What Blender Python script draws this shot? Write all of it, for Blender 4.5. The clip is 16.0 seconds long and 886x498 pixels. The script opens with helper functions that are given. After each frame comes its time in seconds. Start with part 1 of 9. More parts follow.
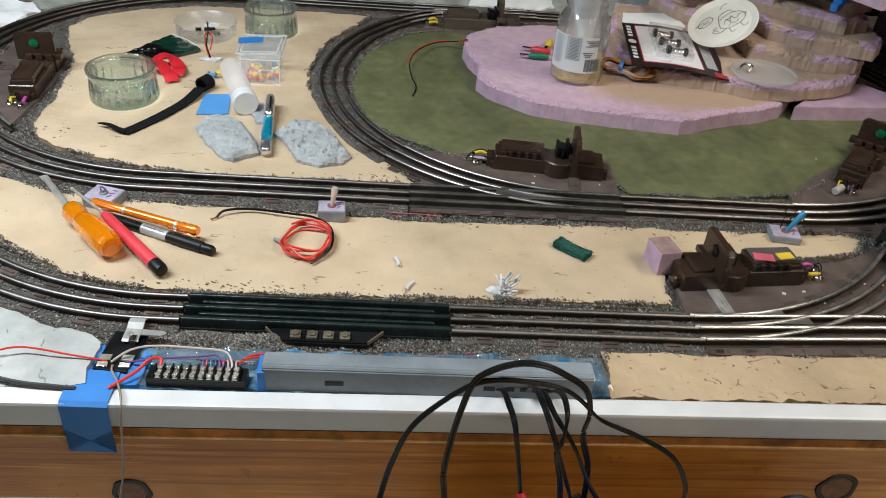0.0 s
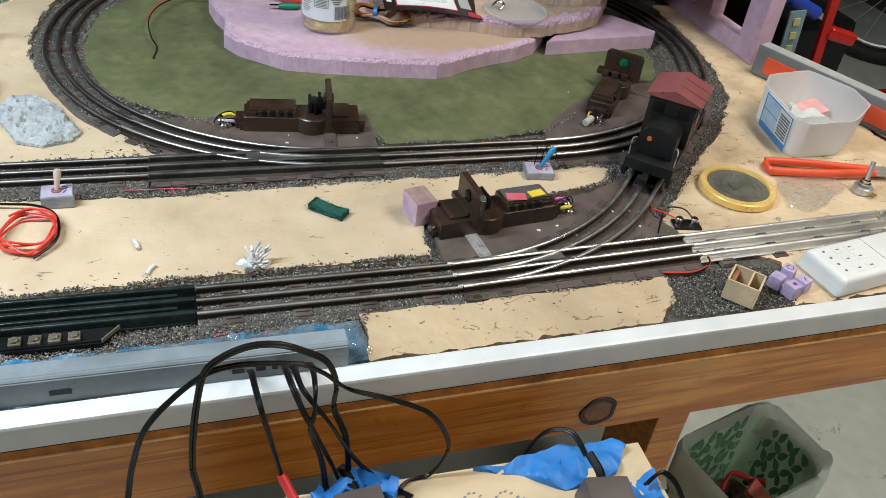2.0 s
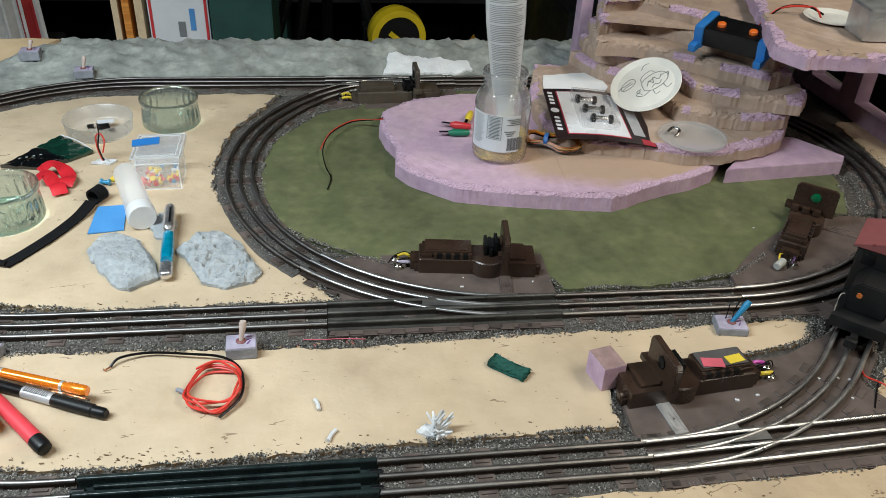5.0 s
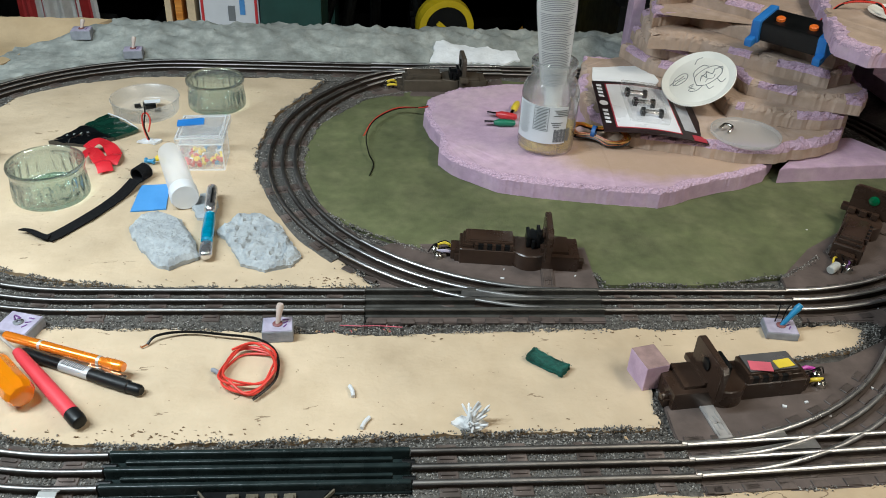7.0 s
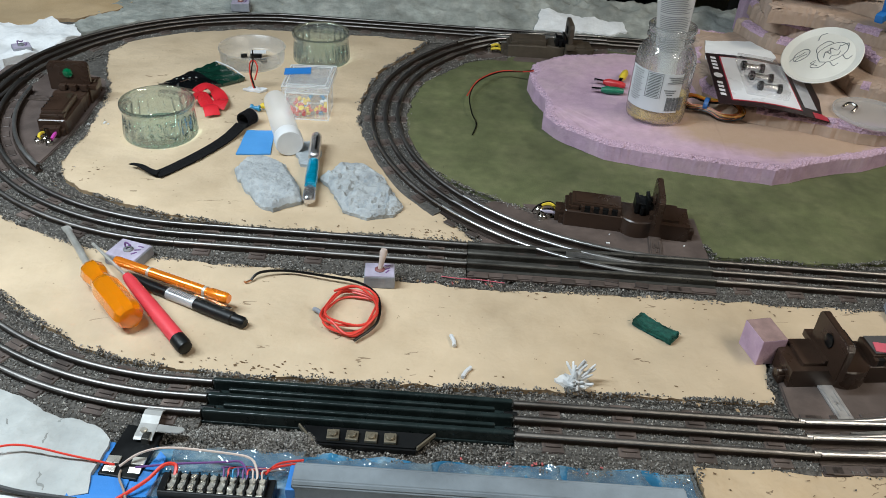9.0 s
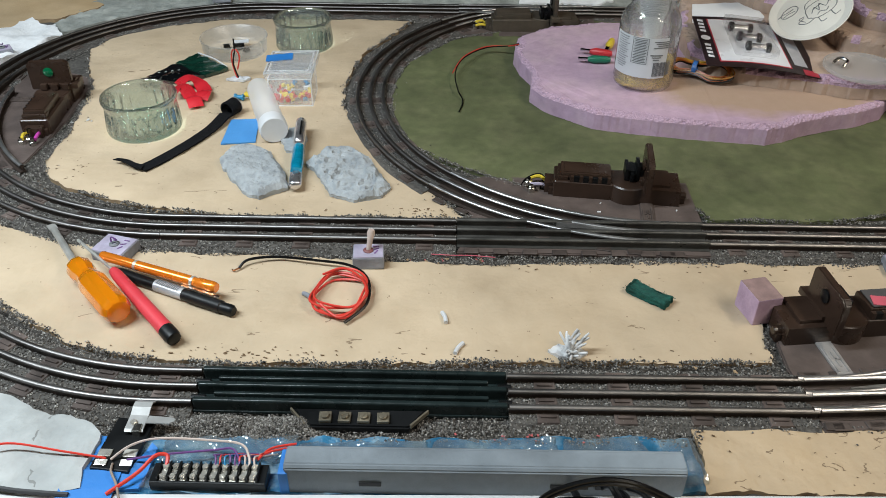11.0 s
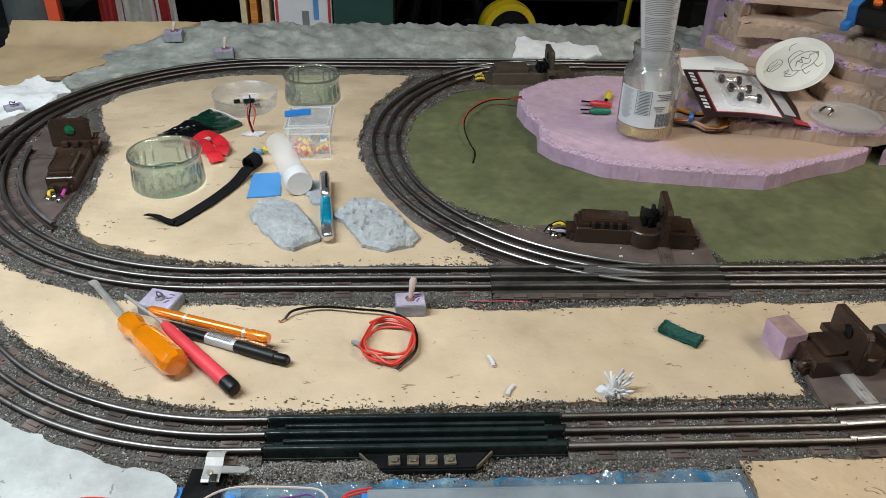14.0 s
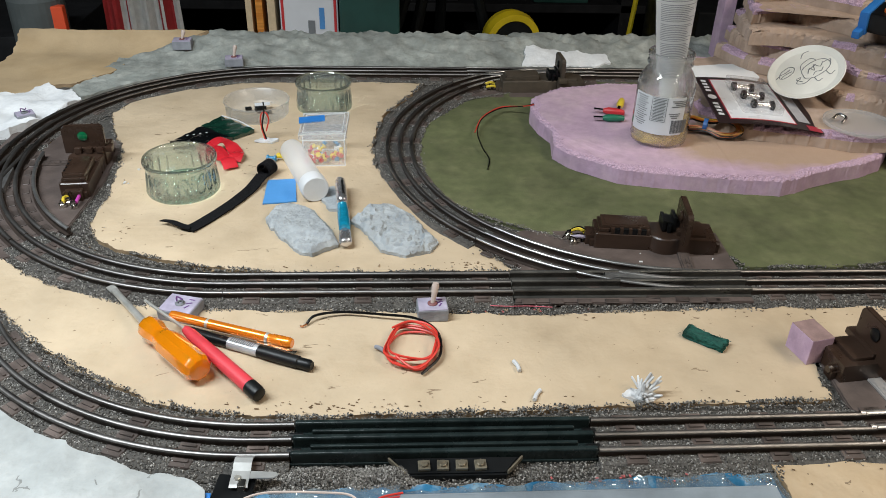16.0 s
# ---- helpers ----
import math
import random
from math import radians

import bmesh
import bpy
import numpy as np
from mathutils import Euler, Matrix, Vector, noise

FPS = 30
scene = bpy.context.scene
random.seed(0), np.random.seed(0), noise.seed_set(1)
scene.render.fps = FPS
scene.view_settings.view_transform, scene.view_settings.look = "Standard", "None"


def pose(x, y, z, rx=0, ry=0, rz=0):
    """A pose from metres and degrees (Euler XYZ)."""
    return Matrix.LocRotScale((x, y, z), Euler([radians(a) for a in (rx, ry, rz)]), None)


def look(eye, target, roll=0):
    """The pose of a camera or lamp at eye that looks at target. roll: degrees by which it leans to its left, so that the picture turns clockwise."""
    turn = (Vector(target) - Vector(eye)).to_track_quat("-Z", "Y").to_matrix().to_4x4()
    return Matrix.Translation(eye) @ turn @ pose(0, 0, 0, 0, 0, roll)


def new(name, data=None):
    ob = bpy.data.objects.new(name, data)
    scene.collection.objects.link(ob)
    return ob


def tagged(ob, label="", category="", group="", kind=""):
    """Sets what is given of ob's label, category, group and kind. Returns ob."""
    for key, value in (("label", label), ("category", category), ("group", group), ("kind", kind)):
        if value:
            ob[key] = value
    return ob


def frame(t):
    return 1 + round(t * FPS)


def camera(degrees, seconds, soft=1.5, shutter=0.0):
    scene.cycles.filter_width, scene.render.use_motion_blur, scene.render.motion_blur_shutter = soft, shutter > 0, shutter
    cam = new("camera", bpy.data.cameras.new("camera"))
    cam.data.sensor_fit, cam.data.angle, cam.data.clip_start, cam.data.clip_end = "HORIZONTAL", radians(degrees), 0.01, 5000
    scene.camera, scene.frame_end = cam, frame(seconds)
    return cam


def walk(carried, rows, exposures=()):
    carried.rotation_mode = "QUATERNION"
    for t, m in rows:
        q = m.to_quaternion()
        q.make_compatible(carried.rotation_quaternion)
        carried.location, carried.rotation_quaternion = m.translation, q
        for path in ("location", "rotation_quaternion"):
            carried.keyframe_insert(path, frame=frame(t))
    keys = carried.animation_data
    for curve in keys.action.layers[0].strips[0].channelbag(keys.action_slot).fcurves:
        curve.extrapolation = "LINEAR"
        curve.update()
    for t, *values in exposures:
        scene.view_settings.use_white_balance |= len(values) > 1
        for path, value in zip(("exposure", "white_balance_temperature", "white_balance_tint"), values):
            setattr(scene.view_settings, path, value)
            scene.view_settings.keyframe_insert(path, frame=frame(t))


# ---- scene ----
from mathutils import geometry

cam = camera(57.0, 16.0, soft=0.55, shutter=0.22)
PATH = [
    (0, (0.058, -0.288, 0.514), (0.173, 1.353, -0.624), 5.0),
    (0.5, (0.081, -0.284, 0.505), (0.289, 1.309, -0.686), 4.3),
    (1, (0.108, -0.278, 0.509), (0.528, 1.277, -0.676), 7.0),
    (1.5, (0.124, -0.272, 0.511), (0.654, 1.224, -0.705), 7.9),
    (2, (0.134, -0.262, 0.512), (0.67, 1.244, -0.69), 7.5),
    (2.5, (0.131, -0.256, 0.514), (0.642, 1.255, -0.693), 7.0),
    (3, (0.132, -0.252, 0.515), (0.659, 1.243, -0.705), 7.9),
    (3.5, (0.105, -0.244, 0.518), (0.59, 1.286, -0.676), 7.9),
    (4, (0.065, -0.233, 0.536), (0.465, 1.324, -0.655), 8.2),
    (4.5, (0.072, -0.189, 0.555), (0.364, 1.452, -0.551), 5.0),
    (4.7, (0.083, -0.171, 0.561), (0.361, 1.484, -0.527), 3.8),
    (6.8, (0.09, -0.148, 0.55), (0.255, 1.511, -0.554), 2.9),
    (7, (0.085, -0.152, 0.547), (0.242, 1.507, -0.559), 3.3),
    (7.5, (0.07, -0.158, 0.527), (0.158, 1.502, -0.585), 3.8),
    (8, (0.064, -0.153, 0.506), (0.09, 1.501, -0.618), 3.2),
    (8.5, (0.054, -0.153, 0.504), (0.054, 1.503, -0.617), 2.9),
    (9, (0.048, -0.156, 0.504), (0.04, 1.489, -0.633), 4.0),
    (9.2, (0.048, -0.158, 0.504), (0.026, 1.488, -0.632), 3.8),
    (11.5, (0.081, -0.153, 0.483), (0.063, 1.471, -0.684), 0.3),
    (12, (0.093, -0.195, 0.477), (0.074, 1.443, -0.67), 0.4),
    (12.5, (0.045, -0.219, 0.509), (0.068, 1.428, -0.625), -0.1),
    (13, (0.006, -0.213, 0.527), (0.104, 1.45, -0.579), 0.1),
    (13.5, (-0.013, -0.192, 0.52), (0.057, 1.495, -0.551), 0.1),
    (14, (-0.02, -0.18, 0.513), (0.068, 1.506, -0.56), 1.4),
    (14.5, (-0.019, -0.172, 0.507), (0.078, 1.514, -0.564), 2.1),
    (15, (-0.02, -0.175, 0.5), (0.042, 1.519, -0.562), 1.3),
    (15.5, (-0.034, -0.176, 0.502), (0.044, 1.523, -0.552), 1.5),
    (16, (-0.049, -0.179, 0.502), (0.054, 1.523, -0.543), 1.6),
]
walk(cam, [(t, look(eye, target, roll)) for t, eye, target, roll in PATH], [(0, -0.08, 6900, 14), (0.6, 0.02, 6700, 12), (1.3, 0.24, 6550, 10), (3.6, 0.28, 6500, 10), (4.5, 0.05, 6600, 10), (7.5, 0.10, 6500, 9), (8.2, 0.0, 6500, 10), (8.7, -0.13, 6550, 11), (9.2, -0.13, 6550, 11), (11.4, -0.16, 6650, 12), (13.0, -0.16, 6700, 12), (14.0, -0.12, 6800, 13), (16, -0.08, 6850, 14)])

# ---- world and lamps ----
TABLE = 0.80          # height of the table top over the floor; z = 0 is the table top
CEIL = 1.75
world = bpy.data.worlds.new("room_world")
scene.world = world
world.use_nodes = True
world.node_tree.nodes["Background"].inputs["Color"].default_value = (0.9, 0.95, 1.0, 1)
world.node_tree.nodes["Background"].inputs["Strength"].default_value = 0.03
COOL, WARM = (0.86, 1.0, 1.08), (1.0, 0.94, 0.81)
LAMPS = [(-0.86, 0.22, 1.25, 37.5, COOL, 90), (1.20, 0.25, 1.50, 15.0, WARM, 0), (1.50, -1.25, 1.62, 17.0, WARM, 90), (1.75, 0.20, 1.68, 6.0, WARM, 0)]


# ---- materials ----
def mat(name, base, rough=0.6, metal=0.0, var=0.15, scale=30.0, bump=0.15, fine=260.0, stain=0.1, stain_scale=5.0, coat=0.0, rvar=0.1, per=0.0, tint=None):
    """A surface with grain at two scales, relief and uneven gloss."""
    m = bpy.data.materials.new(name)
    m.use_nodes = True
    nt = m.node_tree
    n, l = nt.nodes, nt.links
    b = n["Principled BSDF"]
    tc = n.new("ShaderNodeTexCoord")
    src = tc.outputs["Object"]

    def noise_node(s, detail=4.0, r=0.6):
        k = n.new("ShaderNodeTexNoise")
        k.inputs["Scale"].default_value, k.inputs["Detail"].default_value, k.inputs["Roughness"].default_value = s, detail, r
        l.new(src, k.inputs["Vector"])
        return k.outputs["Fac"]

    def maprange(v, a, z, lo=0.3, hi=0.7):
        k = n.new("ShaderNodeMapRange")
        for key, val in (("From Min", lo), ("From Max", hi), ("To Min", a), ("To Max", z)):
            k.inputs[key].default_value = val
        l.new(v, k.inputs["Value"])
        return k.outputs["Result"]

    def times(a, c):
        k = n.new("ShaderNodeMath")
        k.operation = "MULTIPLY"
        l.new(a, k.inputs[0])
        if isinstance(c, float):
            k.inputs[1].default_value = c
        else:
            l.new(c, k.inputs[1])
        return k.outputs[0]

    g = maprange(noise_node(scale), 1 - var, 1 + var)
    s = maprange(noise_node(stain_scale, 3.0), 1 - stain, 1 + stain)
    f = times(g, s)
    if per:
        info = n.new("ShaderNodeObjectInfo")
        f = times(f, maprange(info.outputs["Random"], 1 - per, 1 + per, 0.0, 1.0))
    mix = n.new("ShaderNodeVectorMath")
    mix.operation = "SCALE"
    if tint:
        tm = n.new("ShaderNodeMix")
        tm.data_type = "RGBA"
        tm.inputs[6].default_value, tm.inputs[7].default_value = (*base, 1), (*tint, 1)
        l.new(maprange(noise_node(stain_scale * 2.3, 5.0), 0.0, 1.0, 0.45, 0.7), tm.inputs[0])
        l.new(tm.outputs[2], mix.inputs[0])
    else:
        mix.inputs[0].default_value = base
    l.new(f, mix.inputs["Scale"])
    l.new(mix.outputs[0], b.inputs["Base Color"])
    l.new(maprange(noise_node(scale * 0.7), max(0.02, rough - rvar), min(1.0, rough + rvar)), b.inputs["Roughness"])
    b.inputs["Metallic"].default_value = metal
    b.inputs["Coat Weight"].default_value = coat
    if bump:
        bp = n.new("ShaderNodeBump")
        bp.inputs["Strength"].default_value, bp.inputs["Distance"].default_value = bump, 0.002
        l.new(noise_node(fine, 5.0), bp.inputs["Height"])
        l.new(bp.outputs["Normal"], b.inputs["Normal"])
    return m


def glass(name, color, rough=0.02, ior=1.45, trans=1.0, bump=0.0):
    m = mat(name, color, rough, 0.0, 0.02, 60, bump, 120, 0.02, rvar=0.01)
    b = m.node_tree.nodes["Principled BSDF"]
    b.inputs["Transmission Weight"].default_value, b.inputs["IOR"].default_value = trans, ior
    return m


def clear(name, tint, ior=1.5, haze=0.0, rough=0.03, extra=0.05, bend=0.0, power=4.0):
    """Thin clear glass or plastic: tinted see-through with a mirror gloss by Fresnel, and some milky haze."""
    m = bpy.data.materials.new(name)
    m.use_nodes = True
    nt = m.node_tree
    n, l = nt.nodes, nt.links
    out = n["Material Output"]
    n.remove(n["Principled BSDF"])
    tr, gl, mix = n.new("ShaderNodeBsdfTransparent"), n.new("ShaderNodeBsdfGlossy"), n.new("ShaderNodeMixShader")
    tr.inputs["Color"].default_value = (*tint, 1)
    gl.inputs["Roughness"].default_value = rough
    tc, nz, bp = n.new("ShaderNodeTexCoord"), n.new("ShaderNodeTexNoise"), n.new("ShaderNodeBump")
    nz.inputs["Scale"].default_value = 70
    bp.inputs["Strength"].default_value, bp.inputs["Distance"].default_value = 0.25, 0.002
    l.new(tc.outputs["Object"], nz.inputs["Vector"])
    l.new(nz.outputs["Fac"], bp.inputs["Height"])
    l.new(bp.outputs["Normal"], gl.inputs["Normal"])
    fr, pw, ad = n.new("ShaderNodeLayerWeight"), n.new("ShaderNodeMath"), n.new("ShaderNodeMath")
    pw.operation, ad.operation, ad.use_clamp = "POWER", "MULTIPLY_ADD", True
    pw.inputs[1].default_value = power
    ad.inputs[1].default_value, ad.inputs[2].default_value = (ior - 1.0), extra
    l.new(fr.outputs["Facing"], pw.inputs[0])
    l.new(pw.outputs[0], ad.inputs[0])
    l.new(ad.outputs[0], mix.inputs[0])
    body = tr.outputs[0]
    if bend:
        rf, bm_ = n.new("ShaderNodeBsdfRefraction"), n.new("ShaderNodeMixShader")
        rf.inputs["Color"].default_value, rf.inputs["IOR"].default_value, rf.inputs["Roughness"].default_value = (*tint, 1), 1.42, 0.0
        l.new(bp.outputs["Normal"], rf.inputs["Normal"])
        bm_.inputs[0].default_value = bend
        l.new(tr.outputs[0], bm_.inputs[1])
        l.new(rf.outputs[0], bm_.inputs[2])
        body = bm_.outputs[0]
    if haze:
        df, tl, hm, h2 = n.new("ShaderNodeBsdfDiffuse"), n.new("ShaderNodeBsdfTranslucent"), n.new("ShaderNodeMixShader"), n.new("ShaderNodeMixShader")
        df.inputs["Color"].default_value = tl.inputs["Color"].default_value = (0.93, 0.94, 0.95, 1)
        l.new(df.outputs[0], h2.inputs[1])
        l.new(tl.outputs[0], h2.inputs[2])
        hm.inputs[0].default_value = haze
        l.new(body, hm.inputs[1])
        l.new(h2.outputs[0], hm.inputs[2])
        body = hm.outputs[0]
    l.new(body, mix.inputs[1])
    l.new(gl.outputs[0], mix.inputs[2])
    l.new(mix.outputs[0], out.inputs["Surface"])
    return m


def thin(m, share):
    """Lets light through a thin sheet: part of the surface becomes translucent in the same colour."""
    n, l = m.node_tree.nodes, m.node_tree.links
    b = n["Principled BSDF"]
    tl, mx = n.new("ShaderNodeBsdfTranslucent"), n.new("ShaderNodeMixShader")
    l.new(b.inputs["Base Color"].links[0].from_socket, tl.inputs["Color"])
    mx.inputs[0].default_value = share
    l.new(b.outputs[0], mx.inputs[1])
    l.new(tl.outputs[0], mx.inputs[2])
    l.new(mx.outputs[0], n["Material Output"].inputs["Surface"])
    return m


def add_cracks(m, colour, stretch=(1.0, 2.6, 1.0), scale=22.0, width=0.012, cover=0.62, ripple=0.0, specks=False, detail=5.0):
    """Short uneven creases: thin contour lines of a stretched noise, kept only in patches."""
    nt = m.node_tree
    n, l = nt.nodes, nt.links
    b = n["Principled BSDF"]
    src = b.inputs["Base Color"].links[0].from_socket
    tc, mp = n.new("ShaderNodeTexCoord"), n.new("ShaderNodeMapping")
    mp.inputs["Scale"].default_value = stretch
    l.new(tc.outputs["Object"], mp.inputs["Vector"])
    a, c = n.new("ShaderNodeTexNoise"), n.new("ShaderNodeTexNoise")
    for k, s_, d_ in ((a, scale, detail), (c, 17.0, 2.0)):
        k.inputs["Scale"].default_value, k.inputs["Detail"].default_value = s_, d_
        l.new(mp.outputs[0], k.inputs["Vector"])

    def math_node(op, x, y):
        k = n.new("ShaderNodeMath")
        k.operation = op
        for i, v in enumerate((x, y)):
            if isinstance(v, float):
                k.inputs[i].default_value = v
            else:
                l.new(v, k.inputs[i])
        return k.outputs[0]

    near = math_node("ABSOLUTE", math_node("SUBTRACT", a.outputs["Fac"], 0.5), 0.0)
    lines = math_node("MULTIPLY", math_node("LESS_THAN", near, width), math_node("GREATER_THAN", c.outputs["Fac"], cover))
    vo = n.new("ShaderNodeTexVoronoi")
    vo.inputs["Scale"].default_value = 38.0
    l.new(tc.outputs["Object"], vo.inputs["Vector"])
    dots = math_node("LESS_THAN", vo.outputs["Distance"], 0.035)
    marks = math_node("MAXIMUM", lines, dots)
    if specks:
        v2 = n.new("ShaderNodeTexVoronoi")
        v2.inputs["Scale"].default_value = 95.0
        l.new(tc.outputs["Object"], v2.inputs["Vector"])
        small = math_node("MULTIPLY", math_node("LESS_THAN", v2.outputs["Distance"], 0.075), math_node("LESS_THAN", c.outputs["Fac"], 0.50))
        marks = math_node("MAXIMUM", marks, small)
    fac = math_node("MULTIPLY", marks, 0.7)
    mx = n.new("ShaderNodeMix")
    mx.data_type = "RGBA"
    mx.inputs[7].default_value = (*colour, 1)
    l.new(fac, mx.inputs[0])
    l.new(src, mx.inputs[6])
    l.new(mx.outputs[2], b.inputs["Base Color"])
    if ripple:
        wv, wb = n.new("ShaderNodeTexNoise"), n.new("ShaderNodeBump")
        wv.inputs["Scale"].default_value, wv.inputs["Detail"].default_value = 30.0, 3.0
        wb.inputs["Strength"].default_value, wb.inputs["Distance"].default_value = 1.0, ripple
        l.new(tc.outputs["Object"], wv.inputs["Vector"])
        l.new(wv.outputs["Fac"], wb.inputs["Height"])
        l.new(b.inputs["Normal"].links[0].from_socket, wb.inputs["Normal"])
        l.new(wb.outputs["Normal"], b.inputs["Normal"])
    bp = n.new("ShaderNodeBump")
    bp.invert = True
    bp.inputs["Strength"].default_value, bp.inputs["Distance"].default_value = 0.8, 0.0015
    l.new(lines, bp.inputs["Height"])
    if b.inputs["Normal"].links:
        l.new(b.inputs["Normal"].links[0].from_socket, bp.inputs["Normal"])
    l.new(bp.outputs["Normal"], b.inputs["Normal"])
    return m


def wood(name, base, dark, along=(2.0, 26.0, 26.0), rough=0.45, tint=None):
    """Stained softwood: stretched growth lines with darker bands."""
    m = mat(name, base, rough, 0, 0.08, 30, 0.08, 200, 0.08, 1.6, tint=tint)
    nt = m.node_tree
    n, l = nt.nodes, nt.links
    b = n["Principled BSDF"]
    src = b.inputs["Base Color"].links[0].from_socket
    tc, mp, a, mr, mx = n.new("ShaderNodeTexCoord"), n.new("ShaderNodeMapping"), n.new("ShaderNodeTexNoise"), n.new("ShaderNodeMapRange"), n.new("ShaderNodeMix")
    mp.inputs["Scale"].default_value = along
    a.inputs["Scale"].default_value, a.inputs["Detail"].default_value, a.inputs["Distortion"].default_value = 2.2, 6.0, 0.8
    mr.inputs["From Min"].default_value, mr.inputs["From Max"].default_value = 0.42, 0.62
    mx.data_type = "RGBA"
    mx.inputs[7].default_value = (*dark, 1)
    l.new(tc.outputs["Object"], mp.inputs["Vector"])
    l.new(mp.outputs[0], a.inputs["Vector"])
    l.new(a.outputs["Fac"], mr.inputs["Value"])
    l.new(mr.outputs[0], mx.inputs[0])
    l.new(src, mx.inputs[6])
    last = mx.outputs[2]
    for stretch, scale_, lo, hi, colour, share in (((3.0, 70.0, 90.0), 3.0, 0.60, 0.68, (min(1.0, base[0] * 1.25), base[1] * 1.45, base[2] * 2.0), 0.75), ((1.2, 110.0, 130.0), 2.0, 0.56, 0.66, (dark[0] * 0.55, dark[1] * 0.5, dark[2] * 0.5), 0.6)):
        mp2, nz2, mr2, mx2 = n.new("ShaderNodeMapping"), n.new("ShaderNodeTexNoise"), n.new("ShaderNodeMapRange"), n.new("ShaderNodeMix")
        mp2.inputs["Scale"].default_value = stretch
        nz2.inputs["Scale"].default_value, nz2.inputs["Detail"].default_value = scale_, 3.0
        mr2.inputs["From Min"].default_value, mr2.inputs["From Max"].default_value, mr2.inputs["To Max"].default_value = lo, hi, share
        mx2.data_type = "RGBA"
        mx2.inputs[7].default_value = (*colour, 1)
        l.new(tc.outputs["Object"], mp2.inputs["Vector"])
        l.new(mp2.outputs[0], nz2.inputs["Vector"])
        l.new(nz2.outputs["Fac"], mr2.inputs["Value"])
        l.new(mr2.outputs[0], mx2.inputs[0])
        l.new(last, mx2.inputs[6])
        last = mx2.outputs[2]
    l.new(last, b.inputs["Base Color"])
    return m


M_TAN = mat("tan_paper", (0.525, 0.410, 0.282), 0.72, 0, 0.07, 14, 0.35, 150, 0.12, 4, tint=(0.450, 0.342, 0.225))
add_cracks(M_TAN, (0.17, 0.11, 0.06), stretch=(1.0, 3.2, 1.0), scale=22.0, width=0.0085, cover=0.665, ripple=0.003, specks=True, detail=2.5)
M_TANWARM = mat("creased_tan_paper", (0.60, 0.465, 0.315), 0.75, 0, 0.09, 16, 0.45, 110, 0.14, 6, tint=(0.43, 0.315, 0.19))
add_cracks(M_TANWARM, (0.17, 0.11, 0.06), scale=20.0, width=0.009, cover=0.58, ripple=0.007, specks=True)
M_TANSTRIP = mat("brown_cracked_paper", (0.465, 0.350, 0.228), 0.75, 0, 0.10, 14, 0.45, 120, 0.15, 6, tint=(0.42, 0.305, 0.185))
add_cracks(M_TANSTRIP, (0.11, 0.065, 0.032), stretch=(1.0, 1.9, 1.0), scale=30.0, width=0.011, cover=0.56, ripple=0.004, specks=True)
M_TANDARK = mat("brown_stained_paper", (0.46, 0.335, 0.20), 0.75, 0, 0.10, 12, 0.30, 150, 0.16, 5, tint=(0.40, 0.28, 0.155))
M_TAN_EDGE = mat("torn_paper_edge", (0.31, 0.215, 0.125), 0.9, 0, 0.3, 60, 0.3, 300, 0.15)
M_GREEN = mat("green_felt_sheet", (0.090, 0.101, 0.043), 0.85, 0, 0.18, 60, 0.30, 500, 0.24, 8, tint=(0.122, 0.128, 0.060))
M_PLASTER = mat("grey_plaster_cloth", (0.245, 0.26, 0.24), 0.85, 0, 0.2, 44, 0.9, 120, 0.24, 12, tint=(0.37, 0.38, 0.35))
M_PALEPLASTER = mat("pale_plaster_cloth", (0.345, 0.36, 0.355), 0.85, 0, 0.14, 30, 0.9, 70, 0.16, 7, tint=(0.44, 0.45, 0.44))
add_cracks(M_PALEPLASTER, (0.16, 0.16, 0.15), (1, 1, 1), 16.0, 0.007, 0.56, 0.006)
M_WHITEPLASTER = mat("white_plaster", (0.72, 0.73, 0.74), 0.8, 0, 0.10, 40, 0.9, 80, 0.12, 16)
M_BALLAST = mat("ballast_ground", (0.078, 0.072, 0.065), 0.95, 0, 0.5, 260, 0.8, 500, 0.2, 12)
M_GRAIN = mat("ballast_grains", (0.22, 0.205, 0.185), 0.9, 0, 0.55, 330, 0.1, 600, 0.25, 10)
nt = M_GRAIN.node_tree
nt.nodes["Principled BSDF"].inputs["Specular IOR Level"].default_value = 0.15
ramp = nt.nodes.new("ShaderNodeValToRGB")
for pos, col in ((0.0, (0.038, 0.035, 0.032, 1)), (0.42, (0.130, 0.121, 0.110, 1)), (0.82, (0.215, 0.203, 0.187, 1)), (1.0, (0.40, 0.385, 0.36, 1))):
    e = ramp.color_ramp.elements.new(pos) if 0 < pos < 1 else ramp.color_ramp.elements[0 if pos == 0 else -1]
    e.color = col
geo = nt.nodes.new("ShaderNodeNewGeometry")
nt.links.new(geo.outputs["Random Per Island"], ramp.inputs["Fac"])
nt.links.new(ramp.outputs["Color"], nt.nodes["Principled BSDF"].inputs["Base Color"])
M_RAIL = mat("rail_brown", (0.054, 0.039, 0.032), 0.46, 0.35, 0.3, 40, 0.1, 300, 0.2, 9)
M_RAILTOP = mat("rail_worn_steel", (0.240, 0.226, 0.216), 0.45, 1.0, 0.25, 25, 0.03, 300, 0.2, 8, rvar=0.08)
M_RAILOIL = mat("oiled_black_rail", (0.105, 0.102, 0.094), 0.36, 0.6, 0.3, 40, 0.05, 300, 0.25, 12)
M_RAILNEW = mat("rail_bright_tin", (0.72, 0.72, 0.71), 0.34, 0.85, 0.12, 30, 0.03, 200, 0.1)
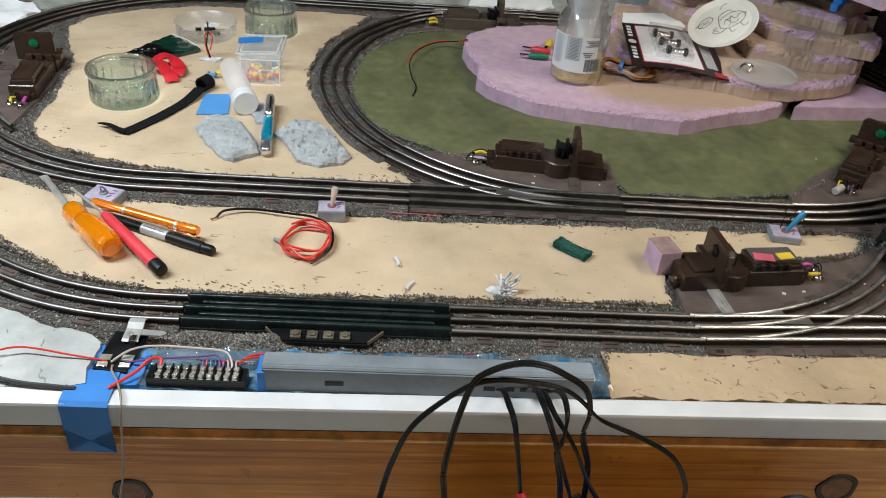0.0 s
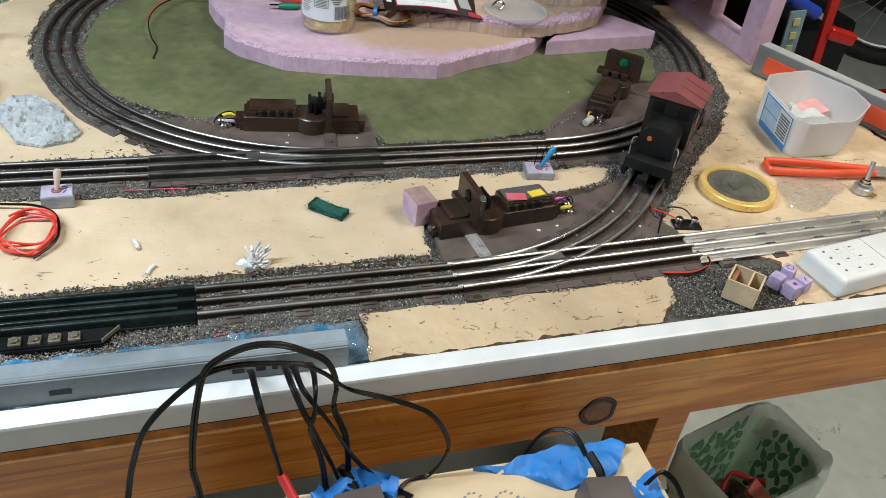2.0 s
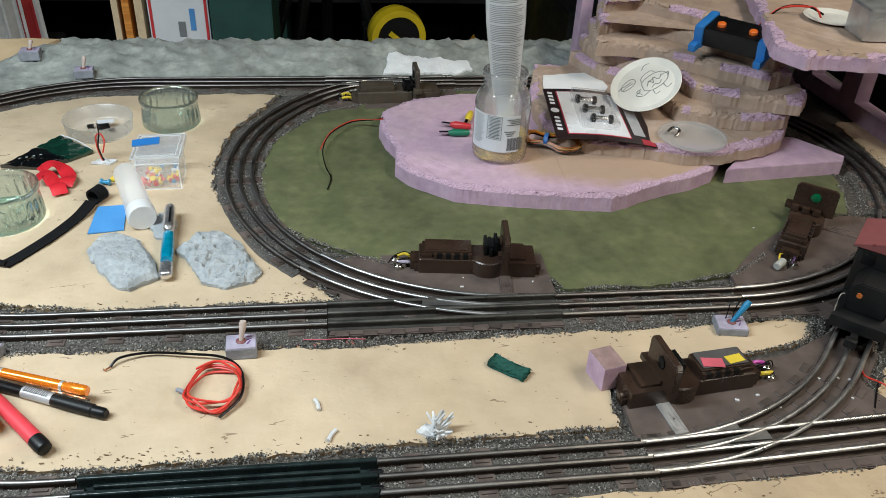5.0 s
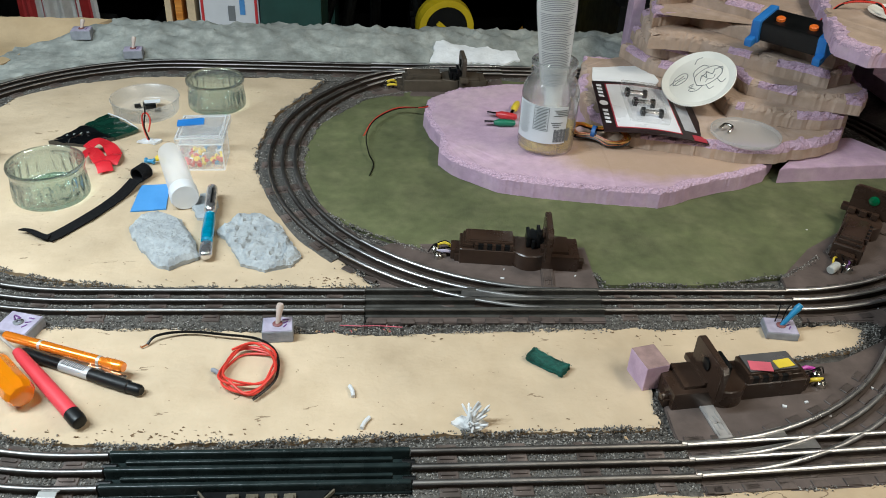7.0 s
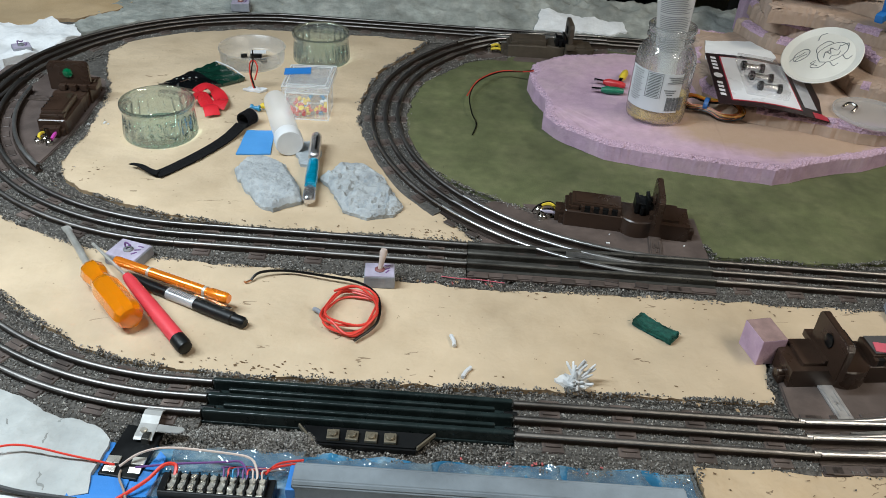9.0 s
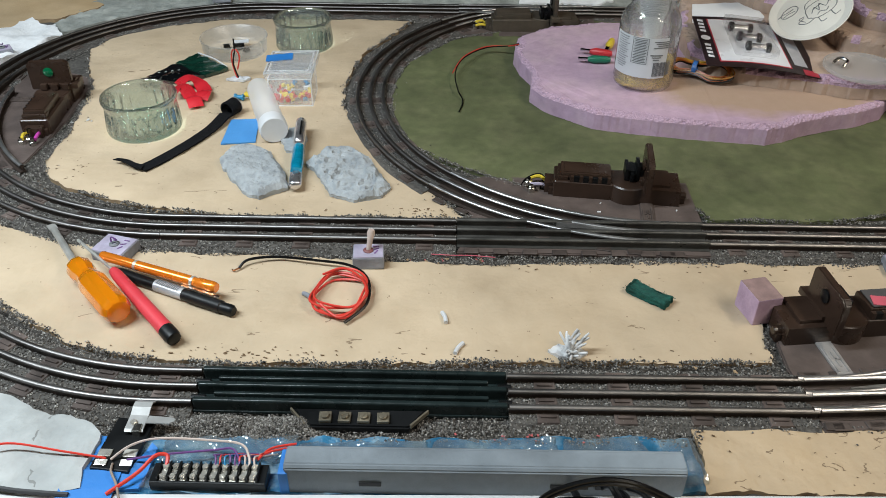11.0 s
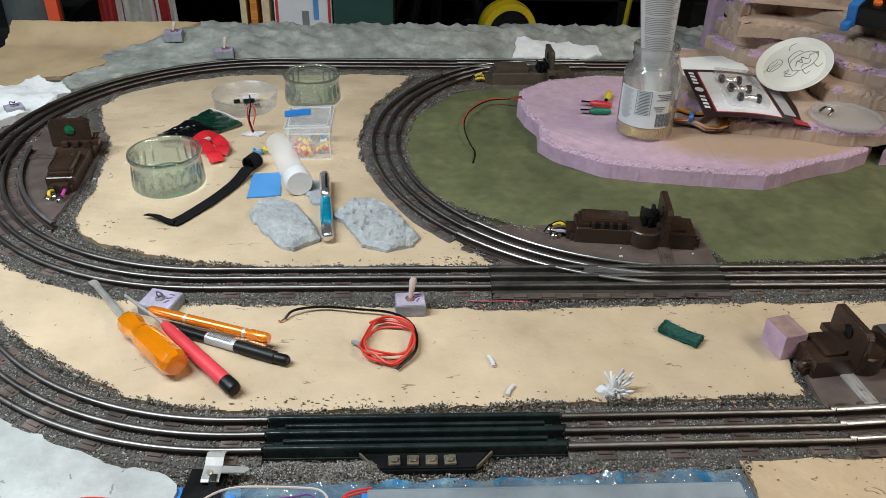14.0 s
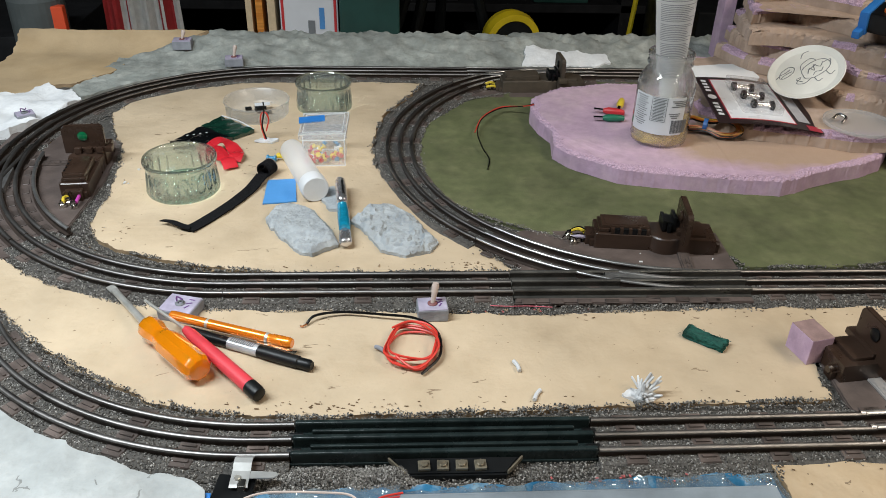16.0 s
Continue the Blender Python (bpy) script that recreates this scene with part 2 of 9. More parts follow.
M_TIE = mat("tie_brown_metal", (0.098, 0.075, 0.066), 0.55, 0.15, 0.3, 60, 0.2, 300, 0.3, 20, per=0.3)
M_PLATE = mat("switch_plate_brown", (0.100, 0.077, 0.069), 0.50, 0.0, 0.2, 50, 0.15, 300, 0.2, 15)
M_BAKELITE = mat("brown_bakelite", (0.036, 0.0205, 0.014), 0.30, 0, 0.2, 40, 0.05, 300, 0.15, 15, rvar=0.08)
M_DKGREEN = mat("dark_green_track_plastic", (0.013, 0.020, 0.020), 0.26, 0, 0.3, 60, 0.1, 300, 0.2, 15)
M_WHITE = mat("white_paint", (0.60, 0.61, 0.62), 0.45, 0, 0.07, 24, 0.25, 60, 0.09, 5)
M_WOOD = wood("stained_pine", (0.66, 0.250, 0.038), (0.46, 0.145, 0.020), (1.6, 26.0, 26.0), 0.36, (0.70, 0.345, 0.095))
M_KNOTIN = mat("knot_heart", (0.20, 0.080, 0.032), 0.5, 0, 0.4, 90, 0.3, 150, 0.3, 40)
M_KNOT = mat("wood_knot", (0.020, 0.009, 0.006), 0.5, 0, 0.5, 60, 0.3, 150, 0.3, 30)
M_RAWEDGE = mat("rough_board_edge", (0.44, 0.165, 0.035), 0.85, 0, 0.5, 40, 0.6, 150, 0.3, 9)
M_STEEL0 = mat("hanger_steel", (0.4, 0.4, 0.4), 0.4, 1.0)
M_FOAM = mat("pink_foam_board", (0.49, 0.335, 0.455), 0.7, 0, 0.12, 60, 0.5, 300, 0.10, 9, tint=(0.52, 0.38, 0.455))
M_FOAMTAN = mat("foam_painted_tan", (0.40, 0.29, 0.22), 0.8, 0, 0.12, 50, 0.3, 250, 0.15, 9, tint=(0.46, 0.35, 0.29))
M_FLOOR = mat("painted_concrete", (0.56, 0.60, 0.57), 0.5, 0, 0.08, 20, 0.1, 90, 0.1, 4)
add_cracks(M_FLOOR, (0.06, 0.06, 0.05), (1, 1, 1), 30.0, 0.004, 0.66)
# near-black colour on walls and ceiling keeps bounced light out of the shadows
M_WALL = mat("dimmed_wall", (0.045, 0.045, 0.042), 0.8, 0, 0.05, 8, 0.05, 90, 0.05, 2)
M_DARK = mat("dark_shelf", (0.012, 0.012, 0.013), 0.7, 0, 0.3, 20, 0.1, 90, 0.2, 4)

for m_, s_ in ((M_BAKELITE, 0.5), (M_DKGREEN, 0.35), (M_DARK, 0.15), (M_PLATE, 0.3)):
    m_.node_tree.nodes["Principled BSDF"].inputs["Specular IOR Level"].default_value = s_


# ---- building helpers ----
def part(name, bm, material, parent, label=""):
    me = bpy.data.meshes.new(name)
    bm.to_mesh(me)
    bm.free()
    for m in (material if isinstance(material, (list, tuple)) else [material]):
        me.materials.append(m)
    ob = new(name, me)
    ob.parent = parent
    if label:
        tagged(ob, label)
    return ob


def thing(name, m, label, category, group="", kind=""):
    ob = new(name)
    ob.empty_display_size = 0.02
    ob.matrix_basis = m
    return tagged(ob, label, category, group, kind)


def single(name, bm, material, m, label, category, group="", kind=""):
    ob = part(name, bm, material, None)
    ob.matrix_basis = m
    return tagged(ob, label, category, group, kind)


def smooth(ob, angle=40):
    me = ob.data
    me.shade_smooth()
    me.set_sharp_from_angle(angle=radians(angle))
    return ob


def BM():
    return bmesh.new()


def box(bm, sx, sy, sz, x=0, y=0, z=0, bevel=0.0, rz=0, rx=0, ry=0, taper=1.0, seg=2):
    """A box on its base centre (x, y, z), bevelled; taper narrows its top."""
    g = bmesh.ops.create_cube(bm, size=1.0)["verts"]
    for v in g:
        k = taper if v.co.z > 0 else 1.0
        v.co = Vector((v.co.x * sx * k, v.co.y * sy * k, (v.co.z + 0.5) * sz))
    if bevel:
        es = list({e for v in g for e in v.link_edges})
        r = bmesh.ops.bevel(bm, geom=es, offset=bevel, segments=seg, affect="EDGES", profile=0.7)
        g = list({v for f in r["faces"] for v in f.verts} | {v for v in g if v.is_valid})
    t = pose(x, y, z, rx, ry, rz)
    for v in g:
        v.co = t @ v.co
    return bm


def lathe(bm, profile, seg=32, m=None, wob=0.0):
    """Turns (radius, height) points round z. A radius of 0 closes it."""
    m = m or Matrix()
    rings = []
    for r, z in profile:
        if r <= 1e-6:
            rings.append([bm.verts.new(m @ Vector((0, 0, z)))])
        else:
            rings.append([bm.verts.new(m @ Vector((r * (1 + wob * math.sin(5 * a + 3)) * math.cos(a), r * math.sin(a), z))) for a in (2 * math.pi * i / seg for i in range(seg))])
    for a, b in zip(rings, rings[1:]):
        for i in range(seg):
            j = (i + 1) % seg
            if len(a) == 1 and len(b) == 1:
                continue
            if len(a) == 1:
                bm.faces.new((a[0], b[j], b[i]))
            elif len(b) == 1:
                bm.faces.new((a[i], a[j], b[0]))
            else:
                bm.faces.new((a[i], a[j], b[j], b[i]))
    return bm


def cyl(bm, r, h, x=0, y=0, z=0, rx=0, ry=0, rz=0, seg=20, r2=None, chamfer=0.0):
    r2 = r if r2 is None else r2
    c = chamfer
    prof = [(0, 0), (r - c, 0), (r, c), (r2, h - c), (r2 - c, h), (0, h)] if c else [(0, 0), (r, 0), (r2, h), (0, h)]
    return lathe(bm, prof, seg, pose(x, y, z, rx, ry, rz))


def curve_points(pts, n=8, closed=False):
    """Catmull-Rom through the points."""
    P = [Vector(p) for p in pts]
    out = []
    k = len(P)
    for i in range(k if closed else k - 1):
        if closed:
            a, b, c, d = P[i - 1], P[i], P[(i + 1) % k], P[(i + 2) % k]
        else:
            a, b, c, d = P[max(0, i - 1)], P[i], P[i + 1], P[min(k - 1, i + 2)]
        for s in range(n):
            t = s / n
            out.append(0.5 * (2 * b + (c - a) * t + (2 * a - 5 * b + 4 * c - d) * t * t + (3 * b - a - 3 * c + d) * t ** 3))
    if not closed:
        out.append(P[-1])
    return out


def sweep(bm, pts, section, closed=False, caps=True, mats=None, up=Vector((0, 0, 1))):
    """Carries a closed 2D section (across, up) along points. mats: a material index for each side of the section."""
    rings = []
    n = len(pts)
    for i, p in enumerate(pts):
        a, b = (pts[i - 1], pts[(i + 1) % n]) if closed else (pts[max(0, i - 1)], pts[min(n - 1, i + 1)])
        d = (b - a).normalized()
        side = d.cross(up)
        side = side.normalized() if side.length > 1e-4 else Vector((1, 0, 0))
        u = side.cross(d)
        rings.append([bm.verts.new(p + side * x + u * z) for x, z in section])
    k = len(section)
    for i in range(n if closed else n - 1):
        a, b = rings[i], rings[(i + 1) % n]
        for j in range(k):
            f = bm.faces.new((a[j], a[(j + 1) % k], b[(j + 1) % k], b[j]))
            if mats:
                f.material_index = mats[j]
    if caps and not closed:
        bm.faces.new(rings[0][::-1])
        bm.faces.new(rings[-1])
    return bm


def tube(bm, pts, r, seg=6, n=6, closed=False):
    ring = [(r * math.cos(2 * math.pi * i / seg), r * math.sin(2 * math.pi * i / seg)) for i in range(seg)]
    return sweep(bm, curve_points(pts, n, closed) if n else [Vector(p) for p in pts], ring, closed)


def dense(poly, step, amp=0.0, freq=40.0, seed=0.0):
    """An outline with points every step, made uneven."""
    out = []
    k = len(poly)
    for i in range(k):
        a, b = Vector(poly[i][:2]), Vector(poly[(i + 1) % k][:2])
        m = max(1, int((b - a).length / step))
        for s in range(m):
            p = a.lerp(b, s / m)
            if amp:
                q = Vector((p.x * freq, p.y * freq, seed))
                w = Vector((noise.noise(q), noise.noise(q + Vector((9, 4, 2)))))
                q2 = q * 3.7
                w += 0.5 * Vector((noise.noise(q2), noise.noise(q2 + Vector((9, 4, 2)))))
                p = p + w * amp
            out.append(p)
    return out


def sheet(bm, poly, z0, height, grid=0.015, step=0.006, amp=0.003, freq=40.0, seed=0.0, edge_mat=0):
    """A sheet of any outline with an uneven edge; height(x, y) is its top. Its rim goes down to z0."""
    out = dense(poly, step, amp, freq, seed)
    xs, ys = [p.x for p in out], [p.y for p in out]
    k = len(out)

    def inside(x, y):
        c = False
        for i in range(k):
            a, b = out[i], out[i - 1]
            if (a.y > y) != (b.y > y) and x < (b.x - a.x) * (y - a.y) / (b.y - a.y) + a.x:
                c = not c
        return c

    pts = list(out)
    nx, ny = int((max(xs) - min(xs)) / grid), int((max(ys) - min(ys)) / grid)
    for i in range(1, nx + 1):
        for j in range(1, ny + 1):
            x, y = min(xs) + i * grid + random.uniform(-0.25, 0.25) * grid, min(ys) + j * grid + random.uniform(-0.25, 0.25) * grid
            if inside(x, y) and min((o.x - x) ** 2 + (o.y - y) ** 2 for o in out[::2]) > (0.45 * grid) ** 2:
                pts.append(Vector((x, y)))
    v, e, f, *_ = geometry.delaunay_2d_cdt(pts, [(i, (i + 1) % k) for i in range(k)], [], 1, 1e-6)
    vs = [bm.verts.new((p.x, p.y, height(p.x, p.y))) for p in v]
    for t in f:
        try:
            bm.faces.new([vs[i] for i in t])
        except ValueError:
            pass
    bm.faces.ensure_lookup_table()
    bmesh.ops.recalc_face_normals(bm, faces=bm.faces)
    if bm.faces and sum(x.normal.z for x in bm.faces) < 0:
        bmesh.ops.reverse_faces(bm, faces=bm.faces)
    rim = [x for x in bm.edges if x.is_boundary]
    r = bmesh.ops.extrude_edge_only(bm, edges=rim)
    for g in r["geom"]:
        if isinstance(g, bmesh.types.BMVert):
            g.co.z = z0
        elif isinstance(g, bmesh.types.BMFace):
            g.material_index = edge_mat
    return bm


def bumps(h, a=0.0012, s=18.0, seed=0.0):
    return lambda x, y: h + a * noise.noise(Vector((x * s, y * s, seed))) + 0.4 * a * noise.noise(Vector((x * s * 4, y * s * 4, seed + 3)))


def prism(bm, poly, z0, z1, bevel=0.0):
    a = [bm.verts.new((x, y, z0)) for x, y in poly]
    b = [bm.verts.new((x, y, z1)) for x, y in poly]
    k = len(poly)
    fs = [bm.faces.new(a[::-1]), bm.faces.new(b)] + [bm.faces.new((a[i], a[(i + 1) % k], b[(i + 1) % k], b[i])) for i in range(k)]
    bmesh.ops.recalc_face_normals(bm, faces=fs)
    if bevel:
        es = list({e for f in fs[1:2] for e in f.edges})
        bmesh.ops.bevel(bm, geom=es, offset=bevel, segments=2, affect="EDGES")
    return bm


def rod(bm, a, b, r, seg=14, r2=None, chamfer=0.0):
    a, b = Vector(a), Vector(b)
    d = b - a
    m = Matrix.Translation(a) @ d.to_track_quat("Z", "Y").to_matrix().to_4x4()
    r2 = r if r2 is None else r2
    c = chamfer
    prof = [(0, 0), (r - c, 0), (r, c), (r2, d.length - c), (r2 - c, d.length), (0, d.length)] if c else [(0, 0), (r, 0), (r2, d.length), (0, d.length)]
    return lathe(bm, prof, seg, m)

# ---- room ----
def slab(name, sx, sy, sz, x, y, z, material, label, category, bevel=0.0):
    return single(name, box(BM(), sx, sy, sz, 0, 0, 0, bevel), material, pose(x, y, z), label, category, kind="structure")


slab("floor", 6.4, 6.4, 0.1, 0.3, 0.6, -TABLE - 0.1, M_FLOOR, "grey-green painted concrete floor with worn specks", "floor")
slab("ceiling", 6.4, 6.4, 0.1, 0.3, 0.6, CEIL, M_WALL, "plain workshop ceiling, darkened to cut bounced light", "ceiling")
slab("wall_north", 6.4, 0.1, CEIL + TABLE, 0.3, 3.85, -TABLE, M_WALL, "plain workshop wall behind the shelves, darkened to cut bounced light", "wall")
slab("wall_south", 6.4, 0.1, CEIL + TABLE, 0.3, -2.65, -TABLE, M_WALL, "plain workshop wall, darkened to cut bounced light", "wall")
slab("wall_west", 0.1, 6.4, CEIL + TABLE, -2.95, 0.6, -TABLE, M_WALL, "plain workshop wall, darkened to cut bounced light", "wall")
slab("wall_east", 0.1, 6.4, CEIL + TABLE, 3.55, 0.6, -TABLE, M_WALL, "plain workshop wall, darkened to cut bounced light", "wall")
M_TUBE = bpy.data.materials.new("lit_tube")
M_TUBE.use_nodes = True
for lx, ly, lz, power, tone, turn in LAMPS:
    lamp = thing("ceiling_light", pose(lx, ly, lz, 0, 0, turn), "white twin-tube fluorescent ceiling light, lit", "ceiling light", "ceiling lights")
    part("housing", box(BM(), 0.2, 1.22, 0.05, 0, 0, 0.0, 0.004), M_WHITE, lamp)
    for e in (-0.5, 0.5):
        part("hanger", rod(BM(), (0, e, 0.05), (0, e, CEIL - lz), 0.004, 8), M_STEEL0, lamp)
    data = bpy.data.lights.new("tube_light", "AREA")
    data.shape, data.size, data.size_y, data.energy, data.color = "RECTANGLE", 0.12, 1.18, power, tone
    lob = new("tube_light", data)
    lob.matrix_basis = pose(lx, ly, lz - 0.01, 0, 0, turn)

# ---- table ----
TX0, TX1, TY0, TY1 = -0.77, 1.07, 0.235, 1.40
table = thing("layout_table", pose(0, 0, -TABLE), "train table with a white edge board and stained pine front rail", "table")
SLANT = 1.26          # degrees by which the front edge runs out of square


def front(x):
    return 0.2215 + 0.022 * x


bm = prism(BM(), [(TX0, front(TX0)), (TX1, front(TX1)), (TX1, TY1), (TX0, TY1)], TABLE - 0.020, TABLE - 0.002)
part("tabletop", bm, M_BALLAST, table)
XM = (TX0 + TX1) / 2
fr = part("front_rail", box(BM(), TX1 - TX0, 0.018, 0.099, 0, 0, 0, 0.0015), M_WOOD, table, "orange-brown stained pine front rail with dark knots")
fr.matrix_basis = pose(XM, front(XM) - 0.0065, TABLE - 0.1215, 0, 0, SLANT)
for kx, kz, rx_, rz_, an in ((0.491 - XM, 0.028, 0.0205, 0.0165, 20), (-0.172 - XM, 0.010, 0.018, 0.007, 0)):
    kn_ = part("knot", lathe(BM(), [(0, 0.0006), (rx_ * 0.70, 0.0008)], 30, pose(0, 0, 0, 90, 0, 0), 0.06), M_KNOTIN, fr, "brown oval knot")
    ring_ = part("knot_ring", lathe(BM(), [(rx_ * 0.72, 0.0007), (rx_ * 0.78, 0.0012), (rx_ * 0.95, 0.0012), (rx_, 0.0)], 30, pose(0, 0, 0, 90, 0, 0), 0.06), M_KNOT, kn_, "black bark ring")
    kn_.matrix_basis = pose(kx, -0.0092, kz, 0, an, 0)
eb_ = part("edge_board", box(BM(), TX1 - TX0, 0.0195, 0.0265, 0, 0, 0, 0.003), M_WHITE, table, "white-painted edge board with scuffs")
eb_.matrix_basis = pose(XM, front(XM) - 0.0102, TABLE - 0.0222, 0, 0, SLANT)
lip = part("lower_lip", box(BM(), TX1 - TX0, 0.003, 0.0140, 0, 0, 0, 0.0006), M_RAWEDGE, table, "rough dark brown strip under the edge board")
lip.matrix_basis = pose(XM, front(XM) - 0.0146, TABLE - 0.0365, 0, 0, SLANT)
# solid black strip: the gap's shade put in as colour
gap = part("shadow_gap", box(BM(), TX1 - TX0, 0.0034, 0.0036, 0, 0, 0, 0.0005), mat("black_gap_shade", (0.022, 0.014, 0.010), 0.9, 0, 0.4, 60, 0.4, 200), table, "black strip for the shade in the gap under the edge board")
gap.matrix_basis = pose(XM, front(XM) - 0.0152, TABLE - 0.0260, 0, 0, SLANT)
# pale strip paints the highlight of the rail's upper chamfer
edge_glint = part("edge_line", box(BM(), TX1 - TX0, 0.0034, 0.0016, 0, 0, 0, 0.0005), mat("pine_highlight", (0.78, 0.50, 0.24), 0.5, 0, 0.3, 40, 0.1, 200, 0.2, 12), table, "pale strip for the highlight on the front rail's upper chamfer")
edge_glint.matrix_basis = pose(XM, front(XM) - 0.0160, TABLE - 0.0381, 0, 0, SLANT)
for lx, ly in ((TX0 + 0.05, 0.31), (0.615, 0.29), (TX0 + 0.05, TY1 - 0.06), (TX1 - 0.05, TY1 - 0.06)):
    part("leg", box(BM(), 0.040, 0.085, TABLE - 0.02, lx, ly, 0, 0.003), M_WOOD, table)
part("back_rail", box(BM(), TX1 - TX0, 0.018, 0.09, XM, TY1 - 0.02, TABLE - 0.11, 0.002), M_WOOD, table)

# ---- ground cover on the table ----
ISLAND = [(-0.008, 1.188), (-0.043, 1.11), (-0.073, 1.049), (-0.084, 1.003), (-0.091, 0.921), (-0.084, 0.856), (-0.068, 0.805), (-0.037, 0.743), (-0.001, 0.687), (0.038, 0.641), (0.082, 0.586), (-0.091, 0.584), (-0.184, 0.585), (-0.288, 0.602), (-0.362, 0.630), (-0.412, 0.664), (-0.426, 0.70), (-0.425, 0.77), (-0.442, 0.896), (-0.475, 0.97), (-0.500, 1.04), (-0.480, 1.098), (-0.427, 1.142), (-0.323, 1.181), (-0.132, 1.191)]
MID = [(-0.545, 0.62), (-0.500, 0.560), (-0.460, 0.517), (-0.407, 0.467), (-0.379, 0.445), (-0.352, 0.425), (-0.317, 0.403), (-0.274, 0.379), (-0.247, 0.369), (-0.206, 0.359), (-0.140, 0.354), (-0.023, 0.357), (0.126, 0.363), (0.344, 0.368), (0.352, 0.43), (0.45, 0.452), (0.539, 0.467), (0.592, 0.478), (0.614, 0.507), (0.599, 0.519), (0.47, 0.512), (0.322, 0.512), (0.087, 0.502), (-0.144, 0.513), (-0.270, 0.515), (-0.340, 0.529), (-0.400, 0.551), (-0.456, 0.585), (-0.503, 0.622), (-0.528, 0.648)]
STRIP = [(0.258, 0.2295), (0.258, 0.292), (0.40, 0.296), (0.583, 0.300), (0.575, 0.266), (0.545, 0.236)]
RIGHT = [(0.62, 0.39), (0.652, 0.422), (0.755, 0.533), (0.810, 0.580), (0.890, 0.685), (0.922, 0.78), (0.940, 0.90), (0.945, 1.05), (1.06, 1.05), (1.06, 0.2475), (0.70, 0.2395), (0.73, 0.31), (0.62, 0.375)]
BACKLEFT = [(-0.765, 1.10), (-0.66, 1.10), (-0.640, 1.165), (-0.600, 1.172), (-0.552, 1.235), (-0.545, 1.31), (-0.50, 1.335), (-0.44, 1.37), (-0.415, 1.388), (-0.765, 1.388)]
GREEN = [(0.126, 1.135), (0.06, 1.105), (0.010, 1.030), (-0.014, 0.984), (-0.023, 0.894), (-0.011, 0.806), (0.014, 0.748), (0.062, 0.706), (0.110, 0.676), (0.150, 0.655), (0.330, 0.632), (0.345, 0.590), (0.48, 0.592), (0.573, 0.612), (0.64, 0.66), (0.72, 0.74), (0.793, 0.740), (0.82, 0.80), (0.84, 0.88), (0.82, 1.0), (0.74, 1.12), (0.60, 1.20), (0.30, 1.205)]
PLAST_F = [(-0.765, 0.2065), (-0.20, 0.2185), (-0.203, 0.268), (-0.215, 0.282), (-0.249, 0.292), (-0.300, 0.313), (-0.356, 0.340), (-0.43, 0.385), (-0.50, 0.45), (-0.57, 0.55), (-0.66, 0.70), (-0.765, 0.75)]
for nm, poly, h, ma, lab, cat in (
    ("tan_ground_sheet", ISLAND, 0.003, M_TAN, "tan papery ground sheet with torn edges inside the track loop", "ground sheet"),
    ("tan_ground_sheet", MID, 0.003, M_TAN, "tan papery ground sheet with cracks between two tracks", "ground sheet"),
    ("tan_ground_sheet", STRIP, 0.003, M_TANSTRIP, "narrow tan ground sheet strip beside the white edge board", "ground sheet"),
    ("tan_ground_sheet", RIGHT, 0.0015, M_TANWARM, "creased tan ground sheet under tools and loose parts", "ground sheet"),
    ("tan_ground_sheet", BACKLEFT, 0.004, M_TANDARK, "brown-stained tan sheet on the far table corner", "ground sheet"),
    ("green_ground_sheet", GREEN, 0.0035, M_GREEN, "mottled olive green ground sheet under the foam hill", "ground sheet"),
):
    top = bumps(h, 0.0016, 20, h * 900)
    if poly is BACKLEFT:
        top = lambda x, y: 0.004 + 0.028 * max(0.0, min(1.0, (y - 1.335) / 0.05)) + 0.002 * noise.noise(Vector((x * 12, y * 12, 2)))
    bm = sheet(BM(), poly, -0.003, top, step=0.0038, amp=0.003 if ma is M_GREEN else 0.0046, freq=60, edge_mat=1)
    ob = single(nm, bm, [ma, ma if ma is M_GREEN else M_TAN_EDGE], pose(0, 0, 0), lab, cat, kind="structure")
    smooth(ob, 50)
bm = sheet(BM(), PLAST_F, -0.003, bumps(0.006, 0.006, 14, 5), amp=0.004, edge_mat=0)
smooth(single("plaster_ground", bm, M_PALEPLASTER, pose(0, 0, 0), "pale grey rippled plaster ground beside the front track", "plaster ground", kind="structure"), 60)
BACKSTRIP = [(-0.605, 1.12), (-0.575, 1.105), (-0.50, 1.185), (-0.44, 1.222), (-0.36, 1.256), (-0.235, 1.266), (0.0, 1.274), (0.62, 1.276), (0.62, 1.395), (-0.42, 1.395), (-0.50, 1.335), (-0.56, 1.30), (-0.58, 1.24)]


def ridge(x, y):
    t = max(0.0, min(1.0, (y - 1.275) / 0.085))
    u = max(0.15, min(1.0, (x + 0.56) / 0.16))
    fold = 1 - abs(noise.noise(Vector((x * 19 + y * 9, y * 26, 3))))
    fine_ = 1 - abs(noise.noise(Vector((x * 52 - y * 30, y * 60, 8))))
    return 0.002 + 0.022 * t * u + (0.011 * fold * fold + 0.005 * fine_ * fine_ - 0.005) * (0.25 + 0.75 * t) + 0.002 * noise.noise(Vector((x * 140, y * 140, 5)))


bm = sheet(BM(), BACKSTRIP, -0.003, ridge, grid=0.006, amp=0.004)
smooth(single("plaster_ridge", bm, M_PLASTER, pose(0, 0, 0), "crumpled grey plaster cloth embankment along the far table edge", "plaster ridge", kind="structure"), 60)
bm = sheet(BM(), [(0.176, 1.277), (0.190, 1.334), (0.24, 1.330), (0.29, 1.317), (0.338, 1.312), (0.346, 1.290), (0.31, 1.277)], 0.0, lambda x, y: ridge(x, y) + 0.003, grid=0.01, amp=0.006)
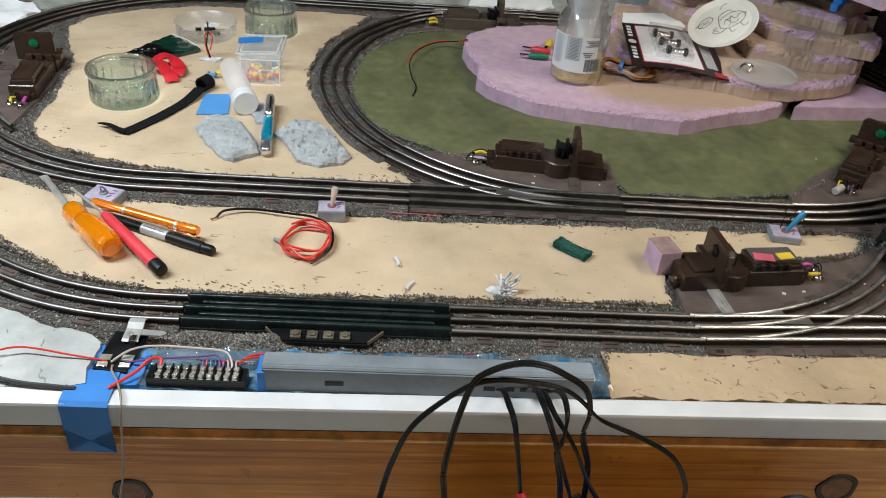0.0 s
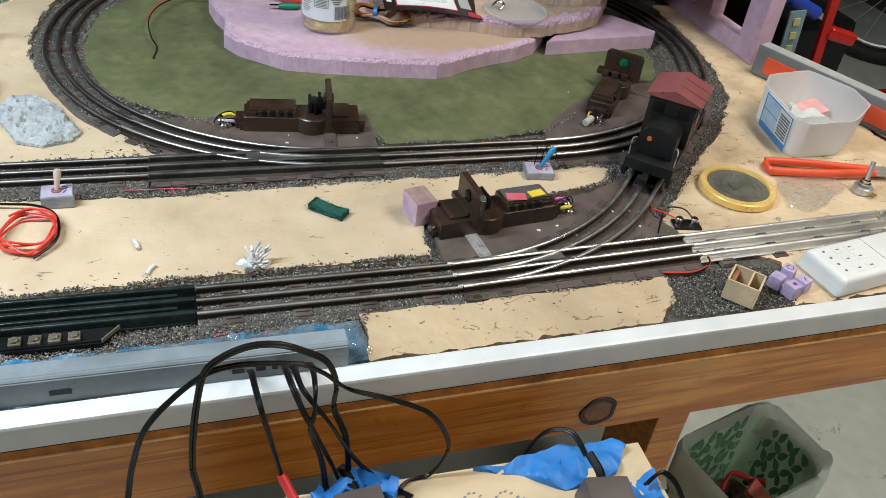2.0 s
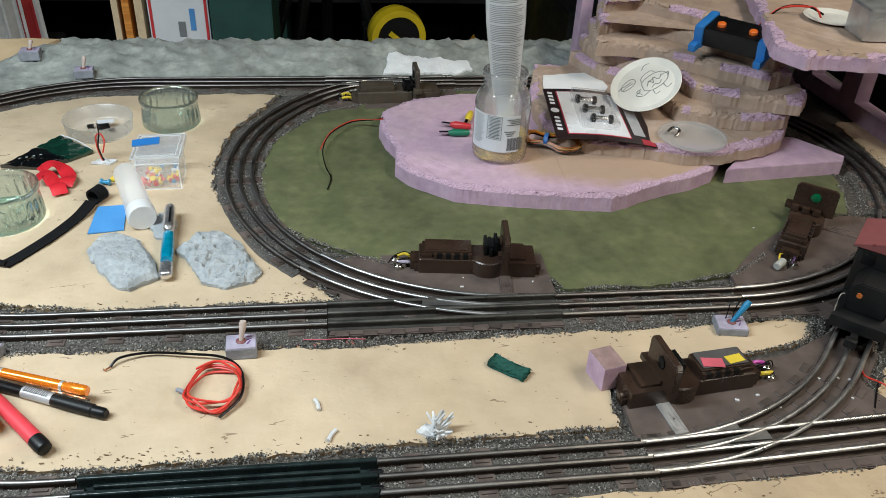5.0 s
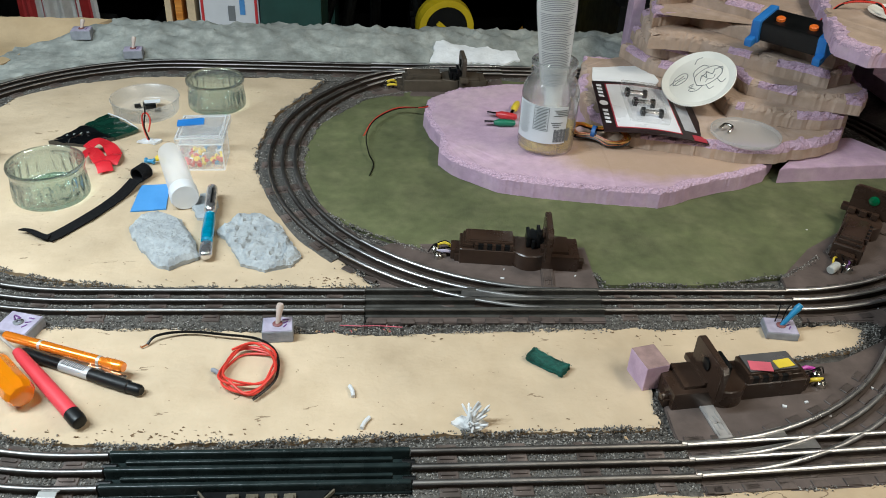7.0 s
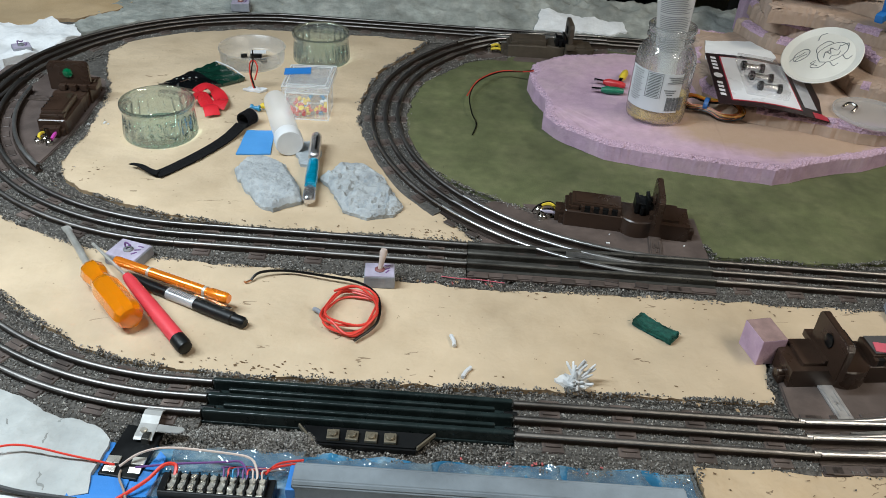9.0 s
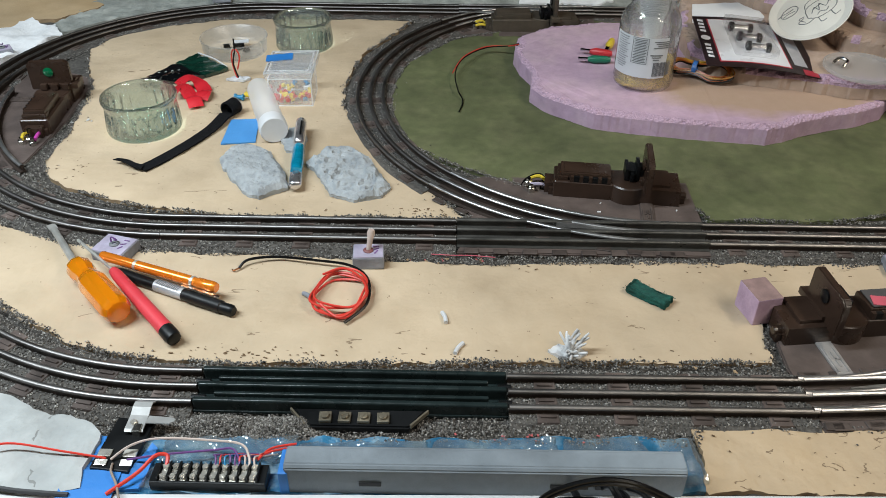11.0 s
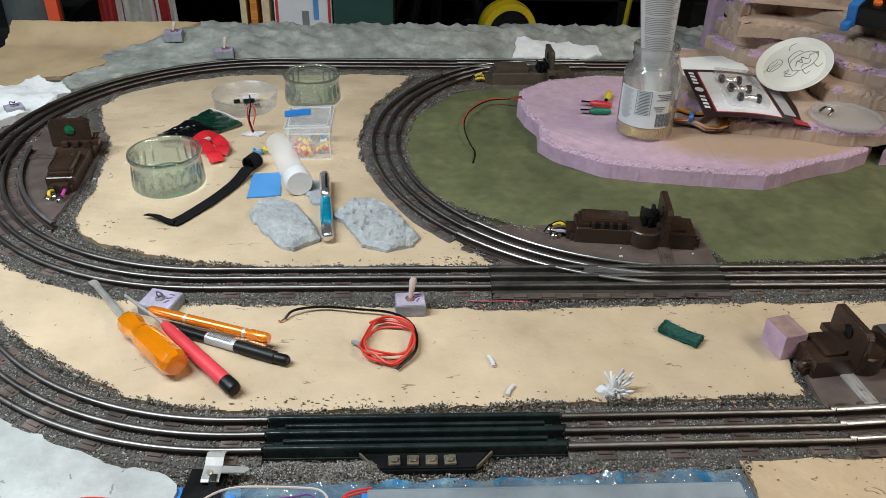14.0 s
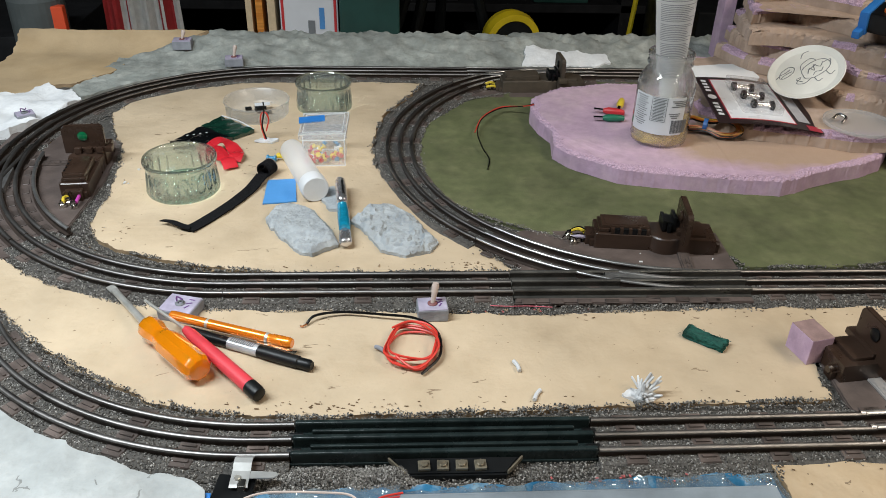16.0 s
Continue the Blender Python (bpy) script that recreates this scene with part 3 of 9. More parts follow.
smooth(single("white_plaster_patch", bm, M_WHITEPLASTER, pose(0, 0, 0), "fresh white plaster patch on the grey embankment", "plaster patch", kind="structure"), 60)
bm = sheet(BM(), [(-0.765, 0.97), (-0.69, 0.955), (-0.618, 0.955), (-0.598, 0.995), (-0.560, 1.085), (-0.592, 1.135), (-0.635, 1.148), (-0.68, 1.115), (-0.765, 1.12)], -0.003, bumps(0.009, 0.011, 22, 9), grid=0.01, amp=0.006)
smooth(single("white_plaster_patch", bm, M_WHITEPLASTER, pose(0, 0, 0), "lumpy white plaster patch at the loop's outer side", "plaster patch", kind="structure"), 60)

# ---- track ----
GAUGE = 0.0175        # from the centre rail to each outer rail
RTOP = 0.0130
RAIL_SEC = [(-0.0042, 0.0), (0.0042, 0.0), (0.0042, 0.0010), (0.0010, 0.0018), (0.0010, 0.0064), (0.0020, 0.0070), (0.0026, 0.0082), (0.0023, 0.0094), (0.0013, 0.0102), (0.0, 0.0104), (-0.0013, 0.0102), (-0.0023, 0.0094), (-0.0026, 0.0082), (-0.0020, 0.0070), (-0.0010, 0.0064), (-0.0010, 0.0018), (-0.0042, 0.0010)]
RAIL_MAT = [0, 0, 0, 0, 0, 0, 1, 1, 1, 1, 1, 1, 0, 0, 0, 0, 0]
RB = RTOP - 0.0103
TRACK_R = 0.348


def arc(cx, cy, r, a0, a1, n=14, top=1.0):
    """A curve of track; top flattens its far half, where the loop was laid a little out of round."""
    out = []
    for i in range(n + 1):
        a = radians(a0 + (a1 - a0) * i / n)
        out.append(Vector((cx + r * math.cos(a), cy + r * math.sin(a) * (top if math.sin(a) > 0 else 1.0), RB)))
    return out


def line(p, q, n=1):
    return [Vector((p[0] + (q[0] - p[0]) * i / n, p[1] + (q[1] - p[1]) * i / n, RB)) for i in range(n + 1)]


def offset(pts, d):
    out = []
    for i, p in enumerate(pts):
        t = (pts[min(len(pts) - 1, i + 1)] - pts[max(0, i - 1)]).normalized()
        out.append(p + Vector((t.y, -t.x, 0)) * d)
    return out


def length_of(pts):
    return sum((b - a).length for a, b in zip(pts, pts[1:]))


def along(pts, s):
    for a, b in zip(pts, pts[1:]):
        d = (b - a).length
        if s <= d or b is pts[-1]:
            t = (b - a).normalized()
            return a + t * s, math.degrees(math.atan2(t.y, t.x))
        s -= d


def tie_bm():
    bm = BM()
    prof = [(-0.0105, 0.0), (-0.0085, 0.0036), (0.0085, 0.0036), (0.0105, 0.0)]
    n = 2
    xs = [-0.0285, 0.0285]
    rings = [[bm.verts.new((x if 0 < i < 3 else x * 1.03, p[0], 0)) for i, p in enumerate(prof)] for x in xs]
    for r in rings:
        for v, p in zip(r, prof):
            v.co.z = p[1]
    for i in range(3):
        bm.faces.new((rings[0][i], rings[0][i + 1], rings[1][i + 1], rings[1][i]))
    bm.faces.new(rings[0][::-1])
    bm.faces.new(rings[1])
    for s in (-1, 0, 1):
        for e in (-1, 1):
            box(bm, 0.0028, 0.012, 0.0016, s * GAUGE + e * 0.0052, 0, 0.0034)
    bmesh.ops.recalc_face_normals(bm, faces=bm.faces)
    return bm


TIE = part("tie_pattern", tie_bm(), M_TIE, None)
TIE_MESH = TIE.data
bpy.data.objects.remove(TIE)


def section(pts, label="old three-rail tinplate track section, brown with worn rail tops", ties=4, top=None, side=None, name="track_section", lift=0.0):
    root = thing(name, pose(pts[0].x, pts[0].y, lift), label, "track section", "three-rail track sections")
    base = [p - Vector((pts[0].x, pts[0].y, 0)) for p in pts]
    for s in (-1, 0, 1):
        bm = sweep(BM(), offset(base, s * GAUGE), RAIL_SEC, mats=RAIL_MAT)
        smooth(part("rail", bm, [side or M_RAIL, top or M_RAILTOP], root), 60)
    L = length_of(base)
    for i in range(ties):
        p, a = along(base, L * (i + 0.5) / ties if ties > 1 else L / 2)
        o = new("tie", TIE_MESH)
        o.parent = root
        o.matrix_basis = pose(p.x, p.y, 0.0023 if top is None else -0.0005, 0, 0, a + 90)
    return root


FRONT_Y, MID_Y, BACK_Y = 0.320, 0.552, 1.227
CL, CI, CR, CY = -0.235, 0.302, 0.548, 0.900
CYI, INNER_R, FLAT = 0.905, 0.353, 0.94
ROUTES = []
BEDS = []
BED_H = 0.0046


def lay(pts, **k):
    ROUTES.append(pts)
    root = section(pts, **k)
    if "top" not in k:
        BEDS.append(pts)
        flat = [Vector((p.x - pts[0].x, p.y - pts[0].y, 0)) for p in pts]
        part("ballast_bed", sweep(BM(), flat, [(-0.037, -0.001), (0.037, -0.001), (0.028, BED_H), (-0.028, BED_H)]), M_BALLAST, root, "low grey bed of glued ballast")
    return root


# front line
lay([Vector((-0.140, FRONT_Y, RB))] + arc(-0.166, FRONT_Y + 0.352, 0.352, -90, -122))
lay(arc(-0.166, FRONT_Y + 0.352, 0.352, -122, -146), ties=3)
lay(line((0.114, FRONT_Y), (0.360, FRONT_Y + 0.002)))
# middle line and the left loop
lay(line((-0.235, MID_Y), (-0.06, MID_Y)), ties=3)
lay(line((-0.06, MID_Y), (0.07, MID_Y)), ties=2)
lay(line((0.33, MID_Y), (0.548, MID_Y)))
for i in (0, 2, 3):
    lay(arc(CL, CY, TRACK_R, -90 - 45 * i, -135 - 45 * i, top=FLAT))
# right loop
for i in range(2, 4):
    lay(arc(CR, CY, TRACK_R, -90 + 45 * i, -45 + 45 * i, top=FLAT))
lay(arc(CR, CY, TRACK_R, -30, 0), ties=3)
# inner loop
for i in range(1, 3):
    lay(arc(CI, CYI, INNER_R, -90 - 45 * i, -135 - 45 * i))
# back line
for x0, x1 in ((-0.235, -0.0), (-0.0, 0.07), (0.30, 0.548)):
    lay(line((x0, BACK_Y), (x1, BACK_Y)), ties=3)
# bright loose track
EXT0, EXT1 = (0.632, 0.338), (0.905, 0.352)
lay(line(EXT0, EXT1), label="bright unballasted three-rail track section on the tan sheet", top=M_RAILNEW, side=M_RAILNEW, ties=4)
lay(line((0.91, 0.352), (1.05, 0.359)), label="bright unballasted three-rail track section on the tan sheet", top=M_RAILNEW, side=M_RAILNEW, ties=4)
M_RAILSW = mat("switch_rail_steel", (0.50, 0.49, 0.48), 0.34, 0.9, 0.25, 30, 0.04, 260, 0.25, 9)
M_SCREW = mat("nickel_screw", (0.62, 0.60, 0.55), 0.25, 1.0, 0.15, 60, 0.05, 300)
M_BLACK = mat("black_plastic", (0.005, 0.0055, 0.006), 0.38, 0, 0.3, 40, 0.05, 300, 0.2)
M_BLACK.node_tree.nodes["Principled BSDF"].inputs["Specular IOR Level"].default_value = 0.3
M_BRASS = mat("brass", (0.62, 0.43, 0.16), 0.3, 1.0, 0.15, 50, 0.05, 300)
M_RED = mat("red_plastic", (0.52, 0.030, 0.035), 0.4, 0, 0.1, 30, 0.05, 200)
M_YELLOW = mat("yellow_plastic", (0.70, 0.52, 0.05), 0.4, 0, 0.1, 30, 0.05, 200)
M_PINKT = mat("pink_red_tape", (0.62, 0.12, 0.16), 0.4)
M_MAGENTA = mat("magenta_plastic", (0.50, 0.06, 0.36), 0.4, 0, 0.1, 30, 0.05, 200)
M_PURPLE_W = mat("purple_wire", (0.14, 0.06, 0.20), 0.45, 0, 0.1, 30, 0.0)
M_RED_W = mat("red_wire", (0.62, 0.045, 0.03), 0.4, 0, 0.1, 30, 0.0)
M_BLACK_W = mat("black_wire", (0.003, 0.003, 0.0034), 0.34, 0, 0.2, 30, 0.0)
M_BLACK_W.node_tree.nodes["Principled BSDF"].inputs["Specular IOR Level"].default_value = 0.3
M_TAN_W = mat("beige_wire", (0.55, 0.45, 0.40), 0.45, 0, 0.1, 30, 0.0)
M_GREEN_LENS = mat("green_lens", (0.0, 0.12, 0.045), 0.15, 0, 0.1, 30, 0.0, coat=0.5)
M_PADTOP = mat("lilac_foam_top", (0.37, 0.335, 0.43), 0.8, 0, 0.15, 60, 0.4, 260, 0.15, 30)
M_LOOM = mat("grey_wire_sleeve", (0.42, 0.42, 0.39), 0.6, 0, 0.1, 60, 0.1, 200)


M_GREYTIN = mat("dull_tinplate", (0.44, 0.42, 0.41), 0.42, 0.5, 0.2, 50, 0.1, 260, 0.2, 30)


def motor_unit(root, x, y, deg, side, lens=None, card=False, caps="magenta", body=None):
    """The switch machine: a ribbed motor box, a gear housing, an upright lantern plate and a throw bar on the track side."""
    m = pose(x, y, 0.003, 0, 0, deg)
    shell_ = body or M_BAKELITE

    def add(name, bm, ma, label=""):
        ob = smooth(part(name, bm, ma, root, label), 35)
        ob.matrix_basis = Matrix.Translation(-root.location) @ m
        return ob

    bm = box(BM(), 0.066, 0.036, 0.021, 0.033, 0, 0, 0.003, seg=3)
    box(bm, 0.056, 0.027, 0.010, 0.035, 0, 0.020, 0.002)
    box(bm, 0.012, 0.030, 0.006, 0.010, 0, 0.020, 0.0015)
    for i in range(5):
        box(bm, 0.004, 0.0055, 0.0075, 0.020 + i * 0.0102, side * 0.0148, 0.0205, 0.0008)
    box(bm, 0.016, 0.022, 0.014, -0.002, 0, 0, 0.002)
    box(bm, 0.008, 0.030, 0.010, -0.001, 0, 0, 0.0015)
    add("motor_housing", bm, shell_, "brown bakelite ribbed motor housing")
    for i in range(4):
        add("vent_slot", box(BM(), 0.0060, 0.004, 0.0064, 0.0251 + i * 0.0102, side * 0.0152, 0.0207), M_BLACK, "dark slot between ribs")
    bm = box(BM(), 0.048, 0.0225, 0.0010, 0.035, 0, 0.0298, 0.0004)
    add("lid_seam", bm, shell_)
    if card:
        bm = box(BM(), 0.050, 0.024, 0.0010, 0.035, 0, 0.0306)
        add("motor_lid", bm, mat("dark_lid", (0.09, 0.085, 0.085), 0.25), "dark glossy lid with red and yellow tape")
        add("tape", box(BM(), 0.022, 0.013, 0.0006, 0.047, 0.006, 0.0317, 0, -14), M_PINKT, "pinkish red tape scrap")
        add("tape", box(BM(), 0.018, 0.011, 0.0006, 0.022, 0.005, 0.0318, 0, 6), M_YELLOW, "yellow tape scrap")
    bm = box(BM(), 0.046, 0.042, 0.0205, 0.117, side * 0.001, 0, 0.002, seg=2)
    box(bm, 0.030, 0.036, 0.0205, 0.078, 0, 0, 0.002, seg=2)
    lathe(bm, [(0, 0), (0.0225, 0), (0.0225, 0.0200), (0.0212, 0.0213), (0, 0.0213)], 32, pose(0.083, side * 0.004, 0))
    box(bm, 0.032, 0.034, 0.005, 0.112, side * -0.001, 0.019, 0.0015)
    box(bm, 0.014, 0.044, 0.007, 0.1015, side * -0.006, 0.020, 0.0012)
    box(bm, 0.008, 0.012, 0.009, 0.142, side * 0.010, 0.0, 0.0015)
    cyl(bm, 0.0045, 0.010, 0.137, side * 0.010, 0.009, 0, 90, 0, seg=14, chamfer=0.0008)
    add("gear_housing", bm, shell_)
    for e in (-0.010, 0.006):
        add("recess", lathe(BM(), [(0.0045, 0), (0.0045, 0.0012), (0.003, 0.0006), (0, 0.0006)], 14, pose(0.1386, e, 0.009, 0, 90, 0)), M_BLACK, "dark round recess")
    bm = BM()
    for dx, w, h in ((0.0, 0.030, 0.010), (0.006, 0.022, 0.018), (-0.006, 0.024, 0.014)):
        box(bm, 0.004, w, h, 0.086 + dx, side * -0.004, 0.022, 0.0008)
    box(bm, 0.020, 0.020, 0.012, 0.088, side * -0.004, 0.022, 0.002)
    if lens is None:
        bm.free()
        bm = BM()
        for dy in (-0.014, 0.0, 0.014):
            box(bm, 0.008, 0.009, 0.008, 0.090, side * dy, 0.022, 0.002)
    add("lamp_socket", bm, M_BLACK if lens else shell_)
    bm = BM()
    prof = [(-0.020, 0.018), (0.034, 0.018), (0.034, 0.053), (0.030, 0.057), (-0.016, 0.058), (-0.020, 0.054)]
    vs0 = [bm.verts.new((0.0985, side * a, z)) for a, z in prof]
    vs1 = [bm.verts.new((0.1055, side * a, z)) for a, z in prof]
    bm.faces.new(vs0)
    bm.faces.new(vs1[::-1])
    k = len(prof)
    for i in range(k):
        bm.faces.new((vs0[i], vs1[i], vs1[(i + 1) % k], vs0[(i + 1) % k]))
    bmesh.ops.recalc_face_normals(bm, faces=bm.faces)
    bmesh.ops.bevel(bm, geom=list(bm.edges), offset=0.0009, segments=2, affect="EDGES")
    plate = add("lantern_plate", bm, shell_, "upright brown lantern plate")
    for e, d in ((0.0980, -90), (0.1060, 90)):
        bm = lathe(BM(), [(0.0065, 0), (0.0065, 0.0012), (0.0045, 0.0022), (0, 0.0027)], 18, pose(e, side * 0.007, 0.043, 0, d, 0))
        add("lens", bm, lens or M_GREEN_LENS, "round green signal lens" if lens is None else "")
    bm = box(BM(), 0.014, 0.050, 0.003, 0.104, side * 0.045, 0.0, 0.0006)
    for r in ((0.0015, 0.030, -0.0045), (0.0015, 0.030, 0.0045), (0.008, 0.0015, 0.0), (0.0015, 0.018, 0.0)):
        box(bm, r[0], r[1], 0.0009, 0.104 + r[2], side * 0.045, 0.003)
    add("throw_bar", bm, M_GREYTIN if card else M_TIE, "embossed grey metal throw bar" if card else "")
    for i, (dx, dy) in enumerate(((-0.018, 0.004), (-0.028, -0.004), (-0.024, 0.010))):
        bm = cyl(BM(), 0.0050, 0.007, dx, side * dy, 0.0, seg=14, chamfer=0.0008)
        cyl(bm, 0.0028, 0.010, dx, side * dy, 0.0, seg=10)
        add("terminal_screw", bm, M_SCREW, "bright terminal screw")
    second = {"magenta": M_MAGENTA, "lilac": M_PADTOP, "sleeve": M_PURPLE_W, "none": M_YELLOW}[caps]
    for ma, dy, r in ((M_YELLOW, 0.006, 0.0022 if caps != "sleeve" else 0.0012), (second, -0.005, 0.0022 if caps != "sleeve" else 0.0011)):
        bm = tube(BM(), [(-0.006, dy, 0.006), (-0.016, dy * 1.6, 0.010), (-0.026, dy * 1.4, 0.008)], r, 8, 5)
        add("wire_cap", bm, ma, "coloured wire cap" if caps != "sleeve" else "coloured wire")
    if caps == "sleeve":
        add("wire_sleeve", rod(BM(), (-0.027, 0.003, 0.008), (-0.042, 0.008, 0.006), 0.0052, 14, chamfer=0.0008), M_LOOM, "pale grey wire sleeve")
    bm = tube(BM(), [(-0.004, 0, 0.010), (-0.016, 0.003, 0.017), (-0.030, -0.003, 0.014), (-0.036, -0.004, 0.004)], 0.0007, 5, 5)
    add("wire", bm, M_BLACK_W)


PAD_MESH = bpy.data.meshes.new("tie_pad")
bm = box(BM(), 0.0150, 0.0078, 0.0016, 0, 0, 0.0038, 0.0005, seg=1)
bm.to_mesh(PAD_MESH)
bm.free()
PAD_MESH.materials.append(M_TIE)


def switch(label, plate, routes, motor, blades=(), bright=True, oiled=False):
    x0, y0 = plate[0]
    root = thing("track_switch", pose(x0, y0, 0), label, "track switch", "track switches")
    bm = prism(BM(), [(x - x0, y - y0) for x, y in plate], 0.0, 0.0042, 0.0012)
    part("base_plate", bm, M_PLATE, root)
    inv = Vector((x0, y0, 0))
    for pts in routes:
        ROUTES.append(pts)
        base = [p - inv + Vector((0, 0, 0.001)) for p in pts]
        for s in (-1, 0, 1):
            bm = sweep(BM(), offset(base, s * GAUGE), RAIL_SEC, mats=RAIL_MAT)
            dark_ = oiled and pts is routes[0]
            smooth(part("rail", bm, [M_RAILOIL if dark_ else M_RAIL, M_RAILOIL if dark_ else M_RAILSW if bright else M_RAILTOP], root), 60)
        L = length_of(base)
        for i in range(int(L / 0.03)):
            p, a = along(base, 0.03 * (i + 0.5))
            for s in (-1.62, -0.54, 0.54, 1.62):
                q = p + Vector((math.sin(radians(a)), -math.cos(radians(a)), 0)) * s * GAUGE
                o = new("tie_pad", PAD_MESH)
                o.parent = root
                o.matrix_basis = pose(q.x, q.y, 0, 0, 0, a)
    for bx, by, ang, ln in blades:
        bm = BM()
        sec = [(-0.002, 0), (0.002, 0), (0.002, 0.008), (-0.002, 0.008)]
        d = Vector((math.cos(radians(ang)), math.sin(radians(ang)), 0))
        p = Vector((bx - x0, by - y0, 0.0042))
        rings = []
        for t, w in ((0, 0.0006), (0.5, 0.003), (1.0, 0.006)):
            c = p + d * ln * t
            n_ = Vector((-d.y, d.x, 0)) * w
            rings.append([bm.verts.new(c - n_), bm.verts.new(c + n_), bm.verts.new(c + n_ + Vector((0, 0, 0.0085))), bm.verts.new(c - n_ + Vector((0, 0, 0.0085)))])
        for a, b in zip(rings, rings[1:]):
            for i in range(4):
                bm.faces.new((a[i], a[(i + 1) % 4], b[(i + 1) % 4], b[i]))
        bm.faces.new(rings[0][::-1])
        bm.faces.new(rings[-1])
        bmesh.ops.recalc_face_normals(bm, faces=bm.faces)
        part("point_blade", bm, M_RAILSW, root, "tapered bright point blade")
    motor_unit(root, *motor)
    return root


switch("brown remote switch with a lidless lantern plate and taped motor", [(0.362, 0.290), (0.632, 0.302), (0.636, 0.375), (0.62, 0.405), (0.662, 0.450), (0.628, 0.492), (0.560, 0.458), (0.490, 0.448), (0.358, 0.440), (0.355, 0.360)],
       [line((0.360, 0.322), (0.632, 0.338)), arc(0.355, 0.668, 0.345, -90, -42)], (0.497, 0.428, 187, 1, M_BLACK, True),
       ((0.395, 0.330, 6, 0.085), (0.405, 0.345, 10, 0.05)))
switch("brown remote switch with a bakelite motor beside the green sheet", [(0.071, 0.522), (0.335, 0.522), (0.337, 0.668), (0.16, 0.674), (0.10, 0.676), (0.052, 0.640), (0.086, 0.592)],
       [line((0.071, MID_Y), (0.33, MID_Y)), arc(CI, CYI, INNER_R, -90, -135)], (0.180, 0.6515, -6, -1, M_BAKELITE, False, "lilac"),
       ((0.255, 0.553, 172, 0.08),), True, True)
switch("brown remote switch with an upright lantern plate at the tight corner", [(0.549, 0.523), (0.632, 0.523), (0.655, 0.500), (0.690, 0.494), (0.716, 0.506), (0.828, 0.632), (0.866, 0.690), (0.858, 0.725), (0.78, 0.738), (0.70, 0.722), (0.62, 0.668), (0.560, 0.606)],
       [arc(CR, CY, TRACK_R, -90, -30), line((0.690, 0.525), (0.802, 0.650))], (0.654, 0.6415, 53, -1, None, False, "sleeve"),
       ((0.735, 0.585, 220, 0.06),))
switch("brown remote switch with a green lens beside grey ballast", [(-0.478, 0.625), (-0.446, 0.690), (-0.440, 0.80), (-0.444, 0.86), (-0.450, 0.930), (-0.55, 0.985), (-0.620, 0.965), (-0.620, 0.82), (-0.615, 0.72), (-0.590, 0.620), (-0.515, 0.60)],
       [arc(CL, CY, TRACK_R, -135, -180), curve_points([(-0.536, 0.572, RB), (-0.570, 0.660, RB), (-0.586, 0.780, RB), (-0.584, 0.905, RB)], 5)], (-0.461, 0.7605, 95, 1),
       ((-0.565, 0.83, 275, 0.06),), False)
for r_, a0_, a1_ in ((0.309, -131, -176),):
    g_ = bpy.data.objects["track_switch.003"]
    bm = sweep(BM(), [p - g_.location + Vector((0, 0, 0.001)) for p in arc(CL, CY, r_, a0_, a1_)], RAIL_SEC, mats=RAIL_MAT)
    smooth(part("guard_rail", bm, [M_RAIL, M_RAILSW], g_, "bright curved guard rail"), 60)
switch("dusty remote switch with a lantern plate on the far straight", [(0.070, 1.196), (0.070, 1.262), (0.300, 1.262), (0.300, 1.128), (0.110, 1.118), (0.050, 1.140), (0.040, 1.170)],
       [line((0.070, BACK_Y), (0.30, BACK_Y)), curve_points([(0.0524, 1.1546, RB), (0.085, 1.181, RB), (0.125, 1.203, RB), (0.20, 1.221, RB), (0.30, BACK_Y, RB)], 5)], (0.124, 1.158, 2, 1, M_BLACK, False, "none", mat("dusty_bakelite", (0.062, 0.047, 0.033), 0.6, 0, 0.25, 40, 0.1, 300, 0.2, 15)))
lay(line((0.611, 0.437), (0.690, 0.525)), ties=2, top=M_RAILSW, label="short old three-rail track section between two switches")

# control track with five rails and a terminal block
M_DULLBR = mat("dull_nickel", (0.22, 0.19, 0.14), 0.35, 0.6, 0.25, 60, 0.05, 300)
ct = thing("control_track", pose(-0.013, FRONT_Y, 0), "dark green five-rail control track section with screw terminals", "control track")
bm = box(BM(), 0.254, 0.0415, 0.0035, 0, 0, 0.0, 0.0012)
part("base", bm, M_DKGREEN, ct)
for s, w, h in ((-GAUGE, 0.0048, 0.0145), (GAUGE, 0.0048, 0.0145), (0, 0.0048, 0.0145), (-0.0088, 0.0034, 0.0128), (0.0088, 0.0034, 0.0128)):
    bm = box(BM(), 0.252 if abs(s) != 0.0088 else 0.222, w, h, 0, s, 0.0, 0.48 * w, seg=4)
    smooth(part("control_rail", bm, M_DKGREEN, ct), 50)
for e in (-1, 1):
    for s in (-0.009, 0.009):
        bm = cyl(BM(), 0.0042, 0.011, e * 0.119, s, 0.004, 0, 90 * e, 0, seg=12)
        part("end_boss", bm, M_BLACK, ct)
bm = prism(BM(), [(-0.046, -0.0195), (-0.032, -0.0385), (0.048, -0.0385), (0.062, -0.0195)], 0.0, 0.008, 0.0015)
part("terminal_block", bm, M_BLACK, ct)
# ribs of the black block, coloured pale to carry their highlights
for e, x, dr in ((0, -0.040, -50), (1, 0.056, 50)):
    part("block_rib", box(BM(), 0.021, 0.0016, 0.004, x, -0.0295, 0.006, 0.0005, dr), M_DULLBR, ct)
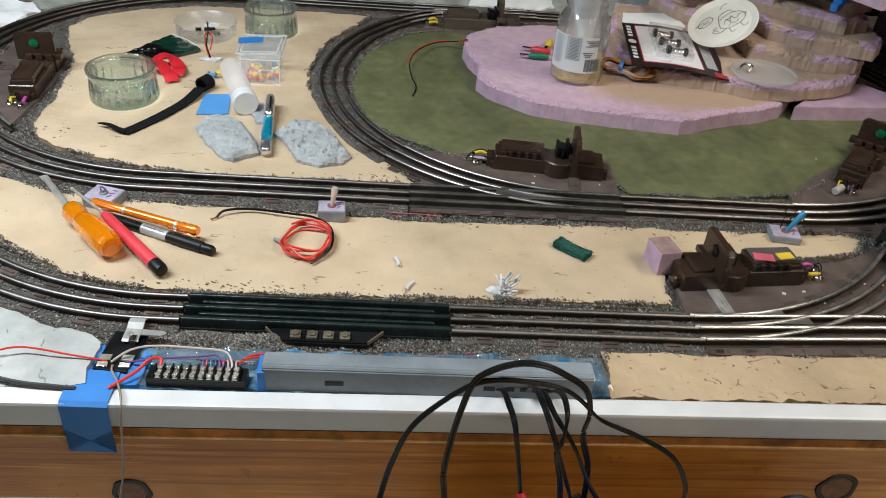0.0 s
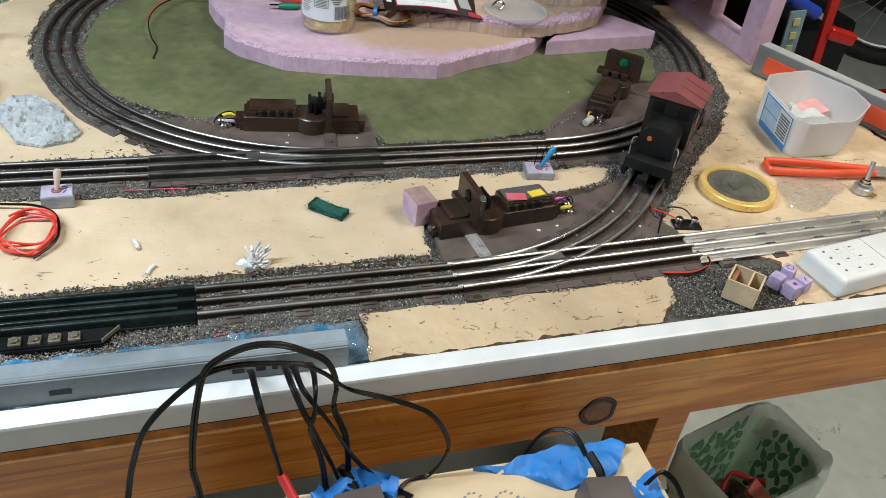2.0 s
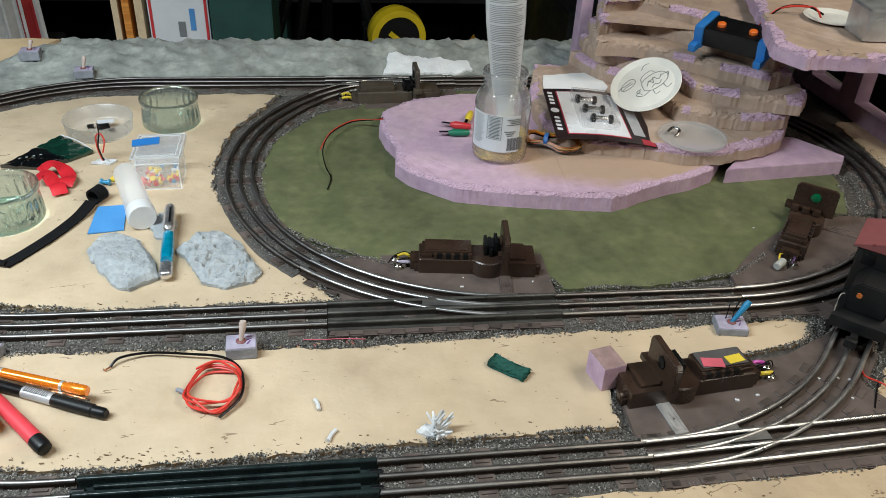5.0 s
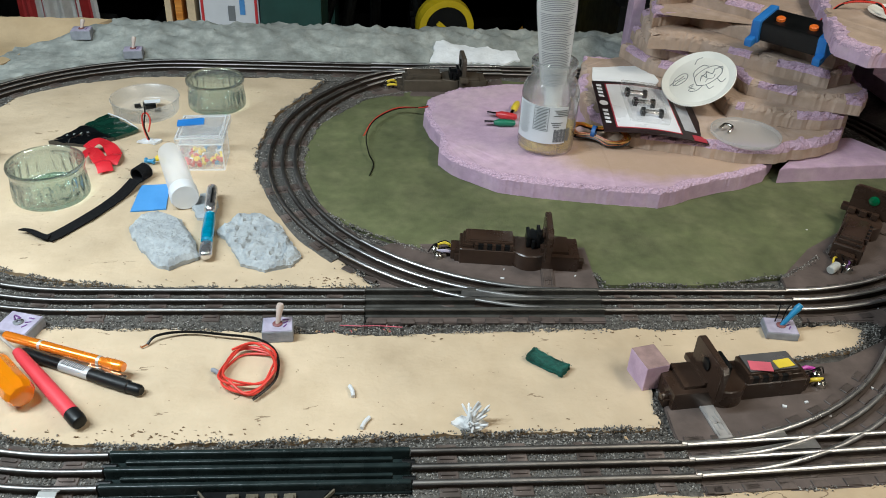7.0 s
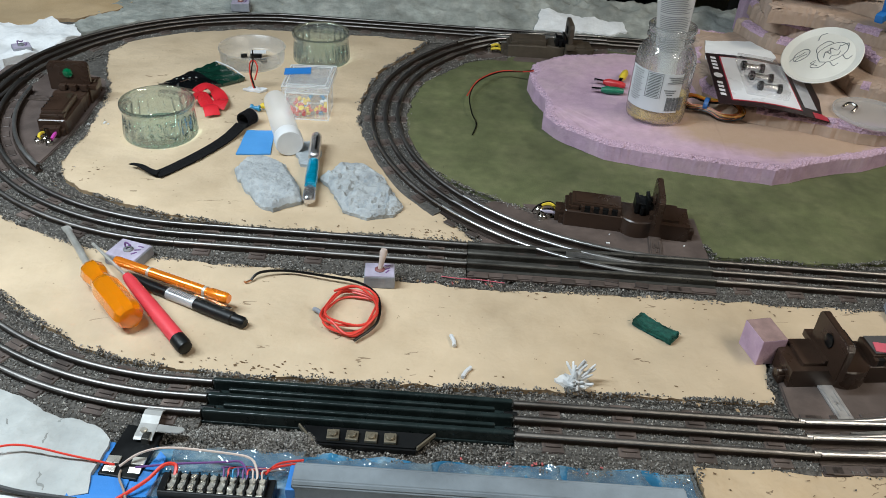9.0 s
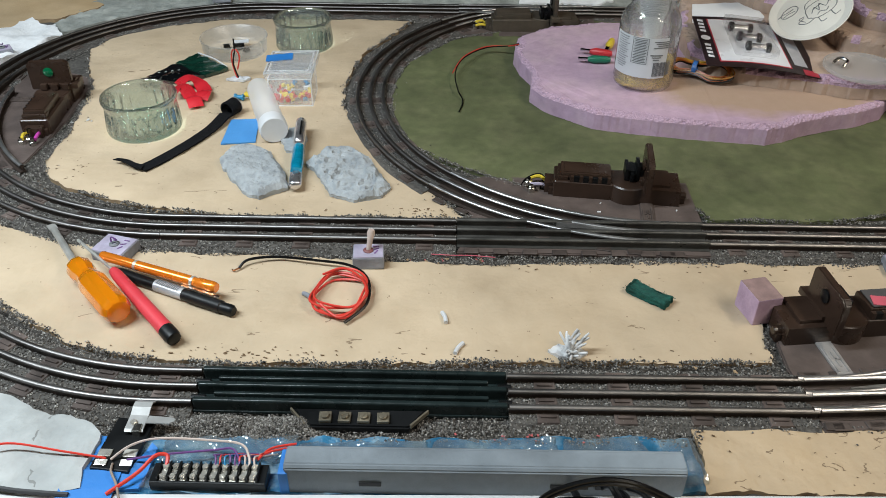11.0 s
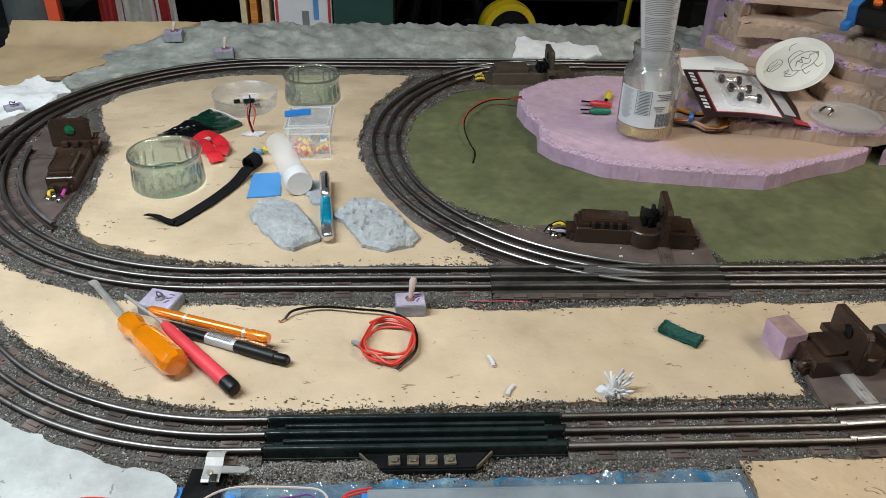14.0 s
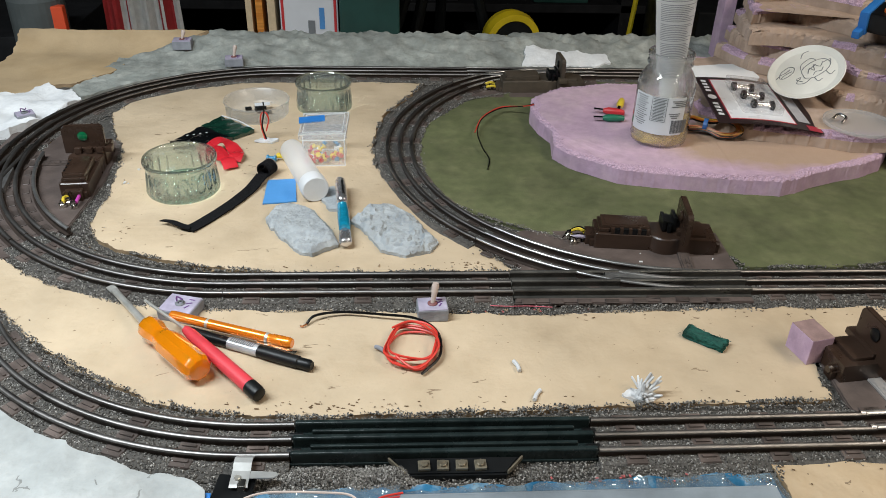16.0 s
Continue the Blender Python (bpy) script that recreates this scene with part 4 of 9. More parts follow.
for i in range(4):
    x = -0.018 + i * 0.0152
    nut = part("terminal", box(BM(), 0.0098, 0.0098, 0.003, x, -0.0305, 0.008, 0.0008, random.uniform(-8, 8)), M_DULLBR, ct, "bright square terminal")
    bm = cyl(BM(), 0.0034, 0.0022, x, -0.0305, 0.011, seg=12, chamfer=0.0005)
    box(bm, 0.006, 0.0008, 0.0004, x, -0.0305, 0.0131, 0, 30 * i)
    part("screw", bm, M_DULLBR, nut)


# ---- ballast ----
def grains():
    rng = np.random.default_rng(4)
    pos = []
    for pts in ROUTES + [line((-0.14, FRONT_Y), (0.114, FRONT_Y))]:
        if pts[0].x > 0.63 and pts[0].y < 0.40:
            continue
        L = length_of(pts)
        lift = BED_H if any(pts is b for b in BEDS) else 0.0
        dens = 290000 if min(p.y for p in pts) < 0.62 else (130000 if min(p.y for p in pts) < 0.9 else 75000)
        for _ in range(int(L * 0.094 * dens)):
            p, a = along(pts, rng.random() * L)
            o = rng.uniform(-0.047, 0.047)
            pos.append((p.x + math.sin(radians(a)) * o, p.y - math.cos(radians(a)) * o, abs(o), lift * min(1.0, max(0.0, (0.037 - abs(o)) / 0.009))))
    for x0, x1, y0, y1, k in ((-0.20, -0.03, 0.277, 0.296, 1500), (-0.03, 0.26, 0.272, 0.296, 2000), (0.565, 0.71, 0.240, 0.306, 3000), (0.335, 0.365, 0.36, 0.44, 300), (-0.446, -0.402, 0.70, 0.90, 2600), (-0.47, -0.40, 0.655, 0.70, 900), (0.60, 0.66, 0.44, 0.53, 700), (0.74, 0.86, 0.55, 0.70, 900)):
        for _ in range(k):
            pos.append((rng.uniform(x0, x1), rng.uniform(y0, y1), 0.04, 0.0))
    for _ in range(5200):
        x_, y_ = rng.uniform(-0.155, -0.030), rng.uniform(0.269, 0.2945)
        k_ = min(1.0, (x_ + 0.155) / 0.02, (-0.030 - x_) / 0.02) * max(0.0, 1 - ((y_ - 0.284) / 0.013) ** 2)
        pos.append((x_, y_, 0.0415, 0.0001 + 0.0085 * k_ * (0.8 + 0.3 * math.sin(x_ * 95))))
    for _ in range(2600):
        s_ = rng.random()
        pos.append((0.700 + 0.185 * s_ + rng.uniform(0, 0.040), 0.485 + 0.205 * s_ - rng.uniform(-0.012, 0.012), 0.036, 0.0))
    for poly in (MID, ISLAND, GREEN):
        for (ax, ay), (bx, by) in zip(poly, poly[1:] + poly[:1]):
            ln = math.hypot(bx - ax, by - ay)
            if min(ay, by) < 0.285:
                continue
            for _ in range(int(ln * 3400)):
                t, o = rng.random(), rng.normal(0.0, 0.0024)
                x_, y_ = ax + (bx - ax) * t, ay + (by - ay) * t
                if math.sin(x_ * 61 + 4 * math.sin(y_ * 47)) > -0.45:
                    pos.append((x_ + (by - ay) / ln * o, y_ - (bx - ax) / ln * o, 0.0415, 0.0034 + 0.0012 * rng.random()))
    P = np.array(pos)
    keep = np.ones(len(P), bool)
    spill = np.zeros(len(P), bool)
    for poly in (ISLAND, MID, STRIP, GREEN, RIGHT):
        c = np.zeros(len(P), bool)
        for (ax, ay), (bx, by) in zip(poly, poly[1:] + poly[:1]):
            if ay != by:
                c ^= ((ay > P[:, 1]) != (by > P[:, 1])) & (P[:, 0] < (bx - ax) * (P[:, 1] - ay) / (by - ay) + ax)
        near = np.full(len(P), 1.0)
        for (ax, ay), (bx, by) in zip(poly, poly[1:] + poly[:1]):
            ex, ey = bx - ax, by - ay
            t = np.clip(((P[:, 0] - ax) * ex + (P[:, 1] - ay) * ey) / (ex * ex + ey * ey), 0, 1)
            near = np.minimum(near, np.hypot(P[:, 0] - ax - t * ex, P[:, 1] - ay - t * ey))
        wavy = 0.0042 * (0.55 + 0.45 * np.sin(P[:, 0] * 90 + 3 * np.sin(P[:, 1] * 60)))
        keep &= ~c | (rng.random(len(P)) < 0.85 * np.exp(-(near / wavy) ** 2) + 0.003)
        spill |= c
    P, spill = P[keep], spill[keep]
    n = len(P)
    r = rng.uniform(0.0006, 0.00115, n)
    z = np.where(P[:, 2] > 0.0415, 0.0005, 0.0008 + 0.0024 * np.clip(1 - np.abs(P[:, 2] - 0.036) / 0.011, 0, 1) * rng.random(n) * (P[:, 2] > 0.031)) * (P[:, 3] == 0) + P[:, 3] * (1 + 0.16 * rng.random(n))
    z = np.where(spill, np.maximum(z, 0.0034 + 0.0012 * rng.random(n)), z)
    base = np.array([(1, 0, 0), (-1, 0, 0), (0, 1, 0), (0, -1, 0), (0, 0, 1), (0, 0, -1)], float)
    jit = 1 + 0.45 * rng.uniform(-1, 1, (n, 6, 1))
    q = rng.normal(size=(n, 4))
    q /= np.linalg.norm(q, axis=1)[:, None]
    w, x, y, zz = q.T
    R = np.stack([1 - 2 * (y * y + zz * zz), 2 * (x * y - zz * w), 2 * (x * zz + y * w), 2 * (x * y + zz * w), 1 - 2 * (x * x + zz * zz), 2 * (y * zz - x * w), 2 * (x * zz - y * w), 2 * (y * zz + x * w), 1 - 2 * (x * x + y * y)], 1).reshape(n, 3, 3)
    V = np.einsum("nij,nkj->nki", R, base[None] * jit * r[:, None, None])
    V += np.stack([P[:, 0], P[:, 1], z], 1)[:, None]
    F = np.array([(0, 2, 4), (2, 1, 4), (1, 3, 4), (3, 0, 4), (2, 0, 5), (1, 2, 5), (3, 1, 5), (0, 3, 5)])
    faces = (np.arange(n)[:, None, None] * 6 + F[None]).reshape(-1, 3)
    me = bpy.data.meshes.new("ballast")
    me.from_pydata(V.reshape(-1, 3).tolist(), [], faces.tolist())
    me.materials.append(M_GRAIN)
    return tagged(new("ballast", me), "fine grey-brown crushed stone ballast along the tracks", "ballast", kind="stuff")


grains()

# ---- foam hill ----
def rough_edge_sheet(poly, z0, z1, seed, patchy=-2.0, fine_rim=False):
    """A foam slab with a broken, crumbly rim between its top and its cut side."""
    bm = BM()
    out = dense(poly, 0.0030, 0.0012, 60, seed) if fine_rim else dense(poly, 0.0042, 0.0035, 60, seed)
    k = len(out)
    c = sum(out, Vector((0, 0))) / k
    rings = []
    levels = [(z0, 0.0 if z0 > 0.01 else -0.010, 0.0), (z0 + (z1 - z0) * 0.62, 0.0006 if z0 > 0.01 else -0.006, 0.0), (z1 - 0.0050, 0.0015, 0.0014), (z1 - 0.0022, 0.0045, 0.0028), (z1 - 0.0005, 0.0085, 0.0024), (z1, 0.0130, 0.0014)]
    if fine_rim:
        levels = [(z0, 0.0, 0.0), (z1 - 0.0042, 0.0006, 0.0003), (z1 - 0.0022, 0.0024, 0.0013), (z1 - 0.0008, 0.0050, 0.0015), (z1 - 0.0002, 0.0080, 0.0013), (z1, 0.0110, 0.0008)]
    for z, inn, j in levels:
        ring = []
        for i, p in enumerate(out):
            t = (out[(i + 1) % k] - out[i - 1]).normalized()
            nrm = Vector((-t.y, t.x))
            if nrm.dot(c - p) < 0:
                nrm = -nrm
            wide = 1.0 + 0.9 * noise.noise(Vector((p.x * 22, p.y * 22, seed))) if j else 1.0
            q = p + nrm * (inn * wide + random.uniform(-j, j) * 1.2)
            ring.append(bm.verts.new((q.x, q.y, z + random.uniform(-j, j) * 0.6)))
        rings.append(ring)
    for n_, (a, b) in enumerate(zip(rings, rings[1:])):
        for i in range(k):
            f = bm.faces.new((a[i], a[(i + 1) % k], b[(i + 1) % k], b[i]))
            p_ = out[i]
            f.material_index = 0 if n_ < 1 else (1 if noise.noise(Vector((p_.x * 16, p_.y * 16, seed + z0 * 40))) > patchy else (0 if n_ == 1 else 2))
    f = bm.faces.new(rings[-1])
    f.material_index = 2
    bm.faces.new(rings[0][::-1])
    bmesh.ops.triangulate(bm, faces=[f for f in bm.faces if len(f.verts) > 4])
    bmesh.ops.recalc_face_normals(bm, faces=bm.faces)
    return bm


M_FOAMCRUMB = mat("broken_foam", (0.51, 0.355, 0.46), 0.9, 0, 0.30, 520, 1.0, 480, 0.1, 12)
M_FOAMTOP = mat("foam_top_dusted", (0.50, 0.345, 0.445), 0.75, 0, 0.12, 60, 0.35, 260, 0.08, 5, tint=(0.53, 0.39, 0.445))


def brushed_patch(m, centre, size, colour):
    """A brushed-on patch of paint with a ragged, feathered outline."""
    nt = m.node_tree
    n, l = nt.nodes, nt.links
    b = n["Principled BSDF"]
    src = b.inputs["Base Color"].links[0].from_socket
    tc, mp, ln, nz, ad, mr, mx = n.new("ShaderNodeTexCoord"), n.new("ShaderNodeMapping"), n.new("ShaderNodeVectorMath"), n.new("ShaderNodeTexNoise"), n.new("ShaderNodeMath"), n.new("ShaderNodeMapRange"), n.new("ShaderNodeMix")
    mp.inputs["Location"].default_value = (-centre[0] / size[0], -centre[1] / size[1], 0)
    mp.inputs["Scale"].default_value = (1 / size[0], 1 / size[1], 0)
    ln.operation, ad.operation = "LENGTH", "MULTIPLY_ADD"
    nz.inputs["Scale"].default_value, nz.inputs["Detail"].default_value = 22.0, 6.0
    ad.inputs[1].default_value = 0.7
    mr.inputs["From Min"].default_value, mr.inputs["From Max"].default_value, mr.inputs["To Min"].default_value, mr.inputs["To Max"].default_value = 1.10, 1.45, 0.85, 0.0
    mx.data_type = "RGBA"
    mx.inputs[7].default_value = (*colour, 1)
    l.new(tc.outputs["Object"], mp.inputs["Vector"])
    l.new(tc.outputs["Object"], nz.inputs["Vector"])
    l.new(mp.outputs[0], ln.inputs[0])
    l.new(nz.outputs["Fac"], ad.inputs[0])
    l.new(ln.outputs["Value"], ad.inputs[2])
    l.new(ad.outputs[0], mr.inputs["Value"])
    l.new(mr.outputs[0], mx.inputs[0])
    l.new(src, mx.inputs[6])
    l.new(mx.outputs[2], b.inputs["Base Color"])


brushed_patch(M_FOAMTOP, (0.49, 0.885), (0.17, 0.095), (0.43, 0.30, 0.19))
hill = thing("foam_hill", pose(0, 0, 0.0035), "stepped pink foam hill with tan-painted faces and crumbled edges", "foam hill")
LAYERS = [
    ([(0.160, 1.058), (0.153, 1.010), (0.160, 0.968), (0.174, 0.932), (0.168, 0.878), (0.186, 0.848), (0.213, 0.826), (0.245, 0.801), (0.273, 0.793), (0.323, 0.782), (0.40, 0.770), (0.455, 0.764), (0.480, 0.772), (0.505, 0.786), (0.545, 0.804), (0.59, 0.818), (0.630, 0.840), (0.661, 0.882), (0.70, 0.95), (0.70, 1.12), (0.30, 1.13), (0.215, 1.11)], 0.0, 0.025, False),
    ([(0.40, 0.945), (0.447, 0.894), (0.536, 0.868), (0.587, 0.849), (0.640, 0.847), (0.713, 0.870), (0.758, 0.893), (0.794, 0.948), (0.837, 1.022), (0.85, 1.2), (0.44, 1.2), (0.40, 1.06)], 0.025, 0.050, True),
    ([(0.600, 1.06), (0.606, 0.952), (0.625, 0.934), (0.682, 0.915), (0.722, 0.907), (0.765, 0.914), (0.803, 0.966), (0.84, 1.20), (0.50, 1.20), (0.53, 1.12)], 0.050, 0.075, True),
    ([(0.53, 1.14), (0.622, 1.065), (0.640, 0.975), (0.693, 0.940), (0.721, 0.925), (0.782, 0.905), (0.809, 0.941), (0.84, 1.20), (0.52, 1.22)], 0.075, 0.100, True),
    ([(0.515, 1.10), (0.581, 1.092), (0.661, 1.010), (0.744, 0.945), (0.790, 0.966), (0.84, 1.21), (0.54, 1.24)], 0.100, 0.125, True),
    ([(0.525, 1.13), (0.595, 1.152), (0.671, 1.060), (0.751, 0.960), (0.800, 0.994), (0.84, 1.22), (0.56, 1.26)], 0.125, 0.150, True),
    ([(0.540, 1.17), (0.598, 1.185), (0.673, 1.110), (0.745, 1.02), (0.82, 1.05), (0.84, 1.23), (0.58, 1.27)], 0.150, 0.172, True),
]
for i, (poly, z0, z1, tan) in enumerate(LAYERS):
    part("foam_layer", rough_edge_sheet(poly, z0 + (0.0004 if i else 0), z1, i * 3.1, -0.12 if tan else -2.0, not tan), [M_FOAMTAN if tan else M_FOAM, M_FOAMCRUMB, M_FOAMTAN if tan else M_FOAMTOP], hill, "tan-painted foam layer with a broken pink rim" if tan else "wide pink foam base layer, tan in places")
bm = prism(BM(), [(0.650, 0.838), (0.845, 0.858), (0.857, 0.875), (0.806, 0.945), (0.74, 0.935)], 0.0, 0.0225, 0.0008)
part("foam_wedge", bm, M_FOAM, hill)
bm = rough_edge_sheet([(0.690, 0.865), (0.715, 0.822), (0.75, 0.822), (0.84, 0.803), (0.92, 0.80), (1.03, 0.86), (1.03, 1.25), (0.80, 1.26), (0.78, 1.15), (0.735, 1.01), (0.712, 0.938)], 0.180, 0.205, 40, -0.05)
part("plateau", bm, [M_FOAM, M_FOAMCRUMB, M_FOAMTAN], hill, "thick pink plateau slab with a tan top")
for x, y, w in ((0.760, 0.985, 0.03), (0.81, 1.16, 0.04)):
    part("foam_prop", box(BM(), w, 0.035, 0.034, x, y, 0.146, 0.002), M_FOAM, hill)
bm = box(BM(), 0.022, 0.035, 0.26, 0.552, 1.31, 0.0, 0.002)
single("foam_post", bm, M_FOAM, pose(0, 0, 0.0), "upright purple foam post behind the hill", "foam post")


# arched side wall under the plateau
def arch_wall():
    bm = BM()
    L, H, T = 0.46, 0.180, 0.028
    xs = [0.0]
    holes = [(0.045, 0.135), (0.180, 0.270), (0.315, 0.405)]
    n = 12

    def column(y0, y1, bottom, top):
        vs = [(-T / 2, y0), (T / 2, y0), (T / 2, y1), (-T / 2, y1)]
        a = [bm.verts.new((x, y, bottom(y))) for x, y in vs]
        b = [bm.verts.new((x, y, top(y))) for x, y in vs]
        bm.faces.new(a[::-1])
        bm.faces.new(b)
        for i in range(4):
            bm.faces.new((a[i], a[(i + 1) % 4], b[(i + 1) % 4], b[i]))

    edge = 0.0
    for h0, h1 in holes + [(L, L)]:
        column(edge, h0, lambda y: 0.0, lambda y: H)
        if h0 < L:
            column(h0, h1, lambda y: 0.0, lambda y: 0.030)
            r = (h1 - h0) / 2
            for i in range(n):
                y0, y1 = h0 + (h1 - h0) * i / n, h0 + (h1 - h0) * (i + 1) / n
                column(y0, y1, lambda y, c=(h0 + h1) / 2: 0.105 + 0.055 * math.sqrt(max(0, 1 - ((y - c) / r) ** 2)), lambda y: H)
        edge = h1
    bmesh.ops.remove_doubles(bm, verts=bm.verts, dist=0.00005)
    bmesh.ops.recalc_face_normals(bm, faces=bm.faces)
    return bm


single("arched_foam_wall", arch_wall(), M_FOAM, pose(1.009, 0.796, 0.002, 0, 0, 3), "pink foam side wall with arched openings beside the track", "foam wall")

# ---- things on the hill ----
M_GLASS = clear("jar_glass", (0.955, 0.97, 0.965), 1.8, 0.07, 0.03, 0.08, 0.35, 2.6)
M_GLITTER = mat("gold_glitter", (0.68, 0.50, 0.16), 0.35, 0.7, 0.5, 500, 0.8, 700, 0.2, 30)
M_SLEEVE = clear("printed_sleeve", (0.96, 0.97, 0.98), 1.5, 0.75, 0.15, 0.06)
M_LABEL = mat("white_label", (0.66, 0.68, 0.70), 0.5, 0, 0.05, 20, 0.05, 100)
M_INK = mat("grey_ink", (0.16, 0.17, 0.18), 0.6, 0, 0.1, 20, 0.0)
M_BLISTER = clear("blister_plastic", (0.98, 0.98, 0.985), 1.6, 0.05, 0.05, 0.10)
Z1 = 0.0285


def bend(bm, r, a0=0.0):
    """Wraps a flat mesh (x across, z up, y out) round a cylinder of radius r."""
    for v in bm.verts:
        a = a0 + v.co.x / r
        d = r + v.co.y
        v.co = Vector((d * math.sin(a), -d * math.cos(a), v.co.z))
    return bm


def strip(bm, w, h, x, z, y, n=6):
    """A thin flat strip, w by h, divided across so that it can be bent."""
    t = 0.0003
    cols = []
    for i in range(n + 1):
        cx = x - w / 2 + w * i / n
        cols.append([bm.verts.new((cx, y, z)), bm.verts.new((cx, y, z + h)), bm.verts.new((cx, y + t, z + h)), bm.verts.new((cx, y + t, z))])
    for a, b in zip(cols, cols[1:]):
        for k in range(4):
            bm.faces.new((a[k], b[k], b[(k + 1) % 4], a[(k + 1) % 4]))
    bm.faces.new(cols[0])
    bm.faces.new(cols[-1][::-1])
    return bm


jar = thing("glass_jar", pose(0.321, 0.892, Z1), "glass jar with gold glitter in its base and a printed label", "jar")
prof = [(0, 0.0), (0.034, 0.0), (0.0385, 0.004), (0.0398, 0.012), (0.0398, 0.084), (0.038, 0.094), (0.033, 0.103), (0.0285, 0.109), (0.0280, 0.113), (0.0312, 0.1145), (0.0312, 0.117), (0.0290, 0.119), (0.0290, 0.123), (0.0315, 0.1245), (0.0315, 0.129), (0.0300, 0.131), (0.0270, 0.130), (0.0262, 0.111), (0.031, 0.101), (0.036, 0.093), (0.0378, 0.084), (0.0378, 0.012), (0.035, 0.005), (0, 0.004)]
ob = smooth(part("glass", lathe(BM(), prof, 40), M_GLASS, jar), 60)
ob.visible_shadow = False
bm = lathe(BM(), [(0, 0.0045), (0.034, 0.0055), (0.0372, 0.012), (0.0372, 0.031), (0.032, 0.035), (0.0, 0.033)], 36)
for v in bm.verts:
    if v.co.z > 0.011:
        v.co.z += 0.007 * v.co.x / 0.0355 + random.uniform(-0.0008, 0.0008)
part("glitter", bm, M_GLITTER, jar, "gold glitter heaped inside")
label = part("paper_label", bend(strip(BM(), 0.078, 0.054, -0.020, 0.024, 0.0003, 24), 0.0400), M_LABEL, jar, "white paper label with unreadable print")
bm = BM()
for i in range(4):
    strip(bm, 0.026 - 0.005 * (i % 3), 0.0010, 0.012, 0.073 - i * 0.0026, 0.0008, 6)
for i in range(15):
    strip(bm, 0.017 - 0.003 * (i % 2), 0.0008, -0.018, 0.0745 - i * 0.0021, 0.0008, 5)
    strip(bm, 0.020 - 0.005 * ((i * 7) % 3), 0.0009, -0.044 + 0.001 * (i % 2), 0.0745 - i * 0.0029, 0.0008, 5)
for i in range(3):
    strip(bm, 0.016 - 0.004 * i, 0.0012, 0.004, 0.055 - i * 0.0030, 0.0008, 4)
for x, w, h, z in ((-0.018, 0.020, 0.0005, 0.077), (-0.018, 0.020, 0.0005, 0.043), (-0.028, 0.0005, 0.034, 0.043), (-0.008, 0.0005, 0.034, 0.043)):
    strip(bm, w, h, x, z, 0.0008, 4)
for i in range(15):
    strip(bm, 0.0008 if i % 3 else 0.0016, 0.019, 0.002 + i * 0.00165, 0.027, 0.0008, 1)
part("print", bend(bm, 0.0400), M_INK, label, "grey print and a barcode")

bottle = thing("plastic_bottle", pose(0.3265, 0.893, Z1 + 0.050, 0, -4.5, 0), "upturned clear plastic bottle with a printed sleeve, standing in the jar", "bottle")
prof = [(0, 0.0), (0.012, 0.0), (0.0125, 0.020), (0.0135, 0.040), (0.0175, 0.050), (0.0195, 0.062), (0.0210, 0.08), (0.0235, 0.11), (0.0265, 0.15), (0.027, 0.19), (0.025, 0.195), (0, 0.195)]
ob = smooth(part("body", lathe(BM(), prof, 36), M_SLEEVE, bottle, "translucent body with a white sleeve"), 60)
bm = BM()
for i in range(58):
    if i % 11 < 10:
        w = 0.046 * random.uniform(0.72, 1.0)
        strip(bm, w, 0.0010, -0.025 + w / 2, 0.048 + i * 0.0024, 0.0, 12)
for v in bm.verts:
    z = v.co.z
    r = np.interp(z, [p[1] for p in prof[3:10]], [p[0] for p in prof[3:10]]) + 0.0003
    a = v.co.x / 0.023
    v.co = Vector((r * math.sin(a), -r * math.cos(a), z))
part("print", bm, mat("pale_grey_ink", (0.32, 0.33, 0.35), 0.6, 0, 0.1, 20, 0.0), bottle, "rows of small grey print")

M_STEELDK = mat("blued_steel", (0.06, 0.06, 0.065), 0.25, 1.0)
M_CHROMEC = mat("bright_chrome", (0.62, 0.62, 0.63), 0.18, 1.0, 0.1, 40, 0.05, 200)
M_CARD = mat("black_red_card", (0.022, 0.012, 0.012), 0.35, 0, 0.1, 20, 0.05, 100)
M_CARDW = mat("card_white_panel", (0.74, 0.75, 0.78), 0.3, 0, 0.04, 20, 0.05, 100)
M_CARDR = mat("card_red", (0.42, 0.03, 0.05), 0.35, 0, 0.1, 20, 0.05, 100)
card = thing("blister_card", pose(0.484, 0.956, 0.0590, 1.5, 4, -6) @ Matrix.Diagonal((0.88, 1.08, 1.0, 1.0)), "black and red blister card holding three small metal clips", "blister card")


def curved(bm):
    """The card's slight bow."""
    for v in bm.verts:
        v.co.z += 0.0040 * math.cos(v.co.x * 22)
    return bm


def card_piece(sx, sy, sz, x, y, z):
    bm = BM()
    k = max(1, int(sx / 0.01))
    rows = [[bm.verts.new((x - sx / 2 + sx * i / k, y + e * sy / 2, z + h)) for e, h in ((-1, 0), (1, 0), (1, sz), (-1, sz))] for i in range(k + 1)]
    for a, b in zip(rows, rows[1:]):
        for q in range(4):
            bm.faces.new((a[q], b[q], b[(q + 1) % 4], a[(q + 1) % 4]))
    bm.faces.new(rows[0])
    bm.faces.new(rows[-1][::-1])
    bmesh.ops.recalc_face_normals(bm, faces=bm.faces)
    return curved(bm)


